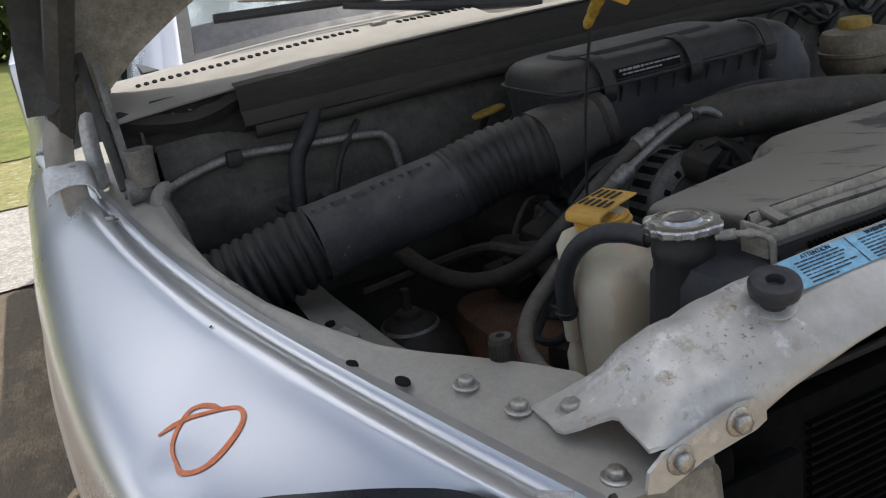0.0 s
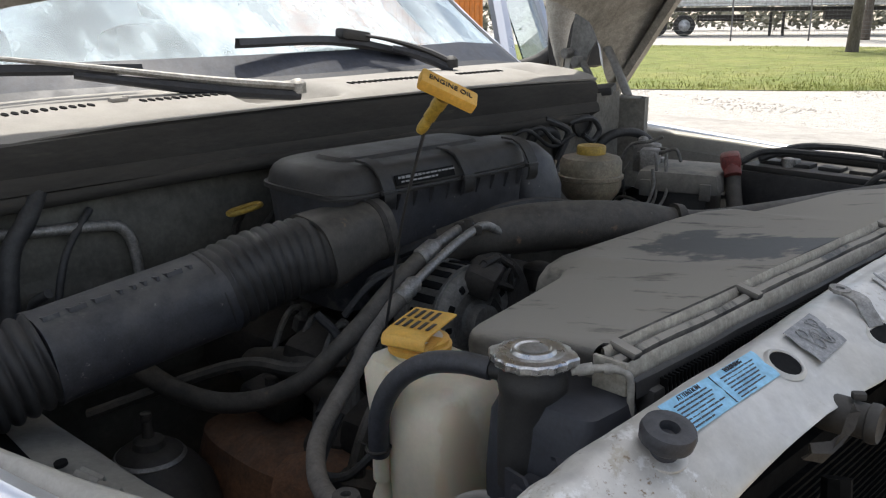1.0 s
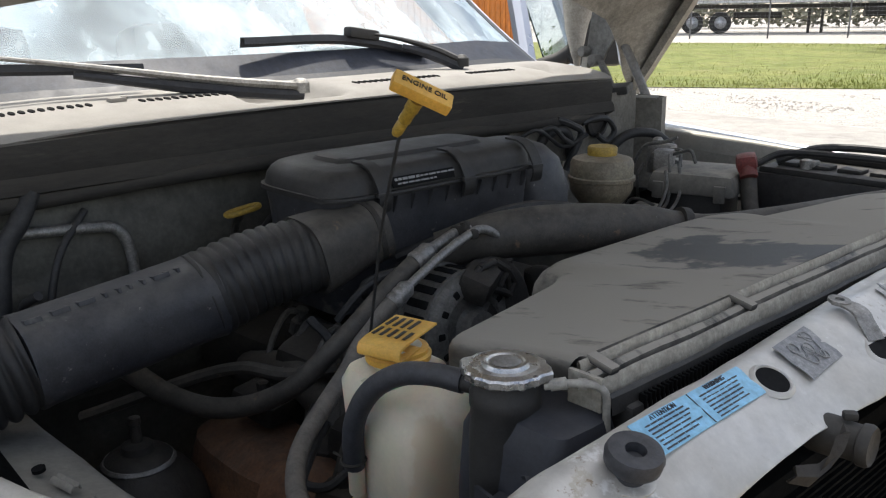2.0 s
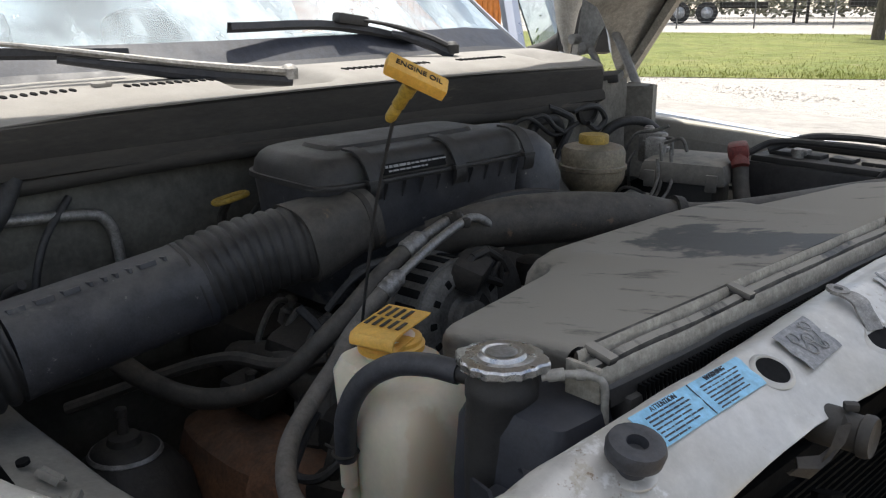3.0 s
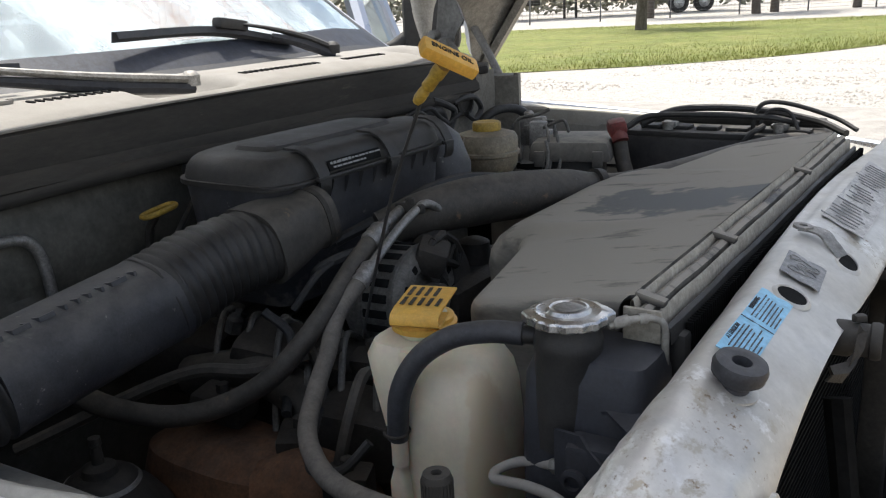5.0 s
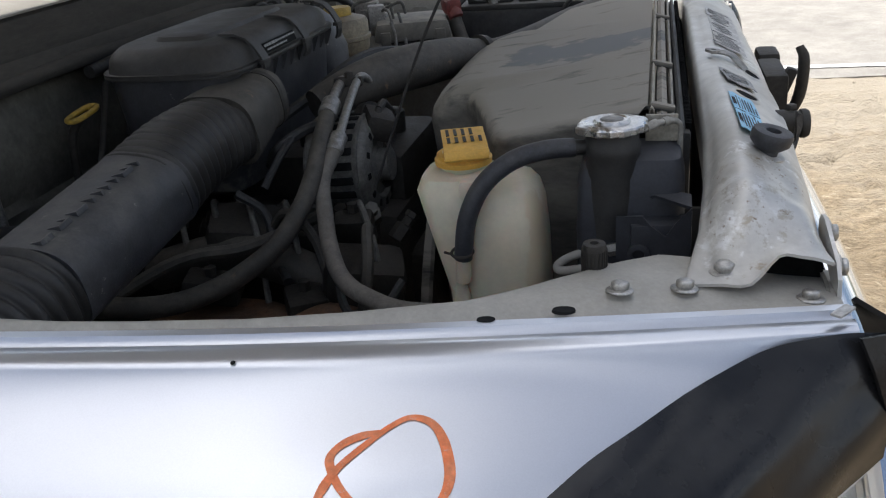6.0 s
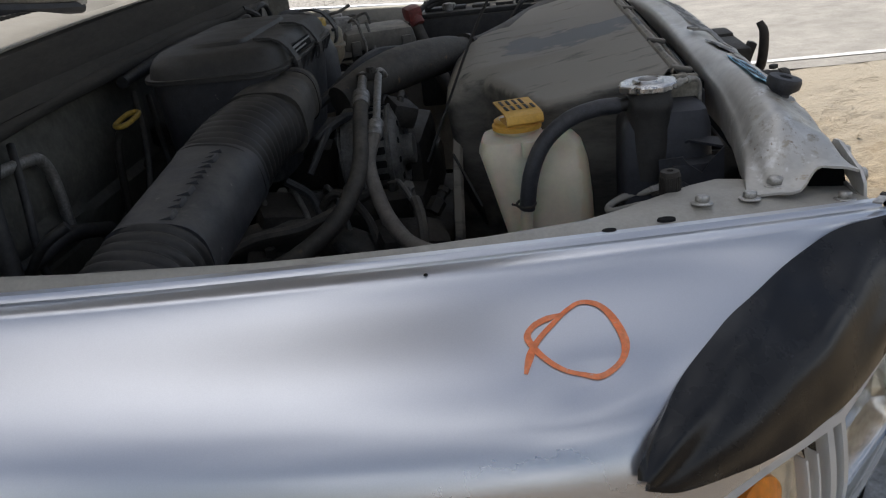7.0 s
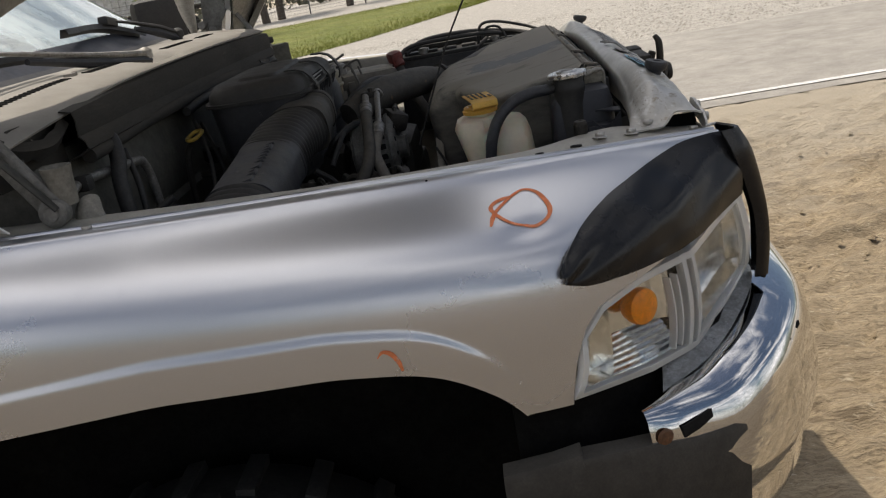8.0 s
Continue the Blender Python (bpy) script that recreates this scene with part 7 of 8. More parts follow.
box(bm, (-0.966, -0.392, cowl_z(-0.966) + 0.012), (0.008, 0.008, 0.006), 0.002)
spart("washer_jet", bm, COWL, cowl, "small washer jet")
bm = bmesh.new()
rows = []
for k in range(9):
    y = -0.80 + k * 0.012
    rows.append([(x + 0.006 * noise.noise((k, x * 30, 2)), y, 1.352 + 0.012 * noise.noise((k * 0.9, x * 22, 5)) + (x + 0.95) * -0.25) for x in np.linspace(-1.04, -0.89, 8)])
sheet(bm, rows, 0.002)
spart("broken_edge", bm, COWL, cowl, "cracked edge of the cowl plastic")
# added dark wall that keeps bright ground from showing under the cowl
bm = bmesh.new()
box(bm, (-1.025, -0.12, 1.225), (0.010, 1.46, 0.27), 0.002)
spart("gap_wall", bm, UNDER, cowl, "added dark wall closing the gap under the cowl")

# wipers
def wiper(name, arm, blade, label):
    bm = bmesh.new()
    tube(bm, arm, [0.012, 0.0125, 0.009, 0.006, 0.0045], 8, 6, 0.6)
    lathe(bm, [(0.014, -0.01), (0.014, 0.006), (0.008, 0.012), (0.004, 0.013)], pose(*arm[0]), 16)
    w = tpart(name, bm, ALU if name == "wiper" else PLASTIC, None, label)
    bm = bmesh.new()
    tube(bm, [Vector(p) + Vector((0.004, 0, -0.014)) for p in arm[:3]], [0.010, 0.012, 0.006], 8, 6, 0.9)
    spart("arm_underside", bm, CLEANRUBBER, w, "black underside of the wiper arm")
    bm = bmesh.new()
    rows = []
    for p in catmull(blade, 8):
        rows.append([p + Vector((0.006, 0, 0.006)), p + Vector((0.004, 0, 0.016)), p + Vector((-0.006, 0, 0.016)), p + Vector((-0.010, 0, 0.0))])
    sheet(bm, rows, 0.002)
    spart("blade", bm, CLEANRUBBER, w, "black wiper blade")
    return w


wiper("wiper", [(-0.940, -0.112, 1.398), (-0.975, -0.25, 1.415), (-1.020, -0.44, 1.446), (-1.06, -0.60, 1.468)], [(-1.035, -0.33, 1.426), (-1.05, -0.48, 1.432), (-1.08, -0.64, 1.438)], "silver wiper arm resting at the base of the windshield")
w2 = wiper("wiper_arm", [(-1.005, 0.305, 1.414), (-1.04, 0.265, 1.438), (-1.075, 0.21, 1.458), (-1.10, 0.14, 1.472)], [(-1.085, -0.128, 1.455), (-1.105, 0.10, 1.451), (-1.085, 0.285, 1.416)], "black wiper arm and blade on the windshield")
bm = bmesh.new()
box(bm, (-1.10, 0.135, 1.470), (0.024, 0.075, 0.020), 0.006, (-8, 0, 5))
spart("arm_bridge", bm, PLASTIC, w2)

# ---- cab: glass, pillars, roof, doors, dashboard ----
def screen_pt(y, t):
    """On the windshield: t 0 at the base, 1 at the roof."""
    return Vector((base_x(y) - 0.012 - 0.75 * t + 0.19 * t * t, y * (1 - 0.26 * t + 0.14 * t * t), 1.392 - 0.09 * max(0, abs(y) - 0.5) + (0.53 + 0.04 * max(0, abs(y) - 0.5)) * t))


bm = bmesh.new()
sheet(bm, [[screen_pt(y, t) for t in np.linspace(0, 1, 13)] for y in np.linspace(-0.69, 0.69, 31)], 0.005)
glass_ob = tpart("windshield", bm, FRONTGLASS, None, "dusty windshield reflecting the bright sky")
glass_ob.visible_shadow = False
bm = bmesh.new()
sheet(bm, [[screen_pt(y, t) + Vector((0.004, 0, 0.004)) for t in (-0.01, 0.015)] for y in np.linspace(-0.695, 0.695, 25)], 0.004)
for s in (-1, 1):
    sheet(bm, [[screen_pt(s * y, t) + Vector((0.005, 0, 0.004)) for y in (0.675, 0.697)] for t in np.linspace(0, 1, 9)], 0.004)
frit = bmesh.new()
sheet(frit, [[screen_pt(y, t) + Vector((0.004, 0, 0.004)) for t in (0.016, 0.036, 0.085 + 0.012 * (abs(y) / 0.69) ** 4)] for y in np.linspace(-0.674, 0.674, 25)], 0.002)
spart("glass_border", frit, FRIT, glass_ob, "black painted border along the foot of the glass")
spart("screen_seal", bm, CLEANRUBBER, glass_ob)
for s in (-1, 1):
    bm = bmesh.new()
    rows = []
    for t in np.linspace(-0.05, 1.0, 10):
        p = screen_pt(s * 0.695, t)
        rows.append([p + Vector((0.006, 0, 0.002)), p + Vector((0.003, s * 0.008, 0.004)), p + Vector((-0.03, s * 0.03, 0.0)), p + Vector((-0.10, s * 0.075, -0.02)), p + Vector((-0.16, s * 0.085, -0.04)), p + Vector((-0.14, s * 0.02, -0.06))])
    sheet(bm, rows, 0.004)
    tpart("windshield_pillar", bm, PAINT, None, "silver windshield pillar")
bm = bmesh.new()
rows = []
for x, z in ((-1.74, 1.915), (-1.80, 1.945), (-1.95, 1.965), (-2.3, 1.965), (-2.55, 1.945), (-2.62, 1.90)):
    rows.append([(x, y, z - 0.04 * (abs(y) / 0.66) ** 4) for y in np.linspace(-0.68, 0.68, 13)])
sheet(bm, rows, 0.03)
tpart("roof", bm, PAINT, None, "silver cab roof")
for s in (-1, 1):
    bm = bmesh.new()
    rows = []
    for x in np.linspace(-2.45, -1.375, 10):
        rows.append([(x, s * y, z) for y, z in ((0.90, 1.335), (0.94, 1.30), (0.985, 1.22), (1.0, 1.08), (1.0, 0.85), (0.985, 0.60), (0.96, 0.48))])
    swing = Matrix.Translation((-1.39, 0.95, 0)) @ Matrix.Rotation(radians(-58), 4, "Z") @ Matrix.Translation((1.39, -0.95, 0)) if s > 0 else Matrix()
    sheet(bm, [[swing @ Vector(p) for p in r] for r in rows], 0.02)
    door = tpart("door", bm, PAINT, None, "silver front door standing open" if s > 0 else "silver front door")
    bm = bmesh.new()
    rows = [[(x, s * (0.93 - 0.20 * t), 1.33 + 0.56 * t) for t in np.linspace(0, 1, 5)] for x in (-2.40, -1.9, -1.72 + 0.0)]
    sheet(bm, [[swing @ Vector(p) for p in r] for r in rows], 0.005)
    g = spart("side_window", bm, SCREEN, door, "tinted side glass")
    g.visible_shadow = False
    bm = bmesh.new()
    tube(bm, [swing @ Vector(p) for p in ((-1.40, s * 0.93, 1.33), (-1.58, s * 0.84, 1.62), (-1.75, s * 0.74, 1.88), (-2.40, s * 0.73, 1.90), (-2.42, s * 0.93, 1.33))], 0.028, 8, 4)
    spart("window_frame", bm, PAINT, door, "silver window frame")
    bm = bmesh.new()
    rows = [[(x, s * y, z) for y, z in ((0.66, 1.92), (0.74, 1.86), (0.92, 1.36))] for x in (-2.62, -2.45)]
    sheet(bm, rows, 0.03)
    tpart("rear_pillar", bm, PAINT, None, "silver rear cab pillar")
bm = bmesh.new()
MS = Matrix.Translation((-1.39, 0.95, 0)) @ Matrix.Rotation(radians(-58), 4, "Z") @ Matrix.Translation((1.39, -0.95, 0))
tmp = bmesh.new()
box(tmp, (-1.56, 1.10, 1.43), (0.09, 0.17, 0.17), 0.03)
merge(bm, tmp, MS)
tube(bm, [MS @ Vector(p) for p in ((-1.54, 0.93, 1.34), (-1.55, 0.99, 1.36), (-1.56, 1.05, 1.40))], 0.025, 10)
tpart("door_mirror", bm, PLASTIC, None, "black door mirror on the open door")
bm = bmesh.new()
box(bm, (-2.62, 0, 1.18), (0.05, 1.86, 1.45), 0.02)
tpart("cab_back", bm, PAINT, None, "silver rear wall of the cab")
bm = bmesh.new()
box(bm, (-1.95, 0, 0.52), (1.35, 1.80, 0.10), 0.01)
tpart("cab_floor", bm, UNDER, None, "dark cab floor")
bm = bmesh.new()
rows = []
for x, z in ((-1.13, 1.375), (-1.30, 1.395), (-1.48, 1.40), (-1.58, 1.385), (-1.62, 1.34), (-1.60, 1.10), (-1.50, 0.85)):
    rows.append([(x - 0.05 * (y / 0.7) ** 2, y, z + (0.03 * math.exp(-((y - 0.38) / 0.2) ** 4) if x < -1.4 else 0)) for y in np.linspace(-0.76, 0.76, 17)])
sheet(bm, rows, 0.02)
dash = tpart("dashboard", bm, DASH, None, "grey dashboard under the windshield")
bm = bmesh.new()
for y0 in (-0.42, 0.12):
    for k in range(16):
        box(bm, (-1.22, y0 + k * 0.016, 1.392), (0.05, 0.006, 0.004), 0)
spart("defrost_vents", bm, VOID, dash)
for y in (-0.38, 0.38):
    bm = bmesh.new()
    box(bm, (-1.95, y, 0.80), (0.50, 0.50, 0.16), 0.05)
    cs = tpart("cab_seat", bm, DASH, None, "grey cab seat")
    bm = bmesh.new()
    box(bm, (-2.15, y, 1.15), (0.16, 0.50, 0.66), 0.05, (0, -12, 0))
    spart("seat_back", bm, DASH, cs)
    bm = bmesh.new()
    box(bm, (-2.22, y, 1.58), (0.09, 0.26, 0.18), 0.04, (0, -12, 0))
    spart("headrest", bm, DASH, cs)
bm = bmesh.new()
m = frame3((-1.66, 0.38, 1.33), (0, 1, 0), (0.45, 0, 0.9))
tube(bm, [m @ Vector((0.19 * math.cos(a), 0.19 * math.sin(a), 0)) for a in np.linspace(0, 2 * math.pi, 33)], 0.014, 10, 1)
tpart("steering_wheel", bm, PLASTIC, None, "black steering wheel")

# ---- raised hood on its hinges ----
OPEN = radians(50)
HX = Vector((math.cos(OPEN), 0, math.sin(OPEN)))
HN = Vector((-math.sin(OPEN), 0, math.cos(OPEN)))
PIV = Vector((-1.10, 0, 1.300))


def hood_pt(u, y, off):
    """u runs from the rear edge to the front edge; off is up from the hood's skin."""
    return PIV + HX * u + HN * off + Vector((0, y, 0))


def rear_u(y):
    a = abs(y)
    return float(np.interp(a, [0, 0.45, 0.60, 0.742, 0.834, 0.90, 0.94], [0.312, 0.305, 0.28, 0.235, 0.16, 0.075, 0.06]))


def half_width(u):
    return 0.94 - 0.22 * u / 1.22


bm = bmesh.new()
top = []
for k in range(65):
    q = -1 + 2 * k / 64
    r = []
    u0 = rear_u(q * 0.94)
    for t in np.linspace(0, 1, 17):
        u = u0 + (1.22 - 0.08 * q * q - u0) * float(t)
        r.append(hood_pt(u, q * half_width(u), 0.055 - 0.06 * abs(q) ** 5 + 0.02 * math.sin(math.pi * float(t))))
    top.append(r)
sheet(bm, top, 0.018)
hood = tpart("hood", bm, PAINT, None, "silver hood raised above the engine bay")
bm = bmesh.new()
sheet(bm, [[p - HN * 0.03 + Vector((0, -0.02 * (k / 32 - 1), 0)) for p in r] for k, r in enumerate(top)], 0.004)
spart("inner_panel", bm, HOODIN, hood, "dusty brown-grey underside of the hood")
# the grille shell hangs from the hood's front edge
bm = bmesh.new()
rows = []
for k in range(33):
    q = -1 + 2 * k / 32
    u = 1.22 - 0.08 * q * q
    rows.append([hood_pt(u - 0.01 + du, q * half_width(u) * w, 0.055 - 0.06 * abs(q) ** 5 - off) for du, off, w in ((0.0, 0.0, 1.0), (0.03, 0.03, 0.98), (0.035, 0.12, 0.95), (0.02, 0.24, 0.92), (-0.01, 0.33, 0.90))])
sheet(bm, rows, 0.02)
spart("grille_shell", bm, PAINT, hood, "silver grille shell hanging from the hood")
for y in (-0.60, -0.3, 0.0, 0.3, 0.60):
    bm = bmesh.new()
    tube(bm, [hood_pt(rear_u(y) + 0.05, y, 0.02 - 0.05 * (abs(y) / 0.8) ** 4), hood_pt(0.6, y * 0.95, 0.03), hood_pt(1.12, y * 0.9, 0.01)], 0.028, 8, 6)
    spart("hood_brace", bm, BAYPAINT, hood, "silver stamped inner hood brace")
# hanging inner corner that narrows down to the near hinge; its shade is in the dark paint
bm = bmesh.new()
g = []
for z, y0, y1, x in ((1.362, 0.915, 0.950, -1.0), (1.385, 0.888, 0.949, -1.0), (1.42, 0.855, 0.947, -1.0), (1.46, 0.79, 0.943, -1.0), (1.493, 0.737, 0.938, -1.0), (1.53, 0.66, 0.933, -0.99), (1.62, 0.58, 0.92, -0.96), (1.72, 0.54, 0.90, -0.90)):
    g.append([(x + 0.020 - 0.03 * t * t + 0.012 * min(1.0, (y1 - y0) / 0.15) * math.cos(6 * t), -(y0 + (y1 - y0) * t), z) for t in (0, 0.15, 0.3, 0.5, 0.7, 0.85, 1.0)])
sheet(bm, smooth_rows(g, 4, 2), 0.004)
spart("hood_corner", bm, DIMPAINT, hood, "inner rear corner of the hood, shade in its dark colour")
# funnel-shaped corner over the far hinge, pale for the light it catches
bm = bmesh.new()
tube(bm, [(-1.121, 0.800, 1.371), (-1.122, 0.800, 1.390), (-1.124, 0.800, 1.416), (-1.130, 0.806, 1.476), (-1.120, 0.815, 1.56), (-1.07, 0.815, 1.66), (-1.01, 0.81, 1.74)], [0.008, 0.012, 0.020, 0.035, 0.060, 0.085, 0.10], 20, 6, 0.7)
spart("hood_corner", bm, LITHOOD, hood, "funnel-shaped inner corner of the hood in a lit tone")
# near flange takes the dark paint for its shaded underside, the far one HOODIN
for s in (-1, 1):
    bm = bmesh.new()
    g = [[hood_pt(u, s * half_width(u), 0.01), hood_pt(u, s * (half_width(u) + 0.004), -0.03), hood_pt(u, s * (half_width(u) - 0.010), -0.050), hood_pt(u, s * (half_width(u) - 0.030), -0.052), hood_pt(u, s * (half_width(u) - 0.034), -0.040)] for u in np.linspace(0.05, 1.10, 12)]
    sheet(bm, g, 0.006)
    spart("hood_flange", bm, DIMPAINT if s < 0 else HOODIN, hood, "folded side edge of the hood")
bm = bmesh.new()
tube(bm, [(-0.82, -0.858, 1.262), (-0.87, -0.86, 1.33), (-0.93, -0.862, 1.41), (-0.985, -0.864, 1.485)], 0.007, 8, 4, 0.55)
lathe(bm, [(0.009, -0.008), (0.009, 0.008), (0.006, 0.010)], frame3((-0.985, -0.864, 1.485), (1, 0, 0), (0, 1, 0)), 16)
spart("hinge_arm", bm, DIMPAINT, hood, "grey steel hinge arm")
for pts, r in (([(-0.912, 0.80, 1.305), (-0.960, 0.80, 1.390), (-1.003, 0.80, 1.458), (-1.055, 0.80, 1.55)], 0.0150), ([(-0.997, 0.780, 1.325), (-1.024, 0.785, 1.366), (-1.054, 0.79, 1.400)], 0.0115), ([(-1.000, 0.775, 1.352), (-1.030, 0.782, 1.378), (-1.075, 0.79, 1.374)], 0.004)):
    bm = bmesh.new()
    tube(bm, pts, r, 8, 4, 0.5)
    spart("hinge_arm", bm, HINGE, hood, "dusty grey steel hinge arm")
bm = bmesh.new()
prism(bm, [(-1.092, 1.395), (-1.068, 1.378), (-1.040, 1.382), (-1.030, 1.410), (-0.985, 1.475), (-1.01, 1.53), (-1.075, 1.50), (-1.085, 1.43)], Matrix(((1, 0, 0, 0), (0, 0, 1, 0.794), (0, 1, 0, 0), (0, 0, 0, 1))), 0.006)
spart("hinge_plate", bm, HINGE, hood, "grey steel hinge plate")
for x, z, r in ((-1.086, 1.409, 0.0125), (-1.054, 1.390, 0.0140)):
    bm = bmesh.new()
    lathe(bm, [(r, -0.010), (r, 0.012), (r * 0.85, 0.015), (r * 0.4, 0.016)], frame3((x, 0.785, z), (1, 0, 0), (0, -1, 0)), 20)
    spart("hinge_knuckle", bm, HINGE, hood, "round hinge knuckle")
bm = bmesh.new()
sheet(bm, [[(-1.103, 0.790, 1.325), (-1.085, 0.786, 1.325)], [(-1.102, 0.790, 1.352), (-1.082, 0.786, 1.352)], [(-1.096, 0.790, 1.405), (-1.076, 0.786, 1.405)]], 0.012)
spart("hinge_post", bm, APRON, hood, "pale grey hinge post")
bm = bmesh.new()
sheet(bm, smooth_rows([[(-1.075, 0.905, 1.405), (-1.020, 0.880, 1.352), (-0.985, 0.872, 1.395)], [(-1.068, 0.905, 1.43), (-1.020, 0.885, 1.40), (-0.975, 0.875, 1.42)], [(-1.05, 0.905, 1.47), (-1.00, 0.890, 1.45), (-0.95, 0.88, 1.455)]], 3, 3), 0.010)
spart("hood_flange", bm, LITHOOD, hood, "pale rounded end of the hood's side flange")
bm = bmesh.new()
box(bm, (-0.915, 0.665, 1.338), (0.085, 0.12, 0.018), 0.006, (0, -6, 30))
box(bm, (-0.935, 0.635, 1.343), (0.05, 0.05, 0.022), 0.008, (4, 8, -12))
spart("rubber_pad", bm, PLASTIC, hood, "dusty black pad at the hinge")
# near hinge base and loose trim behind the fender
bm = bmesh.new()
box(bm, (-0.945, -0.922, 1.246), (0.055, 0.036, 0.058), 0.004, (0, 0, 4))
hb = tpart("hinge_base", bm, BAYPAINT, None, "grey hinge base on the fender, its sunlit top in white")
# white paint stands for the sun on the plate's top
bm = bmesh.new()
sheet(bm, smooth_rows([[(-0.988, -0.956, 1.262), (-0.988, -0.951, 1.284), (-0.988, -0.925, 1.2845), (-0.988, -0.897, 1.284), (-0.986, -0.890, 1.270)],
                       [(-0.955, -0.957, 1.262), (-0.955, -0.952, 1.284), (-0.955, -0.925, 1.2865), (-0.955, -0.897, 1.285), (-0.953, -0.889, 1.266)],
                       [(-0.918, -0.957, 1.258), (-0.918, -0.951, 1.280), (-0.918, -0.925, 1.2835), (-0.912, -0.898, 1.281), (-0.908, -0.890, 1.258)],
                       [(-0.890, -0.958, 1.246), (-0.893, -0.952, 1.262), (-0.897, -0.926, 1.270), (-0.888, -0.899, 1.266), (-0.872, -0.891, 1.248)]], 4, 4), 0.0025)
spart("top_plate", bm, LITWHITE, hb, "top plate, white for the sun on it")
bm = bmesh.new()
sheet(bm, smooth_rows([[(-1.02, -0.951, 1.28), (-1.015, -0.930, 1.278), (-1.02, -0.908, 1.28)], [(-1.02, -0.941, 1.33), (-1.008, -0.918, 1.33), (-1.02, -0.898, 1.33)], [(-1.02, -0.930, 1.352), (-1.012, -0.912, 1.356), (-1.02, -0.894, 1.352)], [(-1.02, -0.915, 1.366), (-1.02, -0.905, 1.366), (-1.02, -0.896, 1.362)]], 4, 4), 0.006)
spart("hinge_pocket", bm, BAYPAINT, hb, "grey rounded hinge pocket")
# this panel's colour is raised to make up for its shade
bm = bmesh.new()
sheet(bm, smooth_rows([[(-0.99, -0.889, 1.225), (-0.985, -0.880, 1.225), (-0.99, -0.868, 1.228)], [(-0.99, -0.893, 1.29), (-0.982, -0.880, 1.29), (-0.99, -0.868, 1.29)], [(-0.99, -0.889, 1.335), (-0.984, -0.878, 1.335), (-0.99, -0.866, 1.335)], [(-0.99, -0.882, 1.352), (-0.988, -0.874, 1.355), (-0.99, -0.866, 1.352)]], 4, 4), 0.005)
spart("inner_panel", bm, LITWHITE, hb, "cream inner panel beside the hinge")
bm = bmesh.new()
sheet(bm, [[(-0.965, -0.852, 1.345), (-0.965, -0.842, 1.343)], [(-0.955, -0.846, 1.29), (-0.955, -0.834, 1.29)], [(-0.945, -0.838, 1.222), (-0.945, -0.824, 1.222)]], 0.006)
spart("hinge_strut", bm, DIMPAINT, hb, "dark upright hinge strut")
for p in ((-0.94, -0.915, 1.2825), (-0.775, -0.888, 1.236)):
    fasten(hex_bolt("bolt", p, (0, 0, 1), None, 0.0070, 0.0105), hb)
bm = bmesh.new()
tube(bm, [(-0.800, -0.800, 1.258), (-0.800, -0.812, 1.254), (-0.800, -0.820, 1.235), (-0.795, -0.812, 1.20), (-0.790, -0.806, 1.16)], [0.010, 0.016, 0.021, 0.023, 0.022], 12, 6, 0.7)
spart("drain_tube", bm, HOODIN, hb, "pale plastic drain tube")
bm = bmesh.new()
rows = []
for k in range(9):
    q = k / 8
    c = Vector((-0.930, -0.846, 1.420)).lerp(Vector((-0.832, -0.846, 1.260)), q)
    w = 0.014 + 0.003 * q
    up = Vector((0.85, 0, 0.52))
    rows.append([c + up * w + Vector((0, 0.006, 0)), c + up * w, c + up * w * 0.7 + Vector((0, -0.004, 0)), c - up * w * 0.7 + Vector((0, -0.004, 0)), c - up * w, c - up * w + Vector((0, 0.006, 0))])
sheet(bm, rows, 0.003)
arm = spart("base_arm", bm, HINGE, hb, "grey flat hinge arm")
bm = bmesh.new()
lathe(bm, [(0.019, -0.010), (0.019, 0.006), (0.017, 0.008), (0.010, 0.009), (0.009, 0.013), (0.001, 0.0135)], frame3((-0.830, -0.848, 1.257), (1, 0, 0), (0, -1, 0)), 24)
spart("pivot", bm, HINGE, hb, "round hinge pivot")

bm = bmesh.new()
lathe(bm, [(0.017, 1.262), (0.0185, 1.30), (0.020, 1.312), (0.018, 1.313), (0.016, 1.30), (0.014, 1.27)], pose(-0.822, -0.828, 0), 20)
spart("spring_cup", bm, PALEPANEL, hb, "dusty grey cup behind the hinge pivot")

# cargo bed behind the cab
bm = bmesh.new()
for s in (-1, 1):
    box(bm, (-4.0, s * 0.975, 0.98), (2.68, 0.07, 0.74), 0.03)
box(bm, (-4.0, 0, 0.72), (2.68, 1.86, 0.05), 0.01)
box(bm, (-5.32, 0, 1.02), (0.06, 1.86, 0.62), 0.02)
tpart("cargo_bed", bm, PAINT, None, "silver cargo bed")

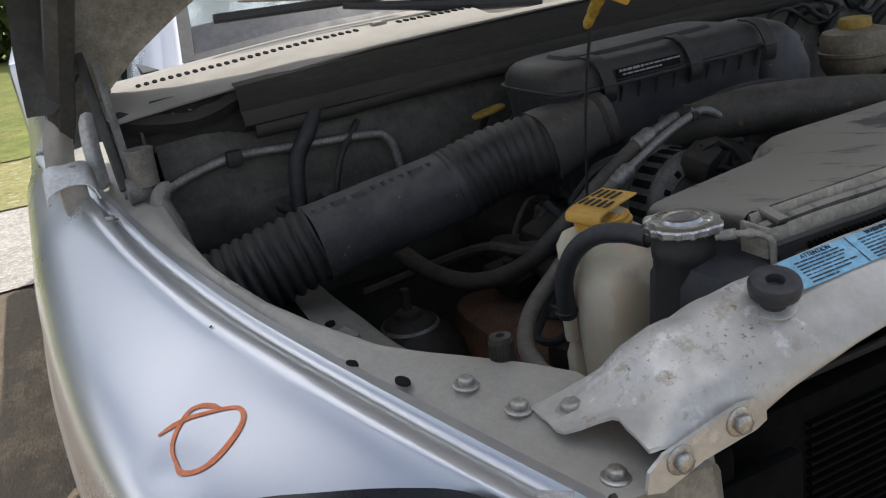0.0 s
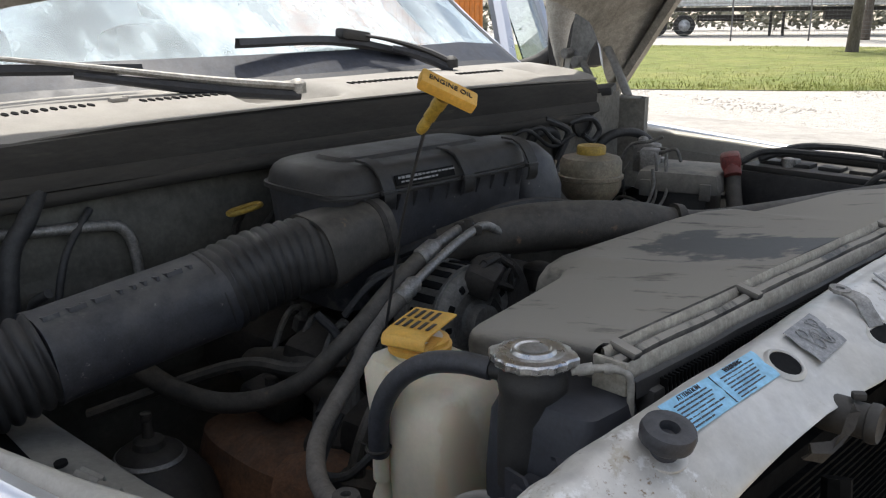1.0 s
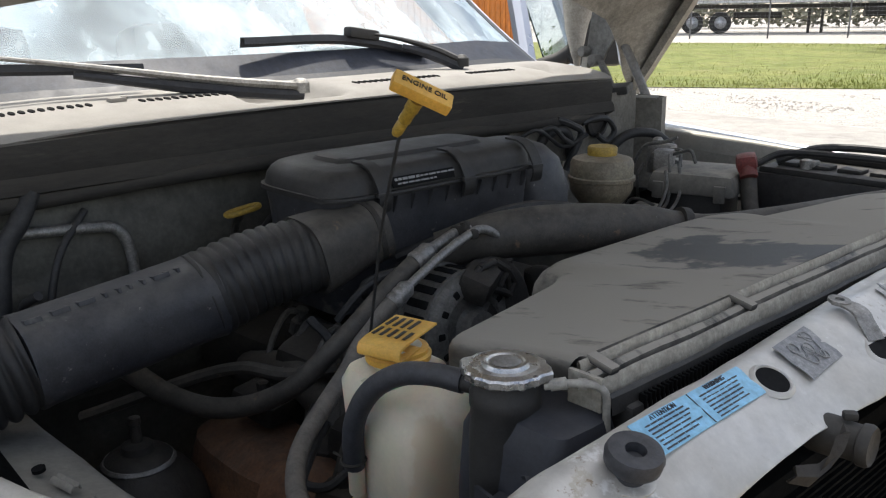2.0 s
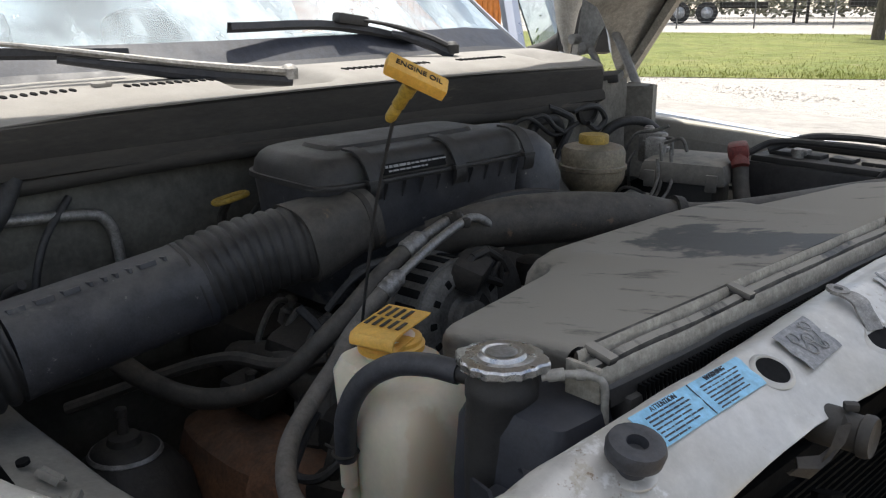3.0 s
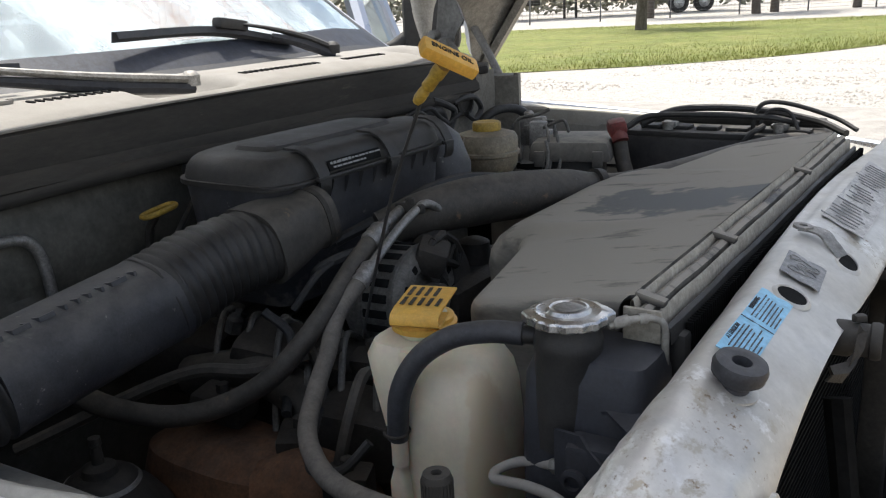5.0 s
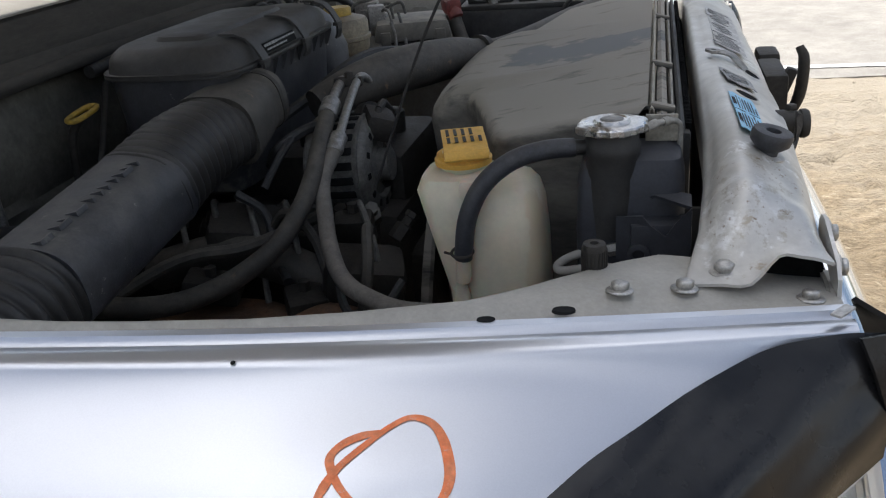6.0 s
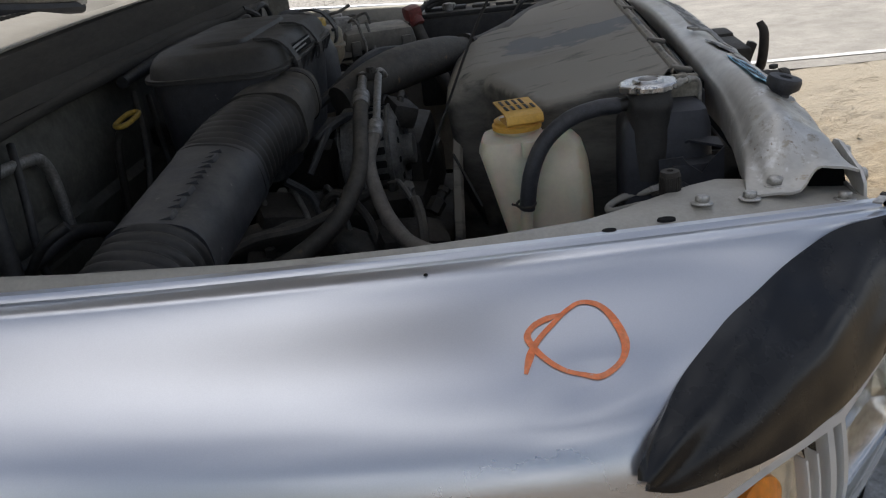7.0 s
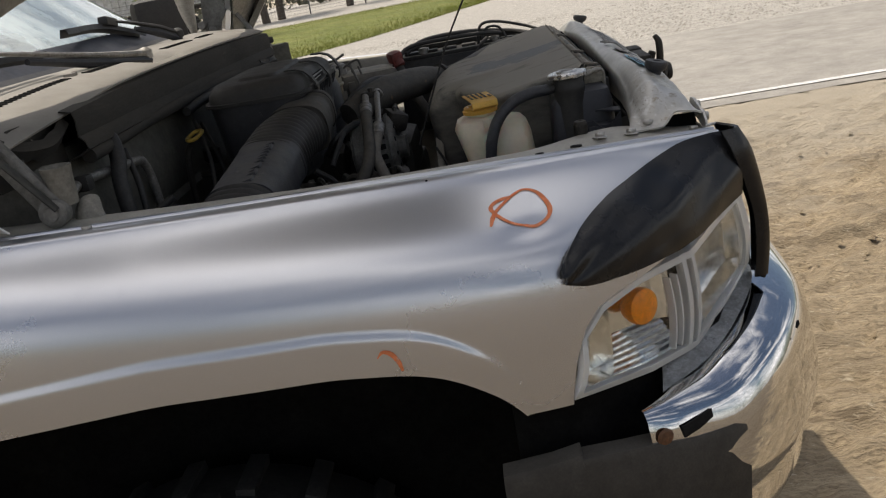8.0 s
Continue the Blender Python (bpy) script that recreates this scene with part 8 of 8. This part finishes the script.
# ---- ground and surroundings ----
def ground_material():
    m = mat("sandy_dirt", (0.43, 0.338, 0.222), (0.285, 0.218, 0.137), rough=0.95, scale=0.9, grain=60, bump=0.9, deep=0.022, stretch=(0.55, 1.6, 1), gvar=0.28, spots=((4.5, 0.575, (0.215, 0.162, 0.103)), (7, 0.62, (0.52, 0.43, 0.305)), (26, 0.62, (0.58, 0.49, 0.36)), (60, 0.66, (0.14, 0.108, 0.07))))
    # pale dusty sand and fine gravel beside the road
    n, l = m.node_tree.nodes, m.node_tree.links
    b = n["Principled BSDF"]
    tc, sep, tx, ad, mr, x = [n.new("ShaderNode" + k) for k in ("TexCoord", "SeparateXYZ", "TexNoise", "Math", "MapRange", "Mix")]
    tx.inputs["Scale"].default_value, tx.inputs["Detail"].default_value, tx.inputs["Roughness"].default_value = 1.3, 8, 0.7
    ad.operation = "MULTIPLY_ADD"
    ad.inputs[1].default_value = 4.5
    mr.inputs["From Min"].default_value, mr.inputs["From Max"].default_value = 4.6, 6.4
    mr.inputs["To Max"].default_value = 0.85
    x.data_type = "RGBA"
    x.inputs["B"].default_value = (0.50, 0.435, 0.34, 1)
    l.new(tc.outputs["Object"], sep.inputs["Vector"])
    l.new(tc.outputs["Object"], tx.inputs["Vector"])
    l.new(tx.outputs["Fac"], ad.inputs[0])
    l.new(sep.outputs["Y"], ad.inputs[2])
    l.new(ad.outputs["Value"], mr.inputs["Value"])
    l.new(mr.outputs["Result"], x.inputs["Factor"])
    l.new(b.inputs["Base Color"].links[0].from_socket, x.inputs["A"])
    # added dark ground on the near side, to dim the fender's reflection
    near_dark, near_dark_at = n.new("ShaderNodeMix"), n.new("ShaderNodeMapRange")
    near_dark.data_type = "RGBA"
    near_dark.inputs["B"].default_value = (0.135, 0.108, 0.08, 1)
    near_dark_at.inputs["From Min"].default_value, near_dark_at.inputs["From Max"].default_value = 1.35, 0.75
    near_dark_at.inputs["To Max"].default_value = 0.75
    l.new(ad.outputs["Value"], near_dark_at.inputs["Value"])
    l.new(near_dark_at.outputs["Result"], near_dark.inputs["Factor"])
    l.new(x.outputs["Result"], near_dark.inputs["A"])
    l.new(near_dark.outputs["Result"], b.inputs["Base Color"])
    return m


DIRT = ground_material()
ASPHALT = mat("worn_pale_asphalt", (0.40, 0.372, 0.33), (0.33, 0.307, 0.272), rough=0.9, grime=0.22, scale=0.8, grain=90, bump=0.4, spots=(1.6, 0.64, (0.25, 0.235, 0.21)))
GRAVEL = mat("white_gravel", (0.56, 0.525, 0.47), (0.43, 0.40, 0.355), rough=0.95, scale=6, grain=30, bump=0.8, deep=0.02, spots=(9, 0.60, (0.33, 0.30, 0.26)))
GRASSBASE = mat("grass_soil", (0.16, 0.19, 0.04), (0.23, 0.235, 0.065), rough=0.95, scale=0.6, grain=25, bump=0.8, deep=0.04, spots=(1.2, 0.62, (0.27, 0.24, 0.11)))
DRYGRASS = mat("dry_grass", (0.32, 0.28, 0.12), (0.22, 0.22, 0.07), rough=0.95, scale=3, grain=30, bump=0.8, spots=(6, 0.58, (0.42, 0.37, 0.28)))
BLADES = mat("grass_blades", (0.21, 0.245, 0.04), (0.29, 0.29, 0.075), rough=0.7, scale=0.7, grain=12, bump=0)
LINEPAINT = mat("worn_white_line", (0.82, 0.81, 0.79), (0.66, 0.64, 0.60), rough=0.8, scale=7, grain=60, bump=0.2, spots=(14, 0.63, (0.36, 0.335, 0.30)))
BARK = mat("bark", (0.09, 0.075, 0.06), (0.14, 0.12, 0.10), rough=0.95, scale=12, grain=40, bump=0.8, stretch=(1, 1, 0.25))
LEAF = mat("leaves", (0.06, 0.10, 0.025), (0.11, 0.15, 0.04), rough=0.6, scale=4, grain=20, bump=0)
SCRUB = mat("grey_scrub", (0.10, 0.105, 0.075), (0.17, 0.165, 0.12), rough=0.9, scale=1, grain=9, bump=0)
GALV = mat("galvanised_fence", (0.22, 0.22, 0.22), (0.15, 0.15, 0.15), rough=0.6, metal=0.5, scale=8)
TRAILER = mat("white_trailer_panels", (0.68, 0.69, 0.70), (0.58, 0.59, 0.60), rough=0.45, scale=1.2, grain=20, bump=0.03, metal=0.2)
ORANGE = mat("orange_steel", (0.66, 0.22, 0.03), (0.52, 0.16, 0.025), rough=0.5, scale=3, bump=0.05)


def setting(name, bm, material, label):
    return tagged(part(name, bm, material, None, label), label, name.split("_")[0], kind="structure")


def dirt_z(x, y):
    """Trodden dirt: soft swells, drag marks and tyre ruts."""
    z = 0.018 * noise.noise((x * 0.9, y * 0.9, 0)) + 0.012 * noise.noise((x * 3.1, y * 3.1, 4))
    a, b = 0.92 * x + 0.39 * y, -0.39 * x + 0.92 * y
    z += 0.030 * (1 - abs(noise.noise((a * 1.6, b * 7.5, 2)))) ** 6 - 0.034 * (1 - abs(noise.noise((a * 3.5, b * 13, 7)))) ** 8
    z += 0.010 * noise.noise((x * 11, y * 11, 9)) + 0.007 * noise.noise((x * 23, y * 23, 3))
    for c in (1.15, 2.35):
        d = (b - c) / 0.13
        z -= (0.022 + 0.006 * math.sin(a * 48 + 3 * abs(d))) * math.exp(-d ** 4)
    return z


bm = bmesh.new()
rows = []
far_e = [-900, -200, -60, -25, -12, -9, -7, -5.5, -4.5]
xs = far_e + [float(v) for v in np.arange(-4, 0.2, 0.2)] + [float(v) for v in np.arange(0.2, 5.0, 0.035)] + [5.5, 6.5, 8, 10, 13, 25, 60, 200, 900]
ys = far_e + [float(v) for v in np.arange(-4, -0.6, 0.2)] + [float(v) for v in np.arange(-0.6, 5.4, 0.035)] + [5.5, 6.5, 8, 10, 13, 25, 60, 200, 900]
for x in xs:
    rows.append([(x, y, dirt_z(x, y) * (1 if y < 4.7 else 0.2) - (0.006 if y > 4.9 else 0) if -4.6 < x < 12 and abs(y) < 12 else -0.01) for y in ys])
sheet(bm, rows)
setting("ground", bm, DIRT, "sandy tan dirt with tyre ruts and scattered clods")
bm = bmesh.new()
xs = list(np.linspace(-60, 60, 241))
rows = [[(x, 5.15 + 0.12 * noise.noise((x * 1.3, 0, 0)) + 0.05 * noise.noise((x * 6, 1, 0)), 0.0), (x, 5.40, 0.012), (x, 7.5, 0.03), (x, 9.9, 0.012), (x, 10.2 + 0.25 * noise.noise((x * 0.9, 5, 0)), 0.0)] for x in xs]
sheet(bm, rows)
setting("road", bm, ASPHALT, "pale worn asphalt road with a white edge line")
bm = bmesh.new()
for x in np.arange(-50, 50, 0.55):
    q = [(x, 5.36), (x + 0.551, 5.36), (x + 0.551, 5.455), (x, 5.455)]
    q = [(a, b + 0.012 * noise.noise((a * 3, b * 9, 2))) for a, b in q]
    bm.faces.new([bm.verts.new((a, b, 0.017)) for a, b in q])
setting("road_line", bm, LINEPAINT, "worn white road edge line")
bm = bmesh.new()
rows = [[(x, 10.05 + 0.2 * noise.noise((x * 0.9, 5, 0)), 0.004), (x, 16, 0.008), (x, 30, 0.004), (x, 70, 0.004)] for x in np.linspace(-90, 60, 121)]
sheet(bm, rows)
setting("gravel", bm, GRAVEL, "bright white gravel shoulder beyond the road")

NEARG = [(-60, -22), (-30, -1.0), (-20, 5.6), (-9.3, 12.8), (-5.6, 15.4), (-3.4, 18.2), (-1.2, 23), (0.6, 28), (3, 40)]
FARG = [(-60, 8), (-32, 22.0), (-18, 28.8), (-12, 31), (-7, 33), (-4.0, 34), (-1.5, 35.5), (1.0, 37.5), (4, 44)]
bm = bmesh.new()
na, fa = catmull([(x, y, 0.02) for x, y in NEARG], 6), catmull([(x, y, 0.03) for x, y in FARG], 6)
grass_rows = [[a.lerp(b, t) + Vector((0, 0, 0.05 * math.sin(math.pi * t))) for t in np.linspace(0, 1, 9)] for a, b in zip(na, fa)]
sheet(bm, grass_rows)
setting("lawn", bm, GRASSBASE, "sunlit green verge of rough grass")
rng = random.Random(11)
verts, faces = [], []
for _ in range(60000):
    i = rng.uniform(6, len(grass_rows) - 2)
    t = rng.random() ** 1.3
    k = int(i)
    p = na[k].lerp(na[k + 1], i - k).lerp(fa[k].lerp(fa[k + 1], i - k), t)
    h, a, w = rng.uniform(0.0, 0.07), rng.uniform(0, 6.28), rng.uniform(0.005, 0.013)
    n0 = len(verts)
    dx, dy = w * math.cos(a), w * math.sin(a)
    lx, ly = rng.uniform(-0.06, 0.06), rng.uniform(-0.06, 0.06)
    verts += [(p.x - dx, p.y - dy, 0.01), (p.x + dx, p.y + dy, 0.01), (p.x + lx, p.y + ly, 0.05 + h)]
    faces.append((n0, n0 + 1, n0 + 2))
me = bpy.data.meshes.new("grass")
me.from_pydata(verts, [], faces)
me.materials.append(BLADES)
tagged(new("grass", me), "rough green grass blades on the verge", "grass", kind="stuff")

# gravel and a second verge behind the truck
bm = bmesh.new()
sheet(bm, [[(x, y, 0.006) for y in np.linspace(-9, 4.6, 9)] for x in np.linspace(-22, -4.9, 9)])
setting("gravel_lot", bm, GRAVEL, "grey gravel behind the truck")
bm = bmesh.new()
sheet(bm, [[(x + 0.25 * noise.noise((y * 1.3, 0, 0)), y, 0.018) for y in np.linspace(-14, 3.5, 39)] for x in (-12, -9, -7.1)])
setting("dry_grass", bm, DRYGRASS, "dry straw-coloured grass with bare patches")
# added woods beyond the rear verge, to darken what the fender reflects
rng = random.Random(77)
verts, faces = [], []
for _ in range(26000):
    y = rng.uniform(-34, 7)
    top = 6.5 + 2.2 * noise.noise((y * 0.17, 1, 0)) + 1.2 * noise.noise((y * 0.6, 4, 0))
    z = top * rng.random() ** 0.8
    c = Vector((-25.5 - abs(rng.gauss(0, 1.6)) - 1.5 * noise.noise((y * 0.5, z * 0.5, 3)), y, z))
    d = Vector((rng.gauss(0, 1), rng.gauss(0, 1), rng.gauss(0, 0.7))).normalized() * rng.uniform(0.15, 0.42)
    e = d.orthogonal().normalized() * rng.uniform(0.08, 0.22)
    n0 = len(verts)
    verts += [tuple(c - d), tuple(c + e), tuple(c + d), tuple(c - e)]
    faces.append((n0, n0 + 1, n0 + 2, n0 + 3))
me = bpy.data.meshes.new("woods")
me.from_pydata(verts, [], faces)
me.materials.append(LEAF)
tagged(new("woods", me), "added leafy woods that dim the fender's reflection", "woods", kind="stuff")
bm = bmesh.new()
sheet(bm, [[(x + 0.5 * noise.noise((y, 0, 0)), y, 0.03) for y in np.linspace(-14, 3.5, 19)] for x in (-40, -25, -9.5)])
setting("lawn_rear", bm, GRASSBASE, "green verge behind the truck")

# stones on the gravel and clods on the dirt
def scatter(name, count, area, size, material, label, seed):
    rng = random.Random(seed)
    verts, faces = [], []
    for _ in range(count):
        x, y = area(rng)
        s = size(rng)
        n0 = len(verts)
        for dx, dy, dz in ((1, 0, 0), (0, 1, 0), (-1, 0, 0), (0, -1, 0), (0.1, 0.1, 0.8)):
            verts.append((x + s * dx * rng.uniform(0.6, 1.2), y + s * dy * rng.uniform(0.6, 1.2), s * dz * rng.uniform(0.6, 1) - 0.005))
        faces += [(n0, n0 + 1, n0 + 4), (n0 + 1, n0 + 2, n0 + 4), (n0 + 2, n0 + 3, n0 + 4), (n0 + 3, n0, n0 + 4)]
    me = bpy.data.meshes.new(name)
    me.from_pydata(verts, [], faces)
    me.materials.append(material)
    tagged(new(name, me), label, name, kind="stuff")


def gravel_area(rng):
    y = 10.2 + 12 * rng.random() ** 1.5
    return rng.uniform(-14, 12), y


scatter("gravel_stones", 16000, gravel_area, lambda r: 0.008 + 0.025 * r.random() ** 2, GRAVEL, "loose white gravel stones", 5)
ROCKS = mat("mixed_grey_gravel", (0.56, 0.52, 0.46), (0.36, 0.33, 0.285), rough=0.95, scale=5, grain=60, bump=0.5, spots=(9, 0.64, (0.2, 0.18, 0.15)))
def rock_area(rng):
    while True:
        x, y = rng.uniform(-12, 10), rng.uniform(10.3, 16.5)
        if noise.noise((x * 0.35, y * 0.9, 3.0)) + 0.25 * noise.noise((x * 2, y * 3, 1.0)) + 0.04 * x + 0.15 * rng.random() > -0.12:
            return x, y


scatter("coarse_gravel", 24000, rock_area, lambda r: 0.014 + 0.036 * r.random() ** 2.5, ROCKS, "patches of coarse mixed grey gravel", 15)
scatter("dirt_clods", 3500, lambda r: (r.uniform(0.2, 7), r.uniform(-3, 5.2)), lambda r: 0.004 + 0.02 * r.random() ** 4, DIRT, "small clods of dry dirt", 6)

# far road beyond the fence, parked flatbed trailer
U = Vector((0.80, 0.60, 0))
V = Vector((-0.60, 0.80, 0))
O = Vector((-24.6, 36.6, 0))


def along(a, b, z):
    return O + U * a + V * b + Vector((0, 0, z))


TR = math.degrees(math.atan2(U.y, U.x))
trailer = tagged(empty("semi_trailer", tuple(along(0, 0, 0))), "long pale semi-trailer parked beyond the fence", "trailer")


def trpart(name, bm, material, label=""):
    ob = part(name, bm, material, None, label)
    ob.parent = trailer
    ob.matrix_parent_inverse = Matrix.Translation(-trailer.location)
    return ob


bm = bmesh.new()
box(bm, tuple(along(7.2, 1.3, 2.75)), (15.2, 2.5, 2.7), 0.03, (0, 0, TR))
trpart("trailer_box", bm, TRAILER, "ribbed white trailer body")
bm = bmesh.new()
for k in range(44):
    box(bm, tuple(along(-0.2 + k * 0.345, 0.04, 2.9)), (0.05, 0.04, 2.3), 0, (0, 0, TR))
for z in (1.45, 1.62, 4.05):
    box(bm, tuple(along(7.2, 0.03, z)), (15.2, 0.06, 0.07), 0, (0, 0, TR))
trpart("side_ribs", bm, TRAILER)
bm = bmesh.new()
box(bm, tuple(along(7.2, 0.55, 1.25)), (15.0, 0.12, 0.20), 0.01, (0, 0, TR))
box(bm, tuple(along(7.2, 1.9, 1.25)), (15.0, 0.12, 0.20), 0.01, (0, 0, TR))
box(bm, tuple(along(9.5, 0.35, 1.0)), (1.6, 0.5, 0.5), 0.03, (0, 0, TR))
box(bm, tuple(along(4.0, 0.8, 0.85)), (2.2, 0.4, 0.30), 0.03, (0, 0, TR))
for a in (6.3, 6.9):
    box(bm, tuple(along(a, 0.5, 0.55)), (0.12, 0.12, 1.1), 0.01, (0, 0, TR))
trpart("trailer_frame", bm, DARKMETAL, "dark trailer chassis")
for a in (0.95, 2.25, 12.1, 13.4):
    bm = bmesh.new()
    wm = frame3(tuple(along(a, 0.30, 0.51)), U, -V)
    lathe(bm, [(0.28, -0.14), (0.48, -0.15), (0.51, -0.11), (0.51, 0.11), (0.48, 0.15), (0.30, 0.14), (0.28, 0.10)], wm, 32)
    tw = trpart("trailer_wheel", bm, TYRE, "black dual tyre")
    bm = bmesh.new()
    lathe(bm, [(0.285, 0.12), (0.27, 0.10), (0.22, 0.06), (0.14, 0.09), (0.12, 0.16), (0.001, 0.17)], wm, 24)
    rim = part("rim", bm, TRAILER, None, "pale wheel disc")
    rim.parent = tw
    rim.matrix_parent_inverse = Matrix()

# wire fence with posts and wires
fence = tagged(empty("wire_fence", tuple(along(0, -6.0, 0))), "wire fence on thin dark posts along the verge", "fence")
for k in range(17):
    bm = bmesh.new()
    p = along(-12 + k * 3.1, -5.9, 0)
    tube(bm, [p, p + Vector((0.02, 0, 0.9)), p + Vector((0.0, 0.01, 1.9))], 0.035, 8, 3)
    ob = part("post", bm, GALV)
    ob.parent, ob.matrix_parent_inverse = fence, Matrix.Translation(-fence.location)
bm = bmesh.new()
for z in np.linspace(0.15, 1.85, 12):
    tube(bm, [along(-12, -5.9, z), along(12, -5.9, z - 0.02), along(37, -5.9, z)], 0.006, 5, 4)
for k in range(300):
    a = -12 + k * 0.165
    tube(bm, [along(a, -5.9, 0.15), along(a, -5.9, 1.85)], 0.003, 4, 1)
ob = part("wire_mesh", bm, GALV)
ob.parent, ob.matrix_parent_inverse = fence, Matrix.Translation(-fence.location)
ob["kind"] = "stuff"


# scrub beyond the trailer
rng = random.Random(21)
verts, faces = [], []
for _ in range(9000):
    a = rng.uniform(-40, 60)
    hmax = 1.5 + 1.1 * noise.noise((a * 0.23, 3, 0)) + 0.6 * noise.noise((a * 0.9, 7, 0))
    p = along(a, 9 + rng.gauss(0, 0.8), max(0.0, hmax) * rng.random() ** 0.7 + 0.1)
    d = Vector((rng.gauss(0, 1), rng.gauss(0, 1), rng.gauss(0, 0.8))).normalized() * rng.uniform(0.12, 0.3)
    e = d.orthogonal().normalized() * rng.uniform(0.08, 0.16)
    n0 = len(verts)
    verts += [tuple(p - d), tuple(p + e), tuple(p + d), tuple(p - e)]
    faces.append((n0, n0 + 1, n0 + 2, n0 + 3))
me = bpy.data.meshes.new("scrub")
me.from_pydata(verts, [], faces)
me.materials.append(SCRUB)
tagged(new("scrub", me), "low grey-green scrub beyond the parked trailer", "bushes", kind="stuff")


# trees near the fence
def tree(at, h, seed, lean):
    rng = random.Random(seed)
    t = tagged(empty("tree", at), "leafy tree with a dark bare trunk by the fence", "tree")
    base = Vector(at)
    bm = bmesh.new()
    top = base + Vector((lean, 0.2, h))
    tube(bm, [base - Vector((0, 0, 0.1)), base + Vector((lean * 0.2, 0, h * 0.35)), base + Vector((lean * 0.6, 0.1, h * 0.7)), top], [0.20, 0.15, 0.12, 0.05], 10)
    tips = [top]
    for k in range(9):
        a = rng.uniform(0, 6.28)
        s = base.lerp(top, rng.uniform(0.42, 0.9))
        e = s + Vector((math.cos(a), math.sin(a), rng.uniform(0.4, 1.1))) * rng.uniform(0.9, 1.9)
        tube(bm, [s, s.lerp(e, 0.5) + Vector((0, 0, 0.15)), e], [0.06, 0.04, 0.015], 6, 3)
        tips += [e, s.lerp(e, 0.7)]
    ob = part("trunk", bm, BARK)
    ob.parent, ob.matrix_parent_inverse = t, Matrix.Translation(-t.location)
    verts, faces = [], []
    for tip in tips:
        for _ in range(150):
            p = tip + Vector((rng.gauss(0, 0.55), rng.gauss(0, 0.55), rng.gauss(0.1, 0.42)))
            d = Vector((rng.gauss(0, 1), rng.gauss(0, 1), rng.gauss(0, 0.6))).normalized() * rng.uniform(0.07, 0.14)
            e = d.orthogonal().normalized() * 0.05
            n0 = len(verts)
            verts += [tuple(p - d), tuple(p + e), tuple(p + d), tuple(p - e)]
            faces.append((n0, n0 + 1, n0 + 2, n0 + 3))
    me = bpy.data.meshes.new("crown")
    me.from_pydata(verts, [], faces)
    me.materials.append(LEAF)
    ob = new("crown", me)
    ob.parent, ob.matrix_parent_inverse = t, Matrix.Translation(-t.location)


for a, b, h, seed, lean in ((5.5, -16.0, 4.2, 8, 0.4), (9.0, -5.2, 6.5, 1, 0.5), (13.4, -6.3, 5.8, 2, -0.6), (14.6, -5.4, 6.2, 3, 0.3), (18.5, -5.2, 6.0, 4, 0.4), (22.5, -6.0, 7.0, 5, -0.4)):
    tree(tuple(along(a, b, 0)), h, seed, lean)

# orange steel container beyond the far side of the cab
cont = tagged(empty("steel_container", (-9.2, 6.9, 0)), "orange painted steel container beside the lot", "container")
bm = bmesh.new()
box(bm, (-11.2, 6.9, 1.3), (6.0, 2.4, 2.6), 0.03)
ob = part("container_body", bm, ORANGE)
ob.parent, ob.matrix_parent_inverse = cont, Matrix.Translation(-cont.location)
bm = bmesh.new()
box(bm, (0, 0, 0), (0.04, 0.05, 2.4), 0.01)
pieces("corrugation", bm, ORANGE, cont, [Matrix.Translation(Vector((-8.21, 5.75 + k * 0.1, 1.3)) - cont.location) for k in range(24)])
